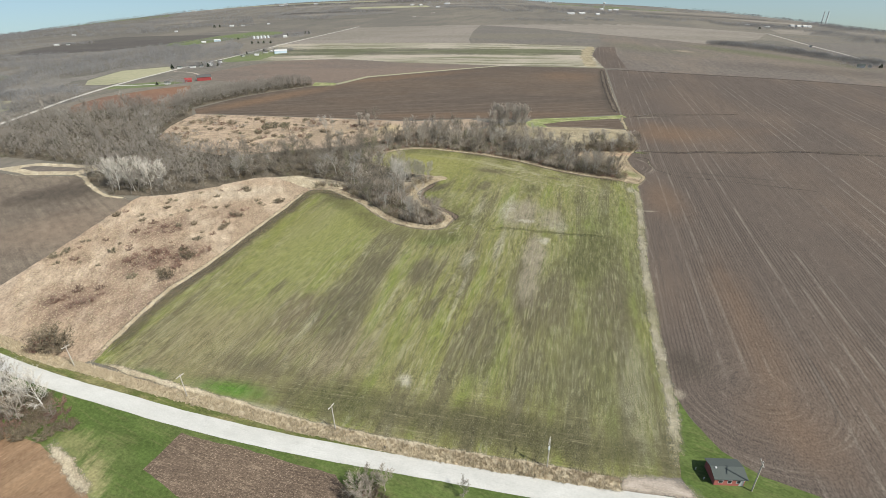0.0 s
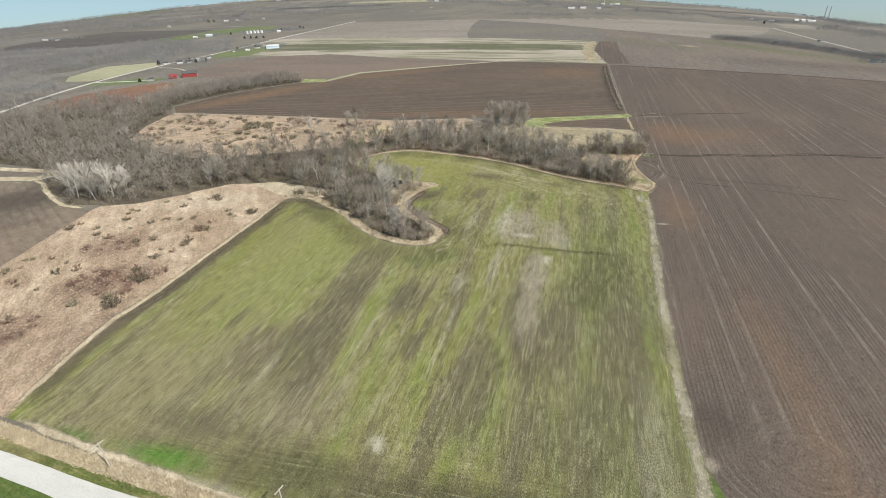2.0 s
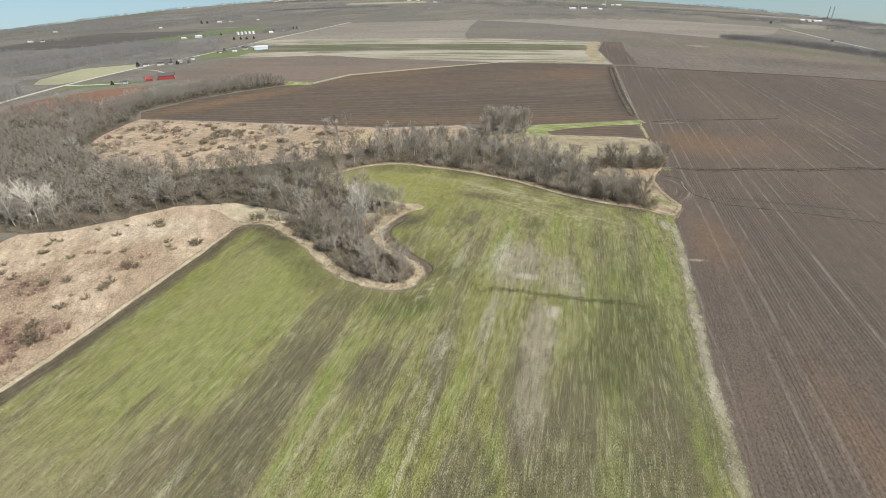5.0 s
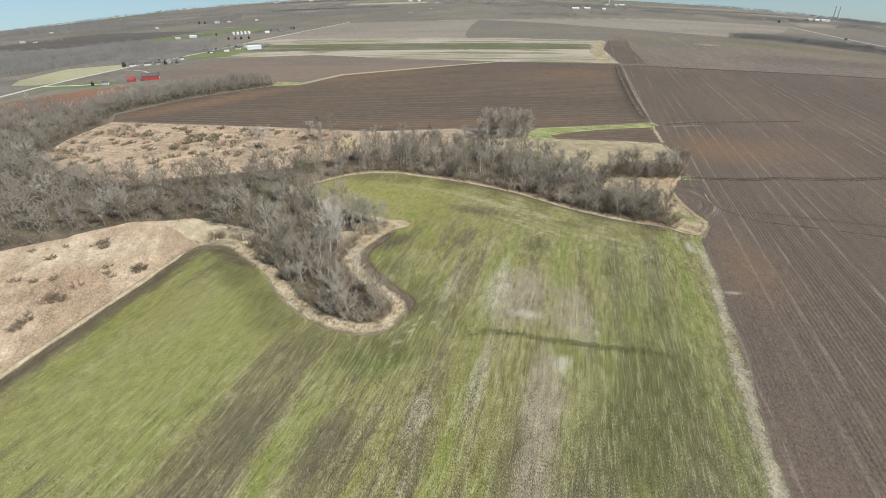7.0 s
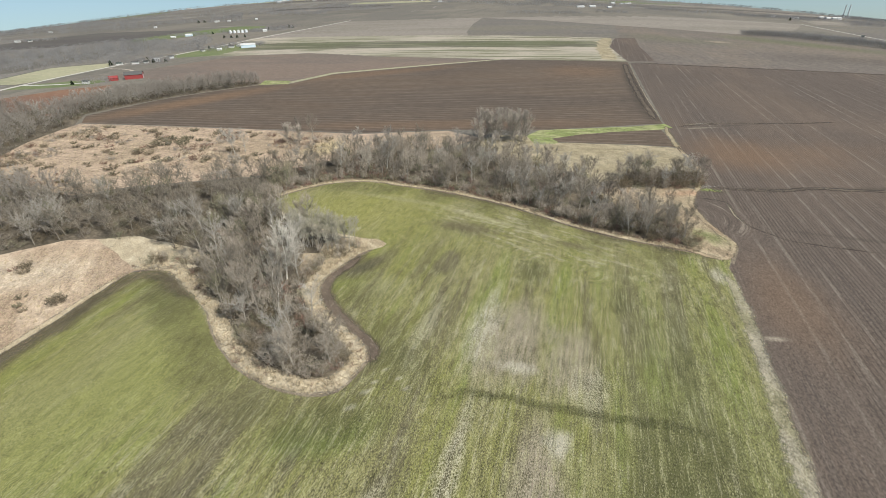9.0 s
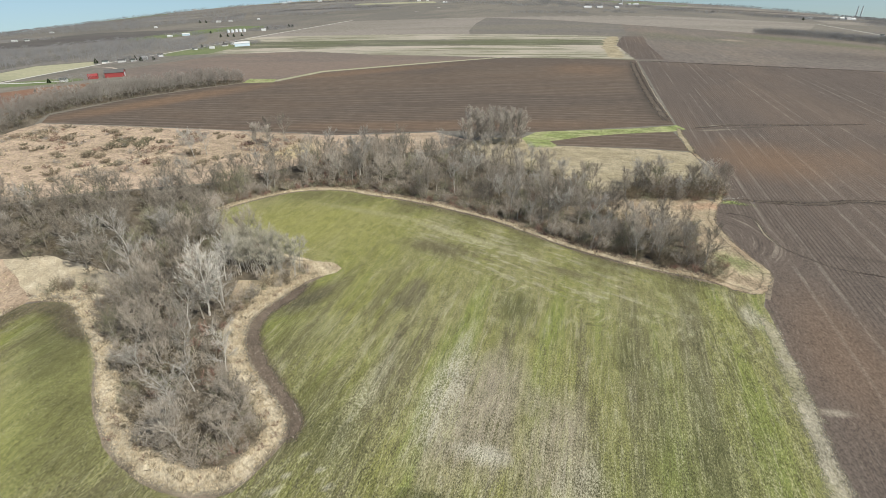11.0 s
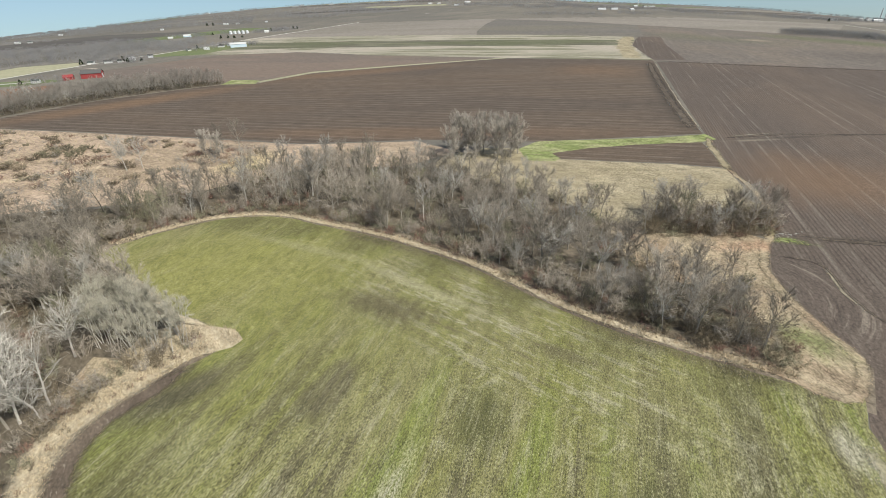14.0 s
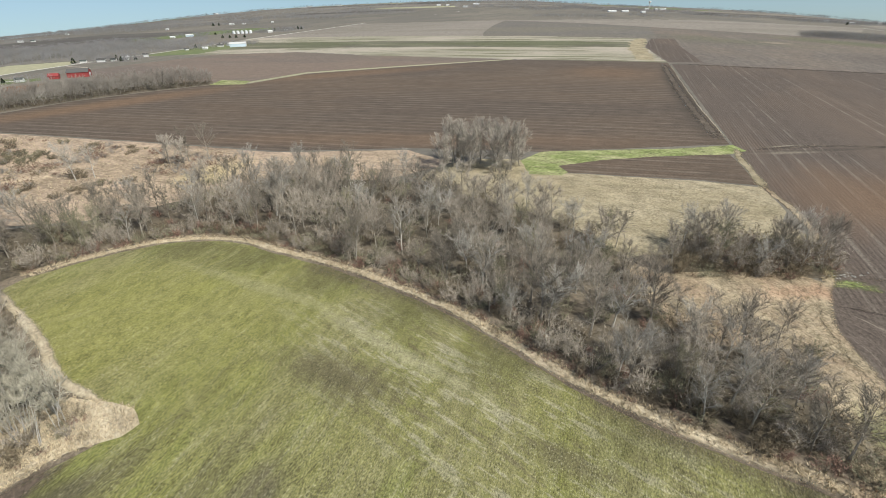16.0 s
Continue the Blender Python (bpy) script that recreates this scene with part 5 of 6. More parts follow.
def grow(seed, height, spread, limbs, twigs, fork=0.30, lean=0.05, thick=0.013, twig_width=0.055, stems=1, branches=10):
    """A bare tree: trunk and limbs as tubes in one list, branches and twigs in another."""
    rng = random.Random(seed)
    tv, tf, cv, cf = [], [], [], []
    for s in range(stems):
        q = rng.uniform(0, 6.28)
        lean_way = Vector((math.cos(q) * lean * (1 + stems), math.sin(q) * lean * (1 + stems), 1))
        top = height * rng.uniform(0.85, 1.0)
        start = Vector((math.cos(q), math.sin(q), 0)) * (0.3 * (stems - 1)) + Vector((0, 0, -0.3))
        trunk = bent(start, lean_way, top * 0.84, 5, 0.07, 0.02, rng)
        rad = height * thick / math.sqrt(stems)
        tube(tv, tf, trunk, [rad * (1.25, 0.9, 0.72, 0.5, 0.3, 0.1)[i] for i in range(6)], 5)
        heart = Vector((trunk[3].x, trunk[3].y, height * 0.55))
        for i in range(limbs):
            f = fork + (0.97 - fork) * (i + rng.random()) / limbs
            at = f * 5
            k = min(int(at), 4)
            p = trunk[k].lerp(trunk[k + 1], at - k)
            q = i * 2.4 + rng.uniform(-0.6, 0.6)
            out = 1.25 - 0.75 * f
            way = Vector((math.cos(q) * out, math.sin(q) * out, rng.uniform(0.7, 1.2)))
            round_off = math.sin(math.pi * (0.22 + 0.62 * (f - fork) / (1 - fork)))
            length = spread * height * round_off * rng.uniform(0.8, 1.25)
            limb = bent(p, way, length, 3, 0.16, 0.16, rng)
            r = rad * 0.42 * (1.1 - 0.5 * f)
            tube(tv, tf, limb, [r, r * 0.7, r * 0.42, r * 0.14], 3)
            for j in range(branches):
                g = 0.16 + 0.84 * (j + rng.random()) / branches
                kk = min(int(g * 3), 2)
                b0 = limb[kk].lerp(limb[kk + 1], g * 3 - kk)
                d = ((limb[kk + 1] - limb[kk]).normalized() + Vector((rng.gauss(0, 0.6), rng.gauss(0, 0.6), rng.gauss(0.2, 0.4)))).normalized()
                bl = max(length * rng.uniform(0.28, 0.5), height * 0.06)
                branch = bent(b0, d, bl, 2, 0.22, 0.05, rng)
                sliver(cv, cf, branch[0], branch[1] + (branch[1] - branch[0]) * 0.3, max(r * 0.8, twig_width), rng)
                sliver(cv, cf, branch[1], branch[2], max(r * 0.5, twig_width), rng)
                for _ in range(twigs):
                    h = rng.random()
                    t0 = branch[0].lerp(branch[1], h * 2) if h < 0.5 else branch[1].lerp(branch[2], h * 2 - 1)
                    d2 = ((t0 - heart).normalized() * 0.5 + d * 0.6 + Vector((rng.gauss(0, 0.5), rng.gauss(0, 0.5), rng.gauss(0.2, 0.4)))).normalized()
                    tl = height * rng.uniform(0.04, 0.10)
                    t1 = t0 + d2 * tl
                    sliver(cv, cf, t0, t1, twig_width * rng.uniform(0.8, 1.4), rng)
                    if rng.random() < 0.6:
                        d3 = (d2 + Vector((rng.gauss(0, 0.4), rng.gauss(0, 0.4), rng.gauss(0.15, 0.3)))).normalized()
                        sliver(cv, cf, t0.lerp(t1, 0.5), t0.lerp(t1, 0.5) + d3 * tl * 0.7, twig_width * 0.8, rng)
    return tv, tf, cv, cf


def grow_bush(seed, height, width, stems, twigs, twig_width=0.07):
    """A many-stemmed bare bush: arching stems with twigs all along."""
    rng = random.Random(seed)
    sv, sf, cv, cf = [], [], [], []
    for s in range(stems):
        q, out = rng.uniform(0, 6.28), rng.random() ** 0.5
        a = Vector((math.cos(q), math.sin(q), 0)) * (width * 0.28 * out) + Vector((0, 0, -0.1))
        way = Vector((math.cos(q) * out * 0.8 * width / height, math.sin(q) * out * 0.8 * width / height, 1))
        stem = bent(a, way, height * (1.0 - 0.35 * out * out) * rng.uniform(0.62, 1.0), 3, 0.2, 0.03, rng)
        tube(sv, sf, stem, [height * 0.010, height * 0.007, height * 0.004, height * 0.001], 3)
        for _ in range(twigs):
            g = rng.uniform(0.1, 1) ** 0.8 * 3
            k = min(int(g), 2)
            p = stem[k].lerp(stem[k + 1], g - k) + Vector((rng.gauss(0, 0.05), rng.gauss(0, 0.05), rng.gauss(0, 0.04))) * height
            d = ((stem[k + 1] - stem[k]).normalized() * 0.5 + Vector((rng.gauss(0, 0.7), rng.gauss(0, 0.7), rng.gauss(0.25, 0.5)))).normalized()
            sliver(cv, cf, p, p + d * height * rng.uniform(0.08, 0.22), twig_width * rng.uniform(0.7, 1.4), rng)
    return sv, sf, cv, cf


def raw_mesh(name, verts, faces, material):
    me = bpy.data.meshes.new(name)
    me.from_pydata([tuple(v) for v in verts], [], faces)
    me.materials.append(material)
    me.update()
    return me


def part(name, me, parent, label=""):
    ob = new(name, me)
    ob.parent = parent
    if label:
        ob["label"] = label
    return ob


class Planter:
    """Plants of one kind: single things while they are to be counted, joined stuff after that."""

    def __init__(self, name, label, category, group, forms):
        self.name, self.label, self.category, self.group, self.forms = name, label, category, group, forms
        self.first, self.far = {}, []

    def thing(self, k, x, y, size, turn, wide=1.0):
        m = Matrix.LocRotScale((x, y, lie(x, y)), Euler((0, 0, turn)), (size * wide, size * wide, size))
        tv, tf, cv, cf, bark, twig = self.forms[k]
        if k not in self.first:
            ob = tagged(new(self.name), self.label, self.category, self.group)
            part("trunk", raw_mesh("trunk", tv, tf, bark), ob)
            part("crown", raw_mesh("crown", cv, cf, twig), ob)
            ob.matrix_basis = m
            self.first[k] = ob
        else:
            ob = self.first[k]
            keep = ob.scale.copy()
            ob.scale = (1, 1, 1)
            copy_thing(ob, m)
            ob.scale = keep


def joined(name, forms, places, material_of, label, category):
    """Many plants in one object: for woods and thickets that nobody could count."""
    arrays, marks = [], []
    for verts, faces, mark in forms:
        tri, shade = [], []
        for i, f in enumerate(faces):
            own = mark if isinstance(mark, int) else mark[0 if i < mark[2] else 1]      # trunk faces first, then twigs
            tri += [f] if len(f) == 3 else [(f[0], f[1], f[2]), (f[0], f[2], f[3])]
            shade += [own] * (len(f) - 2)
        arrays.append((np.array([tuple(v) for v in verts]), np.array(tri)))
        marks.append(np.array(shade))
    vs, ts, ms, at = [], [], [], 0
    for k, x, y, size, turn, wide in places:
        v, t = arrays[k]
        c, s = math.cos(turn), math.sin(turn)
        w = np.empty_like(v)
        w[:, 0], w[:, 1], w[:, 2] = (v[:, 0] * c - v[:, 1] * s) * size * wide + x, (v[:, 0] * s + v[:, 1] * c) * size * wide + y, v[:, 2] * size + lie(x, y)
        vs.append(w)
        ts.append(t + at)
        ms.append(marks[k])
        at += len(v)
    v, t, mi = np.concatenate(vs), np.concatenate(ts), np.concatenate(ms)
    me = bpy.data.meshes.new(name)
    me.vertices.add(len(v))
    me.vertices.foreach_set("co", v.ravel())
    me.loops.add(len(t) * 3)
    me.loops.foreach_set("vertex_index", t.ravel().astype(np.int32))
    me.polygons.add(len(t))
    me.polygons.foreach_set("loop_start", np.arange(0, len(t) * 3, 3, dtype=np.int32))
    me.polygons.foreach_set("material_index", mi.astype(np.int32))
    for m in material_of:
        me.materials.append(m)
    me.update(calc_edges=True)
    return tagged(new(name, me), label, category, kind="stuff")


def fill(poly, gap, seed, jitter=0.6):
    rng = random.Random(seed)
    xs, ys = [p[0] for p in poly], [p[1] for p in poly]
    out, y = [], min(ys)
    while y < max(ys):
        x = min(xs)
        while x < max(xs):
            px, py = x + rng.uniform(-jitter, jitter) * gap, y + rng.uniform(-jitter, jitter) * gap
            if inside(px, py, poly):
                out.append((px, py))
            x += gap
        y += gap
    return out


def both(form, bark, twig):
    return (*form, bark, twig)


BACK = [grow(61, 14, 0.42, 10, 9, twig_width=0.09, branches=8, fork=0.22), grow(62, 16, 0.36, 11, 9, twig_width=0.09, branches=8, fork=0.22), grow(63, 12, 0.46, 9, 9, twig_width=0.09, branches=8, fork=0.2)]
TREES = [both(grow(11, 15, 0.42, 11, 13, fork=0.24), BARK, TWIG), both(grow(12, 18, 0.33, 12, 12, fork=0.26), BARK, TWIG), both(grow(13, 13, 0.46, 10, 14, fork=0.2), BARK, TWIG),
         both(grow(14, 14, 0.36, 6, 12, stems=2, fork=0.2), BARK, TWIG), both(grow(15, 16, 0.38, 11, 13), BARK_PALE, TWIG_PALE), both(grow(16, 13, 0.40, 10, 13, fork=0.2), BARK, TWIG_GREEN),
         both(grow(17, 15, 0.36, 9, 8), BARK_PALE, TWIG_PALE), both(grow(18, 15, 0.46, 15, 24, fork=0.10, twig_width=0.075), BARK, TWIG_MID),
         both(grow(19, 16, 0.44, 12, 15, fork=0.22, twig_width=0.07), BARK_WHITE, TWIG_WHITE)]
BUSHES = [both(grow_bush(21, 5.0, 5.5, 13, 25, 0.095), BARK, TWIG), both(grow_bush(22, 3.6, 4.6, 12, 23, 0.095), BARK, BRUSH_RED), both(grow_bush(23, 4.4, 4.6, 12, 24, 0.095), BARK, TWIG_GREEN), both(grow_bush(24, 7.5, 4.6, 11, 28, 0.09), BARK, TWIG)]
THICK = [both(grow_bush(26, 4.2, 5.0, 22, 30, 0.12), BARK, BRUSH_DARK), both(grow_bush(27, 3.2, 4.6, 20, 28, 0.12), BARK, BRUSH_RED), both(grow_bush(28, 3.6, 4.4, 20, 28, 0.12), BARK, BRUSH_OLIVE)]

near_trees = Planter("bare_tree", "leafless grey-brown tree in the creek woods", "tree", "trees of the creek woods", TREES)
rng = random.Random(5)
spots_near = []
for poly, gap, seed in ((WOOD_CAPE, 6.6, 1), (WOOD_NORTH, 6.9, 2), (WOOD_NE, 6.5, 3), (CORNER, 7.5, 4)):
    spots_near += fill(poly, gap, seed)
spots_near = [p for p in spots_near if not any(inside(*p, poly) for poly in (CLEARING, GROVE, GLADE))]
spots_near.sort(key=lambda p: math.hypot(p[0] - 50, p[1] - 290))
extra_trees = []
for i, (x, y) in enumerate(spots_near):
    k = rng.choices(range(7), (5, 4, 5, 5, 3.6, 3.4, 2.0))[0]
    size, turn, wide = rng.uniform(0.68, 1.15), rng.uniform(0, 6.28), rng.uniform(0.85, 1.15)
    if x > 30 and y > 310:      # the woods are lower towards the plowed field
        size, wide = size * 0.82, wide * 1.15
        if x > 84 and y < 345:
            size *= 0.86
    if y < 264 and x < 20:      # and on the tip of the point
        size, wide = size * 0.74, wide * 1.2
    if i < 265:
        near_trees.thing(k, x, y, size, turn, wide)
    else:
        extra_trees.append((k, x, y, size, turn, wide))
for x, y in fill(WOOD_MID, 8.2, 51):
    extra_trees.append((rng.choices(range(7), (5, 4, 5, 5, 2.6, 3, 1.5))[0], x, y, rng.uniform(0.68, 1.1), rng.uniform(0, 6.28), rng.uniform(0.95, 1.25)))
# the tall pale tree on the point, the pair by the green strip and the single trees of the scrub meadow
for k, x, y, size in ((8, -27, 283.5, 1.2), (4, -72, 322, 1.05), (7, 50, 446, 1.25), (7, 73, 442, 1.25), (7, 61, 450, 1.2), (7, 67, 440, 1.1), (7, 57, 441, 1.1), (7, 46, 440, 0.95), (7, 77, 447, 0.95), (7, 54, 452, 1.1), (7, 68, 449, 1.1), (7, -74, 452, 0.8), (3, -67, 456, 1.1), (0, -60, 460, 1.05), (7, -66, 450, 0.75), (4, -100, 430, 1.05), (6, -95, 434, 0.9), (4, -23, 284, 0.9), (8, -208, 300, 1.2), (8, -202, 304, 1.25), (8, -195, 306, 1.15), (8, -188, 301, 1.05), (8, -214, 306, 1.15), (8, -183, 306, 1.0), (4, -196, 297, 1.05), (4, -221, 313, 1.1), (2, 146, 366, 0.9), (0, 151, 370, 0.72), (0, 119, 370, 0.8), (2, 123, 373, 0.95), (3, 138, 371, 0.75), (0, 109, 341, 0.5), (2, 114, 337, 0.55), (0, 119, 334, 0.6), (3, 123, 338, 0.4)):
    near_trees.thing(k, x, y, size, rng.uniform(0, 6.28))

shrubs = Planter("bare_shrub", "leafless twiggy shrub in dry grass", "shrub", "shrubs of the meadows", THICK)
extra_bushes = []
for i, (x, y) in enumerate(fill(WOOD_CAPE, 4.6, 31) + fill(WOOD_NORTH, 5.1, 32) + fill(WOOD_NE, 2.7, 33) + fill(CORNER, 3.2, 34)):
    if noise.noise((x * 0.9, y * 0.9, 2)) > (0.12 if x < 103 else 0.6 if y > 355 else -0.15):
        continue
    thicket = x > 105 and y > 355
    extra_bushes.append((rng.choices(range(4), (9, 2, 1, 2) if thicket else (5, 2, 4, 5))[0], x, y, rng.uniform(0.7, 1.2) if thicket else rng.uniform(0.6, 1.25), rng.uniform(0, 6.28), rng.uniform(0.9, 1.3)))
saplings = Planter("sapling", "slender leafless sapling in a dense grove", "tree", "saplings of the grove", [both(grow(81 + i, 14, 0.14, 6, 7, fork=0.36, lean=0.05, thick=0.007, twig_width=0.06, stems=2, branches=5), BARK_PALE, TWIG_OLIVE) for i in range(3)])
for x, y in fill(GROVE, 2.6, 36):
    saplings.thing(rng.randrange(3), x, y, rng.uniform(0.85, 1.12), rng.uniform(0, 6.28), rng.uniform(0.9, 1.2))
extra_bushes = [b for b in extra_bushes if not inside(b[1], b[2], GROVE) and (not inside(b[1], b[2], CLEARING) or b[3] < 0.7)]
for line, near, far, skip in ((north_line, 2.0, 7.5, 0.0), (cape_line, 2.6, 6.5, 0.25)):
    for (x0, y0), (x1, y1) in zip(line, line[1:]):
        length = math.hypot(x1 - x0, y1 - y0)
        for _ in range(max(1, round(length * 1.2))):
            if rng.random() < skip:
                continue
            o, t = rng.uniform(near, far), rng.random()
            extra_bushes.append((rng.choices(range(4), (5, 2, 3, 4))[0], x0 + (x1 - x0) * t - (y1 - y0) / length * o, y0 + (y1 - y0) * t + (x1 - x0) / length * o, rng.uniform(0.45, 0.95), rng.uniform(0, 6.28), rng.uniform(1.0, 1.35)))
for x, y, size, k in ((-121, 187, 1.25, 0), (-120, 206, 1.2, 0), (-115, 211, 1.0, 1), (-119, 230, 0.6, 1), (-117, 252, 0.9, 1), (-96, 271, 0.8, 0), (-124, 295, 0.7, 0), (-132, 265, 0.5, 2), (-135, 243, 0.6, 0), (-146, 262, 0.6, 2),
                      (-166, 250, 0.5, 0), (-154, 215, 0.6, 1), (-165, 279, 0.5, 2), (-108, 270, 0.5, 2), (-141, 142, 1.7, 0), (-147, 145, 1.5, 0), (-136, 139, 1.3, 0), (-144, 139, 1.2, 1), (-186, 209, 0.9, 2), (-184, 214, 0.7, 2), (-123, 209, 0.8, 1), (-147, 202, 0.7, 1), (-122, 292, 0.7, 0)):
    shrubs.thing(k, x, y, size * 1.25, rng.uniform(0, 6.28), rng.uniform(0.9, 1.2))
for x, y in fill([(-185, 175), (-188, 275), (-130, 300), (-95, 280), (-120, 190)], 11, 41):
    if rng.random() < 0.5:
        shrubs.thing(rng.randrange(3), x, y, rng.uniform(0.35, 0.85), rng.uniform(0, 6.28), 1.25)
for x, y in fill([(-250, 515), (-105, 480), (-40, 462), (-60, 415), (-130, 405), (-180, 380), (-245, 430)], 8.5, 42):
    if rng.random() < 0.75 * (0.5 + noise.noise((x * 0.05, y * 0.05, 4))):
        shrubs.thing(rng.choice((0, 0, 1, 2)), x, y, rng.uniform(0.35, 1.15), rng.uniform(0, 6.28), 1.25)
for x, y in fill([(-165, 452), (-138, 452), (-138, 472), (-165, 472)], 4.5, 43):
    shrubs.thing(2, x, y, rng.uniform(0.6, 1.0), rng.uniform(0, 6.28), 1.2)
# roadside thicket and saplings
for x, y, k, size in ((-130, 112, 8, 0.8), (-121.5, 110, 8, 0.85), (-125, 105, 0, 0.7), (-116, 106, 2, 0.4), (-146, 122, 0, 0.8), (-138, 115, 4, 0.85), (-150, 119, 0, 0.85), (-128, 105, 2, 0.65), (-140, 109, 6, 0.85), (-134, 103, 0, 0.7), (-155, 127, 2, 0.8), (-148, 108, 3, 0.75), (-19, 79, 3, 0.66), (-15.5, 80, 3, 0.58), (-23, 78, 0, 0.55), (-20, 75, 3, 0.6), (3.7, 78.1, 1, 0.34)):
    near_trees.thing(k, x, y, size, rng.uniform(0, 6.28), 1.2)
for x, y in fill([(-124, 96), (-112, 99), (-108, 103), (-111, 108), (-120, 114), (-150, 124), (-170, 124), (-160, 100)], 3.0, 44) + [(-18, 77), (-22, 79), (-25, 76), (-16, 77), (-20, 80), (-24, 79)]:
    shrubs.thing(rng.choice((0, 0, 1)), x, y, rng.uniform(0.7, 1.1), rng.uniform(0, 6.28), 1.1)

tree_forms = [(t[0] + t[2], t[1] + [tuple(i + len(t[0]) for i in f) for f in t[3]], (8, j, len(t[1]))) for j, t in enumerate([BACK[j % 3] for j in range(8)])]
bush_forms = [(t[0] + t[2], t[1] + [tuple(i + len(t[0]) for i in f) for f in t[3]], j) for j, t in enumerate(BUSHES)]
LIGHT = [grow(31, 13, 0.44, 7, 6, twig_width=0.17, branches=6, fork=0.2), grow(32, 15, 0.38, 8, 5, twig_width=0.17, branches=6, fork=0.2), grow(33, 11, 0.48, 7, 6, twig_width=0.17, branches=6, fork=0.18)]
light_forms = [(t[0] + t[2], t[1] + [tuple(i + len(t[0]) for i in f) for f in t[3]], j) for j, t in enumerate(LIGHT * 2)]
light_forms = [(v, f, (2, 0 if j < 3 else 1, len(LIGHT[j % 3][1]))) for v, f, j in light_forms]
joined("creek_trees", tree_forms, extra_trees, [TWIG, TWIG, TWIG, TWIG, TWIG_PALE, TWIG_GREEN, TWIG_PALE, TWIG, BARK_DARK], "leafless trees at the back of the creek woods", "trees")
joined("undergrowth", bush_forms, extra_bushes, [BRUSH_DARK, BRUSH_RED, TWIG_GREEN, TWIG], "bare twiggy undergrowth below the creek trees", "undergrowth")
west = []
for poly, gap, seed in ((WOOD_WEST, 7.9, 52), (WOOD_STRIP, 5.2, 53)):
    for x, y in fill(poly, gap, seed):
        pale = rng.random() < 0.025
        west.append((rng.randrange(3) + (3 if pale else 0), x, y, rng.uniform(0.6, 1.15) * (1.15 if pale else 1.0), rng.uniform(0, 6.28), rng.uniform(0.95, 1.3)))
joined("west_woods", light_forms, west, [TWIG_WEST, TWIG_PALE, BARK_DARK], "leafless grey-brown woods along the creek", "woods")
for x, y in fill([(-150, 198), (-120, 194), (-115, 206), (-126, 216), (-148, 214)], 5.0, 45) + fill([(-162, 232), (-140, 230), (-138, 246), (-158, 248)], 6.5, 46) + fill([(-165, 160), (-145, 158), (-140, 178), (-160, 182)], 7.5, 47):
    shrubs.thing(1, x, y, rng.uniform(0.3, 0.8), rng.uniform(0, 6.28), 1.4)
brush = [(rng.choice((0, 0, 2, 3)), x, y, rng.uniform(0.5, 1.0), rng.uniform(0, 6.28), 1.4) for poly, gap, seed in ((WOOD_MID, 5.5, 61), (WOOD_WEST, 9.5, 62), (WOOD_STRIP, 7.5, 63)) for x, y in fill(poly, gap, seed)]
scrub_brush = []
for x, y in fill([(-256, 515), (-180, 498), (-105, 480), (-45, 464), (-50, 410), (-100, 388), (-140, 380), (-180, 372), (-215, 398), (-250, 428)], 4.2, 64):
    if noise.noise((x * 0.028, y * 0.028, 9)) + 0.4 * noise.noise((x * 0.1, y * 0.1, 5)) > 0.16:
        scrub_brush.append((rng.choice((0, 3, 3, 1, 2)), x, y, rng.uniform(0.35, 0.85), rng.uniform(0, 6.28), 1.3))
SMALL = [grow_bush(51 + i, 4.5, 5.2, 9, 16, 0.16) for i in range(4)]
small_forms = [(t[0] + t[2], t[1] + [tuple(i + len(t[0]) for i in f) for f in t[3]], j) for j, t in enumerate(SMALL)]
weeds = [(1 if rng.random() < 0.6 else 0, x - 1.0 + rng.gauss(0, 0.8), y + 2.2 + rng.gauss(0, 0.8), rng.uniform(0.2, 0.42), rng.uniform(0, 6.28), 1.3) for x, y in north_line for _ in range(2)]
weeds += [(1 if rng.random() < 0.5 else 0, x + rng.gauss(0, 0.8), y + rng.gauss(0, 0.8), rng.uniform(0.18, 0.36), rng.uniform(0, 6.28), 1.3) for x, y in cape_line]
joined("edge_weeds", small_forms, weeds, [BRUSH_DARK, BRUSH_RED, TWIG_GREEN, TWIG], "low reddish-brown weeds along the woods", "weeds")
joined("west_undergrowth", small_forms, brush, [BRUSH_DARK, BRUSH_DARK, TWIG_GREEN, TWIG], "bare twiggy undergrowth in the creek woods", "undergrowth")

joined("scrub_brush", small_forms, scrub_brush, [BRUSH_DARK, BRUSH_RED, BRUSH_OLIVE, TWIG_WEST], "patches of bare grey-brown brush in dry grass", "brush")

# far woods
FAR = []
for seed, tall in ((41, 14), (42, 12), (43, 13)):
    frng = random.Random(seed)
    t = ([], [], [], [])
    tube(t[0], t[1], [Vector((0, 0, -0.5)), Vector((0.2, 0.1, tall * 0.8))], [0.3, 0.08], 3)
    for _ in range(42):
        q, h, r = frng.uniform(0, 6.28), frng.random() ** 0.75, frng.random() ** 0.5
        w = 4.4 * math.sin(math.pi * (0.22 + 0.70 * h)) * r
        c = Vector((math.cos(q) * w, math.sin(q) * w, tall * (0.10 + 0.74 * h)))
        sliver(t[2], t[3], c, c + Vector((math.cos(q) * 1.3 + frng.gauss(0, 0.9), math.sin(q) * 1.3 + frng.gauss(0, 0.9), frng.uniform(0.8, 3.2))), frng.uniform(0.22, 0.42), frng)
    FAR.append(t)
far_forms = [(t[0] + t[2], t[1] + [tuple(i + len(t[0]) for i in f) for f in t[3]], 0) for t in FAR]
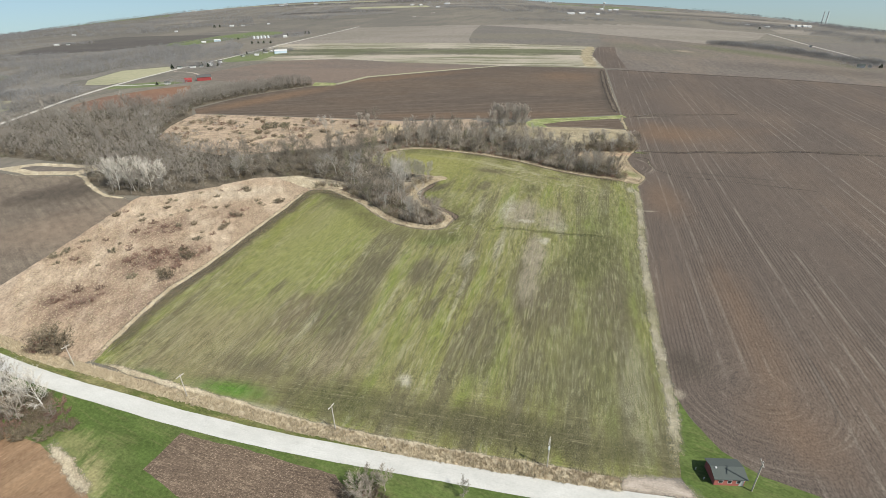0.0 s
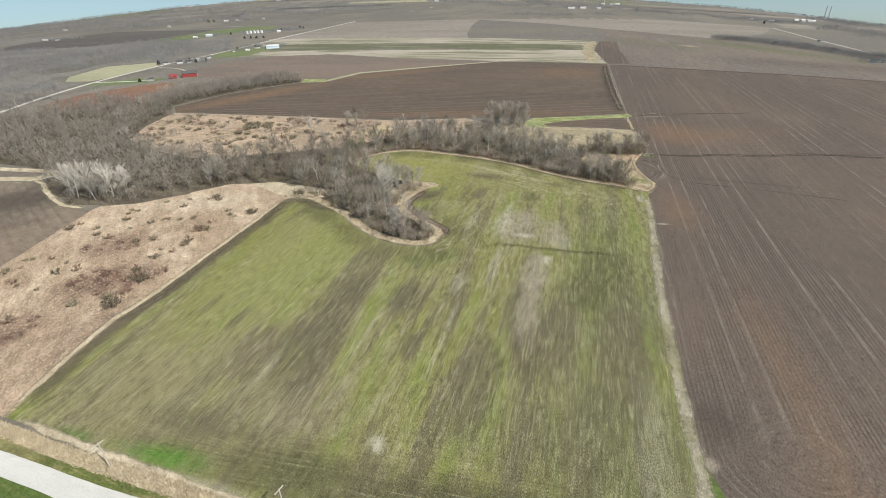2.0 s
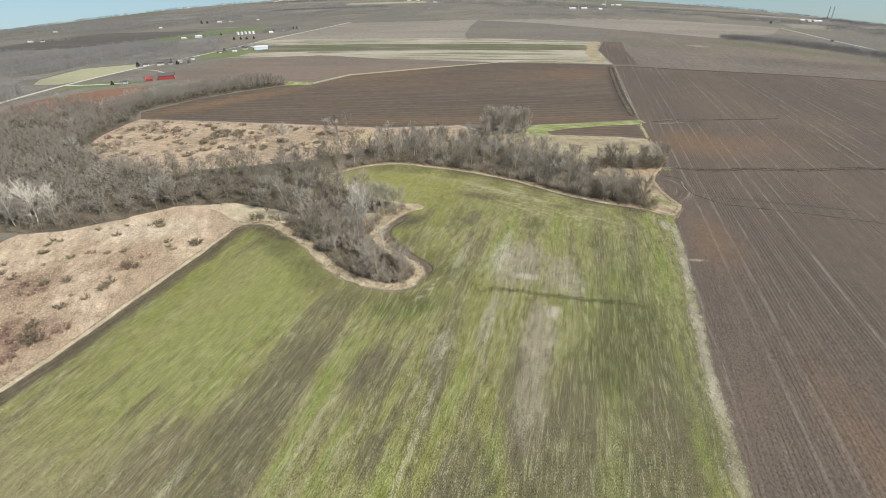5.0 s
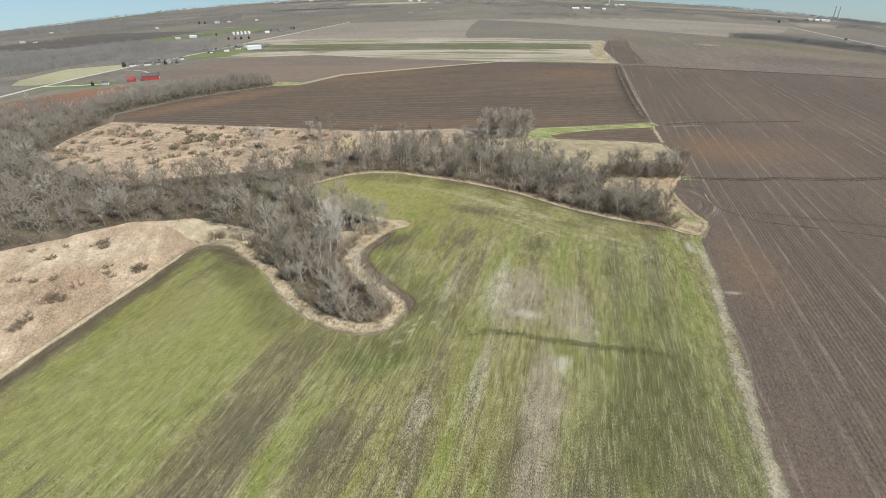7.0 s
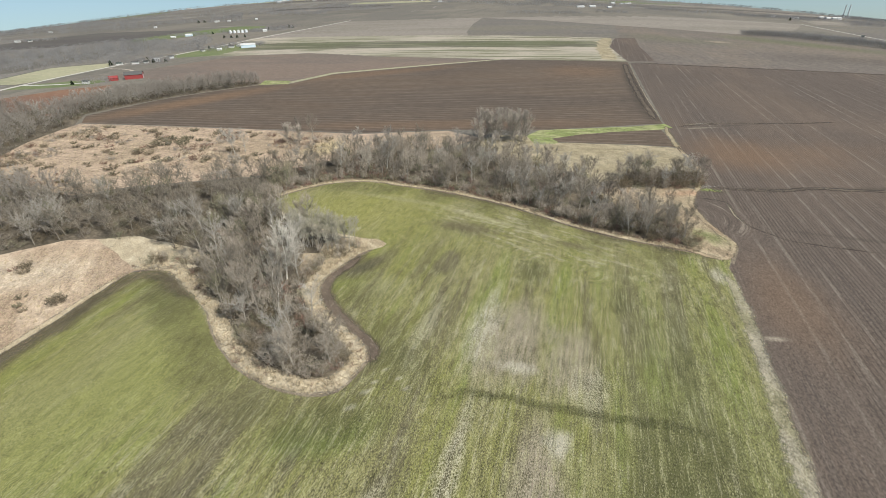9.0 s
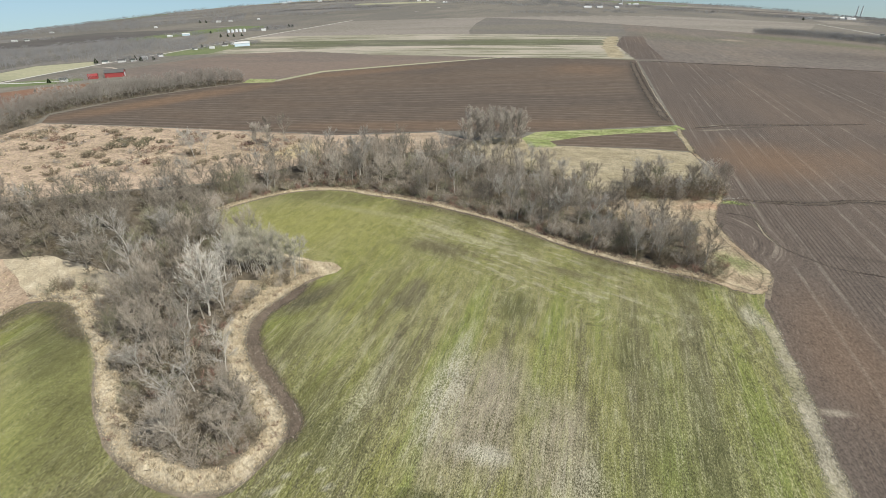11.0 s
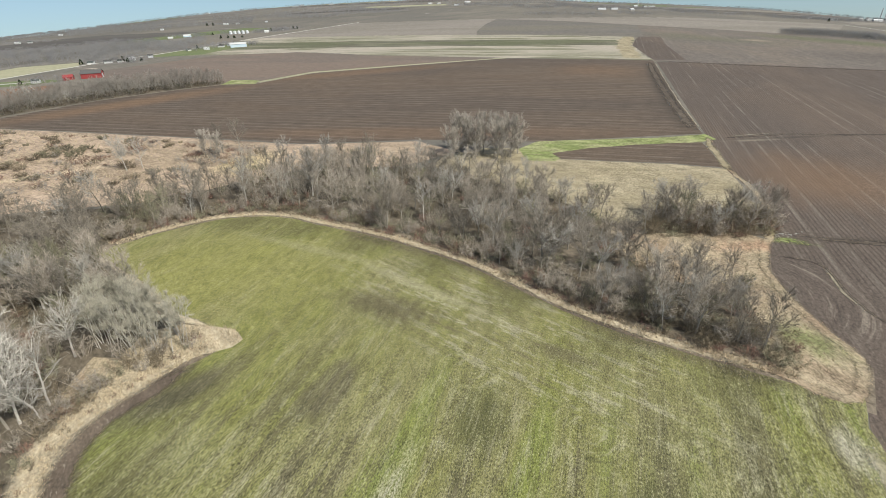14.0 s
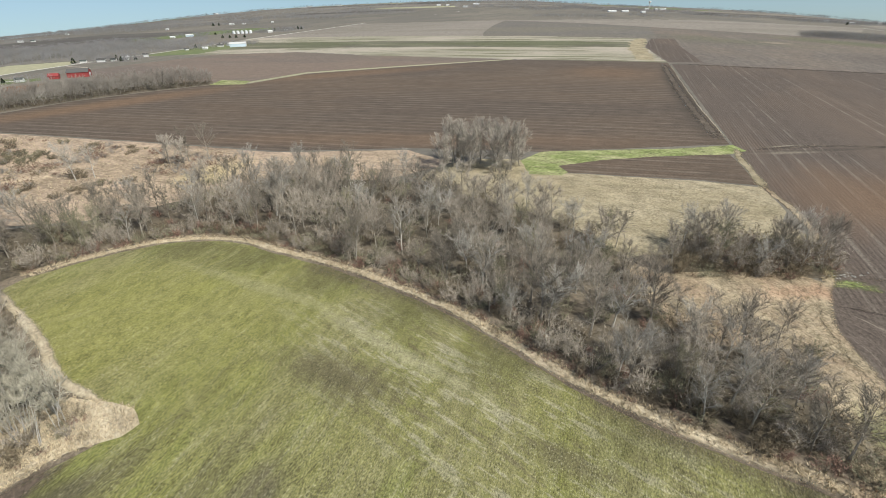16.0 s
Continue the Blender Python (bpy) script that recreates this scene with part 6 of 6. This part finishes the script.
far_forms += [(v, f, 1) for v, f, _ in far_forms]
far_places = []


far_clearings = []
for x, y, w, d, q, m, label in ((-900, 1120, 120, 26, 0.35, FAR_TAN, "pale bare clearing among far woods"), (-1350, 1420, 190, 42, 0.3, FAR_TAN, "pale bare field among far woods"), (-1500, 1800, 260, 46, 0.2, FAR_BROWN, "grey-brown field among far woods"), (-1250, 2150, 220, 60, 0.15, FAR_TAN, "pale bare field among far woods"),
                              (-1700, 2450, 320, 60, 0.1, FAR_BROWN, "grey-brown field among far woods"), (-1150, 2600, 240, 60, 0.1, FAR_YELLOW, "far dry pasture"), (-640, 2900, 130, 50, 0.1, FAR_TAN, "pale bare field among far woods")):
    rim = [(x + (a * w * math.cos(q) - b * d * math.sin(q)), y + (a * w * math.sin(q) + b * d * math.cos(q))) for a, b in ((-1, -0.6), (-0.3, -1), (0.8, -0.9), (1, 0.3), (0.5, 1), (-0.7, 0.9))]
    far_clearings.append(rim)
    sheet("bare_field", rim, 0.2, m, label, "field", step=40, cell=60)


def far_wood(poly, gap, seed, size=1.0, pale=0.04, gaps=0.0):
    r = random.Random(seed)
    sheet("woodland_floor", poly, 0.02, FLOOR_FAR_LIFTED, "brown floor of far leafless woods", "ground", step=60, cell=120)
    for x, y in fill(poly, gap, seed):
        if gaps and noise.noise((x * 0.006, y * 0.006, seed)) < gaps - 0.35:
            continue
        if any(inside(x, y, rim) for rim in far_clearings):
            continue
        far_places.append((r.randrange(3) + (3 if r.random() < pale else 0), x, y, r.uniform(0.58, 0.9) * size, r.uniform(0, 6.28), r.uniform(1.6, 2.3)))


far_wood([(-450, 400), (-600, 380), (-800, 520), (-760, 780), (-560, 790), (-545, 740), (-480, 735), (-475, 600), (-455, 500)], 10, 71, 1.0, 0.05, 0.10)
far_wood([(-505, 570), (-480, 640), (-440, 640), (-455, 560)], 9, 72, 1.2, 0.9)
far_wood([(-800, 700), (-1200, 900), (-1080, 1270), (-830, 1280), (-650, 1340), (-560, 1280), (-470, 960), (-500, 935), (-550, 900), (-545, 800)], 13, 73, 1.05, 0.03, 0.16)
far_wood([(-480, 970), (-560, 1270), (-640, 1350), (-560, 1450), (-460, 1250), (-430, 1060)], 15, 74, 1.0, 0.03, 0.25)
far_wood([(-1250, 900), (-2300, 1500), (-2400, 2300), (-1180, 1700), (-1140, 1300)], 19, 75, 1.3, 0.02, 0.32)
far_wood([(-1100, 1900), (-2400, 2400), (-2600, 3300), (-1000, 2900), (-760, 2250)], 22, 76, 1.4, 0.02, 0.36)
far_wood([(-900, 2650), (-520, 2450), (-220, 2850), (-450, 3300), (-1000, 3200)], 19, 77, 1.2, 0.02, 0.3)
far_wood([(-40, 3250), (140, 3200), (350, 2700), (900, 2600), (1100, 2900), (400, 3500), (0, 3500)], 20, 78, 1.2, 0.02, 0.3)
far_wood([(240, 2080), (330, 2030), (480, 1970), (500, 2010), (400, 2070), (280, 2130)], 13, 79, 1.0)
far_wood([(560, 2150), (650, 2040), (690, 2070), (600, 2190)], 13, 80, 1.0)
far_wood([(880, 2560), (1010, 2150), (1120, 1800), (1250, 1700), (1400, 1900), (1300, 2300), (1050, 2700)], 17, 81, 1.0, 0.02, 0.28)
far_wood([(1120, 1650), (1050, 1320), (1000, 1130), (1100, 1100), (1300, 1450), (1500, 1800), (1300, 1900)], 16, 82, 0.9, 0.02, 0.3)
far_wood([(1500, 1700), (2300, 2000), (2900, 3000), (1900, 3000), (1700, 2300)], 23, 83, 1.2, 0.02, 0.38)
far_wood([(586, 1160), (640, 1122), (678, 1015), (692, 890), (715, 830), (732, 850), (706, 905), (692, 1025), (655, 1135), (598, 1176)], 4.6, 84, 1.0)
far_wood([(-2700, 3300), (-1000, 3100), (1000, 3600), (2700, 3100), (3600, 4300), (0, 4700), (-3600, 4400)], 40, 85, 1.3, 0.0, 0.38)
far_wood([(-430, 905), (-395, 925), (-400, 975), (-440, 960)], 13, 86, 0.7)
for k, (x, y, w, d) in enumerate(((-398, 1080, 40, 30), (-350, 1140, 40, 25), (-330, 1125, 25, 12), (-440, 915, 30, 25), (-412, 930, 24, 20), (-395, 905, 20, 12), (-372, 728, 14, 10), (-610, 1475, 50, 20), (-500, 1530, 60, 20), (-430, 1560, 40, 40), (-425, 1620, 40, 30), (672, 826, 36, 16), (-820, 2210, 70, 40), (-1100, 1590, 70, 30))):
    far_wood([(x - w, y - d), (x + w, y - d), (x + w, y + d), (x - w, y + d)], 9, 120 + k, 0.75, 0.1)
far_wood([(-480, 1345), (-420, 1355), (-420, 1375), (-480, 1365)], 10, 87, 0.6)
joined("far_woods", far_forms, far_places, [TWIG_HAZED, TWIG_WEST], "far leafless woods and shelter belts", "woods")


def tuft(seed, tall, blades):
    r = random.Random(seed)
    v, f = [], []
    for _ in range(blades):
        q, o = r.uniform(0, 6.28), r.uniform(0.05, 0.35)
        a = Vector((math.cos(q) * o * 0.6, math.sin(q) * o * 0.6, -0.03))
        sliver(v, f, a, a + Vector((math.cos(q) * o * 1.6, math.sin(q) * o * 1.6, tall * r.uniform(0.6, 1.0))), 0.16, r)
    return v, f, 0


TUFTS = [tuft(91, 0.9, 6), tuft(92, 0.7, 7), tuft(93, 1.1, 5)]


def tufts(name, places, label):
    joined(name, TUFTS, places, [STRAW], label, "grass")


def along(line, width, each, seed, size=1.0):
    r = random.Random(seed)
    out = []
    for (x0, y0), (x1, y1) in zip(line, line[1:]):
        length = math.hypot(x1 - x0, y1 - y0)
        nx, ny = -(y1 - y0) / length, (x1 - x0) / length
        for _ in range(max(1, int(length * each))):
            t, o = r.random(), r.uniform(-0.5, 0.5) * width
            out.append((r.randrange(3), x0 + (x1 - x0) * t + nx * o, y0 + (y1 - y0) * t + ny * o, size * r.uniform(0.6, 1.2), r.uniform(0, 6.28), 1.0))
    return out


tufts("verge_grass", along(verge_line, 4.2, 20, 1, 1.1), "tall tan dry grass standing along the road")
tufts("rim_grass", along(cape_line, 4.6, 10, 2, 0.9) + along(north_line, 3.8, 10, 3, 0.9) + along(west_line, 2.6, 5, 4, 0.7) + [(random.Random(i).randrange(3), x, y, 0.9, i, 1.2) for i, (x, y) in enumerate(fill(bank, 0.8, 5))], "dry grass standing along the woods")
tufts("meadow_grass", [(i % 3, x, y, 0.55 + 0.4 * ((i * 7) % 5) / 5, i, 1.3) for i, (x, y) in enumerate(fill([(-120, 140), (-115, 177), (-100, 229), (-86, 285), (-100, 308), (-125, 310), (-168, 286), (-188, 280), (-190, 190), (-160, 143)], 1.5, 6))], "clumps of dry meadow grass")
tufts("scrub_grass", [(i % 3, x, y, 0.8, i, 1.5) for i, (x, y) in enumerate(fill([(-250, 518), (-105, 484), (-32, 464), (20, 462), (-20, 435), (-60, 400), (-134, 400), (-176, 375), (-245, 430)], 2.3, 7))], "clumps of dry scrub grass")
tufts("bank_grass", [(i % 3, x, y, 0.6, i, 1.3) for i, (x, y) in enumerate(fill([(107, 354), (132, 354), (137, 352), (133, 343), (130, 334), (129, 313), (127, 300), (120, 296), (114, 301), (120, 312), (121, 325), (110, 333), (103, 340)], 1.3, 8) + fill([(74, 431), (115, 433), (158, 421), (150, 394), (140, 376), (102, 378), (90, 408)], 2.2, 9))], "dry grass standing on the creek bank")


# ---- poles ----
def box(bm, lo, hi):
    x0, y0, z0 = lo
    x1, y1, z1 = hi
    v = [bm.verts.new(p) for p in ((x0, y0, z0), (x1, y0, z0), (x1, y1, z0), (x0, y1, z0), (x0, y0, z1), (x1, y0, z1), (x1, y1, z1), (x0, y1, z1))]
    for f in ((0, 3, 2, 1), (4, 5, 6, 7), (0, 1, 5, 4), (1, 2, 6, 5), (2, 3, 7, 6), (3, 0, 4, 7)):
        bm.faces.new([v[i] for i in f])


def bm_part(name, bm, material, parent, label=""):
    me = bpy.data.meshes.new(name)
    bm.normal_update()
    bm.to_mesh(me)
    bm.free()
    me.materials.append(material)
    return part(name, me, parent, label)


def boxes(name, items, material, parent, label=""):
    bm = bmesh.new()
    for lo, hi in items:
        box(bm, lo, hi)
    return bm_part(name, bm, material, parent, label)


def lathe(name, profile, material, parent, sides=16, centre=(0, 0)):
    v, f = [], []
    for r, z in profile:
        v += [Vector((centre[0] + r * math.cos(2 * math.pi * s / sides), centre[1] + r * math.sin(2 * math.pi * s / sides), z)) for s in range(sides)]
    for i in range(len(profile) - 1):
        for s in range(sides):
            a, b = i * sides + s, i * sides + (s + 1) % sides
            f.append((a, b, b + sides, a + sides))
    f.append(tuple(range((len(profile) - 1) * sides, len(profile) * sides)))
    return part(name, raw_mesh(name, v, f, material), parent)


def utility_pole(x, y, tall, turn, transformer=False):
    ob = tagged(new("utility_pole"), "weathered wooden utility pole with a crossarm" + (" and transformer" if transformer else ""), "utility pole", "poles along the gravel road")
    lathe("pole", [(0.19, -0.5), (0.18, 0.5), (0.15, tall * 0.6), (0.12, tall)], WOOD_GREY, ob, 10)
    boxes("crossarm", [((-1.25, 0.10, tall - 0.75), (1.25, 0.24, tall - 0.55))], WOOD_GREY, ob)
    for dx in (-1.15, -0.5, 0.5, 1.15):
        lathe("insulator", [(0.03, tall - 0.56), (0.07, tall - 0.48), (0.075, tall - 0.40), (0.03, tall - 0.36)], WHITE, ob, 8, (dx, 0.17))
    if transformer:
        lathe("transformer", [(0.02, tall - 3.2), (0.24, tall - 3.15), (0.26, tall - 2.2), (0.2, tall - 2.1)], STEEL, ob, 12, (-0.42, 0))
    ob.matrix_basis = pose(x, y, lie(x, y), 0, 0, turn)
    return ob


for x, y, tall, turn, can in ((25.7, 85.9, 10.4, 68, True), (-31.7, 100.0, 9.4, 62, False), (-80.2, 114.0, 9.0, 62, False), (-125, 129.2, 9.0, 62, False), (74.3, 78.1, 10.6, 75, False)):
    utility_pole(x, y, tall, turn, can)


# ---- buildings ----
def gable_house(name, label, group, x, y, turn, long, wide, eave, rise, wall, roof, over=0.4, windows=0, doors=(), window_mat=WHITE, chimney=False, big_door=False):
    """A house or barn: walls with gables, a two-sided roof with thickness, doors and windows."""
    ob = tagged(new(name), label, name.replace("_", " "), group)
    a, b = long / 2, wide / 2
    v = [(-a, -b, -0.4), (a, -b, -0.4), (a, b, -0.4), (-a, b, -0.4), (-a, -b, eave), (a, -b, eave), (a, b, eave), (-a, b, eave), (-a, 0, eave + rise), (a, 0, eave + rise)]
    part("wall", raw_mesh("wall", v, [(0, 1, 5, 4), (2, 3, 7, 6), (1, 2, 6, 9, 5), (3, 0, 4, 8, 7)], wall), ob)
    s = rise / b
    t = 0.16
    ridge, low = eave + rise + 0.02, eave - s * over + 0.02
    for side in (-1, 1):
        e = side * (b + over)
        rv = [(-a - over, e, low), (a + over, e, low), (a + over, 0, ridge), (-a - over, 0, ridge)]
        rv += [(px, py, pz + t) for px, py, pz in rv]
        part("roof", raw_mesh("roof", rv, [(0, 3, 2, 1), (4, 5, 6, 7), (0, 1, 5, 4), (1, 2, 6, 5), (2, 3, 7, 6), (3, 0, 4, 7)], roof), ob)
    for i in range(windows):
        wx = -a + long * (i + 0.7) / (windows + 0.4)
        w = boxes("window", [((wx - 0.55, -b - 0.06, 0.95), (wx + 0.55, -b + 0.02, 2.05))], window_mat, ob)
        pane = boxes("pane", [((wx - 0.42, -b - 0.085, 1.08), (wx + 0.42, -b - 0.05, 1.92))], GLASS_DARK, w)
    for dx in doors:
        boxes("door", [((dx - 0.5, -b - 0.07, 0), (dx + 0.5, -b + 0.02, 2.05))], WHITE, ob)
    if big_door:
        boxes("sliding_door", [((a - 0.02, -wide * 0.22, 0), (a + 0.08, wide * 0.22, eave * 0.85))], WHITE, ob)
    if chimney:
        boxes("chimney", [((-a * 0.4 - 0.35, 0.3, eave), (-a * 0.4 + 0.35, 1.0, eave + rise + 1.0))], BRICK_RED, ob)
    ob.matrix_basis = pose(x, y, lie(x, y), 0, 0, turn)
    return ob


shed = gable_house("shed", "low red shed with a grey-green shingle roof", "", 69.6, 82.4, -4, 7.2, 5.4, 2.7, 0.8, BRICK_RED, ROOF_GREY, 0.45, windows=3, doors=(2.9,))
boxes("vent", [((-3.0, -0.6, 3.3), (-2.6, -0.2, 3.75))], WHITE, shed, "white roof vent")
for x, y in ((63.5, 84.5), (64.2, 81.6)):
    stake = tagged(new("stake"), "short pale stake in the grass", "stake", "stakes beside the shed")
    boxes("post", [((-0.06, -0.06, -0.1), (0.06, 0.06, 0.9))], WHITE, stake)
    stake.matrix_basis = pose(x, y, lie(x, y), 0, 0, 20)

post = tagged(new("mailbox"), "dark roadside mailbox on a short post", "mailbox")
boxes("post", [((-0.05, -0.05, -0.2), (0.05, 0.05, 1.05))], WOOD_GREY, post)
boxes("box", [((-0.14, -0.28, 1.05), (0.14, 0.28, 1.36))], GLASS_DARK, post)
boxes("flag", [((0.14, 0.0, 1.2), (0.17, 0.24, 1.5))], WHITE, post)
post.matrix_basis = pose(-16.8, 92.3, 0, 0, 0, 15)

FARM = "farm buildings along the far road"
gable_house("barn", "long red barn with a dark grey roof", FARM, -345, 757, 22, 19, 11, 5.0, 3.0, RED_PAINT, ROOF_DARK, 0.5, big_door=True)
gable_house("barn", "small faded red barn beside a farmyard", FARM, -363, 745, 25, 9, 6, 3.0, 2.2, RED_PAINT, RED_PAINT, 0.4)
gable_house("farm_shed", "low white farm shed", FARM, -385, 728, 20, 7, 5, 2.6, 1.4, WHITE, ROOF_GREY, 0.3)
gable_house("machine_shed", "pale blue steel machine shed", FARM, -330, 1100, 20, 25, 14, 4.8, 2.2, BLUE_STEEL, WHITE, 0.4, big_door=True)
for x, y, turn, long, wide, eave, wall, roof in ((-364, 1108, 10, 14, 9, 3.2, WHITE, ROOF_DARK), (-358, 1128, 80, 12, 8, 3, WHITE, WHITE), (-369, 1066, 15, 12, 8, 2.6, WHITE, WHITE), (-394, 1056, 60, 9, 7, 2.8, WHITE, ROOF_DARK),
                                              (-428, 906, 20, 14, 9, 3.4, WHITE, ROOF_DARK), (-405, 922, 80, 12, 9, 4.5, WHITE, WHITE), (-448, 900, 15, 11, 8, 3, WHITE, ROOF_GREY), (-403, 963, 40, 10, 8, 4, CONCRETE, ROOF_DARK), (-415, 912, 15, 9, 7, 3, WHITE, ROOF_GREY),
                                              (-604, 1456, 12, 24, 12, 4.5, BLUE_STEEL, WHITE), (-628, 1425, 12, 16, 8, 3, WHITE, WHITE), (-436, 1519, 20, 16, 10, 4, WHITE, WHITE), (-425, 1600, 30, 14, 9, 4.5, WHITE, ROOF_DARK),
                                              (-836, 2185, 15, 26, 12, 5, WHITE, WHITE), (-794, 2194, 15, 20, 10, 4, WHITE, WHITE), (-966, 1983, 10, 14, 9, 4, WHITE, WHITE), (-1125, 1570, 20, 18, 10, 4, WHITE, WHITE), (-1093, 1573, 20, 14, 9, 4, WHITE, ROOF_GREY), (-1482, 2185, 5, 20, 10, 4, WHITE, WHITE), (-708, 2253, 10, 14, 9, 4, WHITE, WHITE),
                                              (662, 811, -35, 15, 9, 4.2, WHITE, ROOF_GREY), (680, 815, 50, 10, 7, 3, WHITE, ROOF_GREY), (821, 1162, -30, 8, 6, 3, WHITE, ROOF_GREY), (1247, 2168, -20, 22, 10, 4, WHITE, WHITE), (1256, 2049, -20, 26, 10, 4, WHITE, WHITE), (1290, 2120, 10, 18, 10, 4, WHITE, ROOF_GREY)):
    gable_house("farmhouse" if roof is not WHITE else "farm_shed", "white farmhouse with a dark roof" if roof is not WHITE else "white metal farm shed", FARM, x, y, turn, long * 0.66, wide * 0.66, eave * 0.8, wide * 0.18, wall, roof, 0.4)
for x, y, long in ((-1175, 4128, 60), (-1215, 4394, 50), (-1885, 4228, 50), (-930, 4182, 50), (-169, 3589, 40), (-112, 3550, 30), (-2, 3288, 40), (60, 3664, 60), (453, 4649, 60), (886, 4417, 90), (641, 2633, 60), (711, 2693, 50), (780, 2660, 30), (1009, 3367, 40), (1103, 3387, 60), (1040, 3300, 30), (1549, 2351, 34), (1585, 2360, 34), (1620, 2372, 34), (1650, 2387, 34), (2459, 4900, 60)):
    gable_house("farm_shed", "far white metal building", "far buildings", x, y, 12, long * 0.6, 12, 5, 2.4, CONCRETE if (x + y) % 3 else WHITE, WHITE, 0.4)


def grain_bin(x, y, r, tall):
    ob = tagged(new("grain_bin"), "round galvanised steel grain bin with a conical roof", "grain bin", "grain bins of the far farm")
    lathe("drum", [(r, -0.3), (r, tall * 0.33), (r * 0.99, tall * 0.34), (r, tall * 0.66), (r, tall)], STEEL, ob, 20)
    lathe("roof", [(r * 1.03, tall), (r * 0.2, tall + r * 0.5), (r * 0.18, tall + r * 0.6)], WHITE, ob, 20)
    ob.matrix_basis = pose(x, y, lie(x, y))


for i in range(5):
    grain_bin(-518 + 9 * i, 1500 + 3 * i, 3.4, 5.6)


def water_tower(x, y, tall):
    ob = tagged(new("water_tower"), "white water tower on a single stem", "water tower")
    lathe("stem", [(3.2, -1), (1.6, 5), (1.4, tall * 0.7), (2.2, tall * 0.78)], WHITE, ob, 14)
    lathe("tank", [(2.2, tall * 0.76), (5.5, tall * 0.82), (7, tall * 0.9), (5.5, tall * 0.97), (1.5, tall)], WHITE, ob, 18)
    ob.matrix_basis = pose(x, y, lie(x, y))


water_tower(1000, 3300, 44)
plant = tagged(new("power_plant"), "far grey power plant with two tall stacks", "power plant")
boxes("boiler_house", [((-60, -20, -6), (-10, 20, 34)), ((-90, -18, -6), (-60, 18, 22))], CONCRETE, plant)
for dx in (18, 48):
    lathe("stack", [(5, -6), (4, 60), (3.4, 120)], CONCRETE, plant, 12, (dx, 0))
plant.matrix_basis = pose(3330, 4700, lie(3330, 4700), 0, 0, -30)


def cedar(x, y, tall):
    r = random.Random(int(x * 7 + y))
    ob = tagged(new("evergreen_tree"), "dark green cedar tree by a farmhouse", "tree", "cedars of the far farms")
    tall *= 0.68
    tv, tf, cv, cf = [], [], [], []
    tube(tv, tf, [Vector((0, 0, -0.3)), Vector((0, 0, tall * 0.5)), Vector((0, 0, tall))], [0.2, 0.12, 0.02], 5)
    for _ in range(420):
        h, q = r.random() ** 0.8, r.uniform(0, 6.28)
        w = tall * 0.5 * (1 - h ** 1.6) + 0.15
        a = Vector((math.cos(q) * w * 0.3, math.sin(q) * w * 0.3, tall * (0.08 + 0.9 * h)))
        sliver(cv, cf, a, Vector((math.cos(q) * w * r.uniform(0.7, 1.1), math.sin(q) * w * r.uniform(0.7, 1.1), a.z + r.uniform(-0.3, 0.5))), 0.5, r)
    part("trunk", raw_mesh("trunk", tv, tf, BARK), ob)
    part("crown", raw_mesh("crown", cv, cf, EVERGREEN), ob)
    ob.matrix_basis = pose(x, y, lie(x, y))


for x, y, tall in ((-402, 908, 9), (-389, 918, 8), (-420, 925, 10), (-352, 1132, 10), (-372, 1122, 9), (-341, 1136, 8), (-398, 1092, 9), (-615, 1470, 10), (-560, 1492, 9), (-458, 895, 11), (-397, 722, 7), (-440, 1338, 10), (-455, 1342, 9), (-425, 1345, 9), (-470, 1340, 10), (-440, 1560, 11), (-405, 1630, 12), (-393, 1622, 12), (690, 806, 10), (-900, 2170, 18), (-880, 2175, 16), (1110, 1850, 14)):
    cedar(x, y, tall)


# rocks washed out at the creek crossing
rrng = random.Random(77)
rock_forms = []
for i in range(4):
    rb = bmesh.new()
    bmesh.ops.create_icosphere(rb, subdivisions=1, radius=0.5)
    for v in rb.verts:
        v.co = Vector((v.co.x * 1.2, v.co.y, v.co.z * 0.7)) * rrng.uniform(0.8, 1.15)
    rb.verts.ensure_lookup_table()
    rock_forms.append(([v.co.copy() for v in rb.verts], [tuple(v.index for v in f.verts) for f in rb.faces], 0))
    rb.free()
rocks = [(rrng.randrange(4), 148.5 + rrng.gauss(0, 2.8), 360 + rrng.gauss(0, 0.8), rrng.uniform(0.3, 0.75), rrng.uniform(0, 6.28), 1.0) for _ in range(26)]
joined("rocks", rock_forms, rocks, [plain_mat("pale_rock", (0.24, 0.225, 0.195), 0.9, 0.2, 0.2, 1.0, by_island=0.3)], "pale rocks heaped at the creek crossing", "rocks")
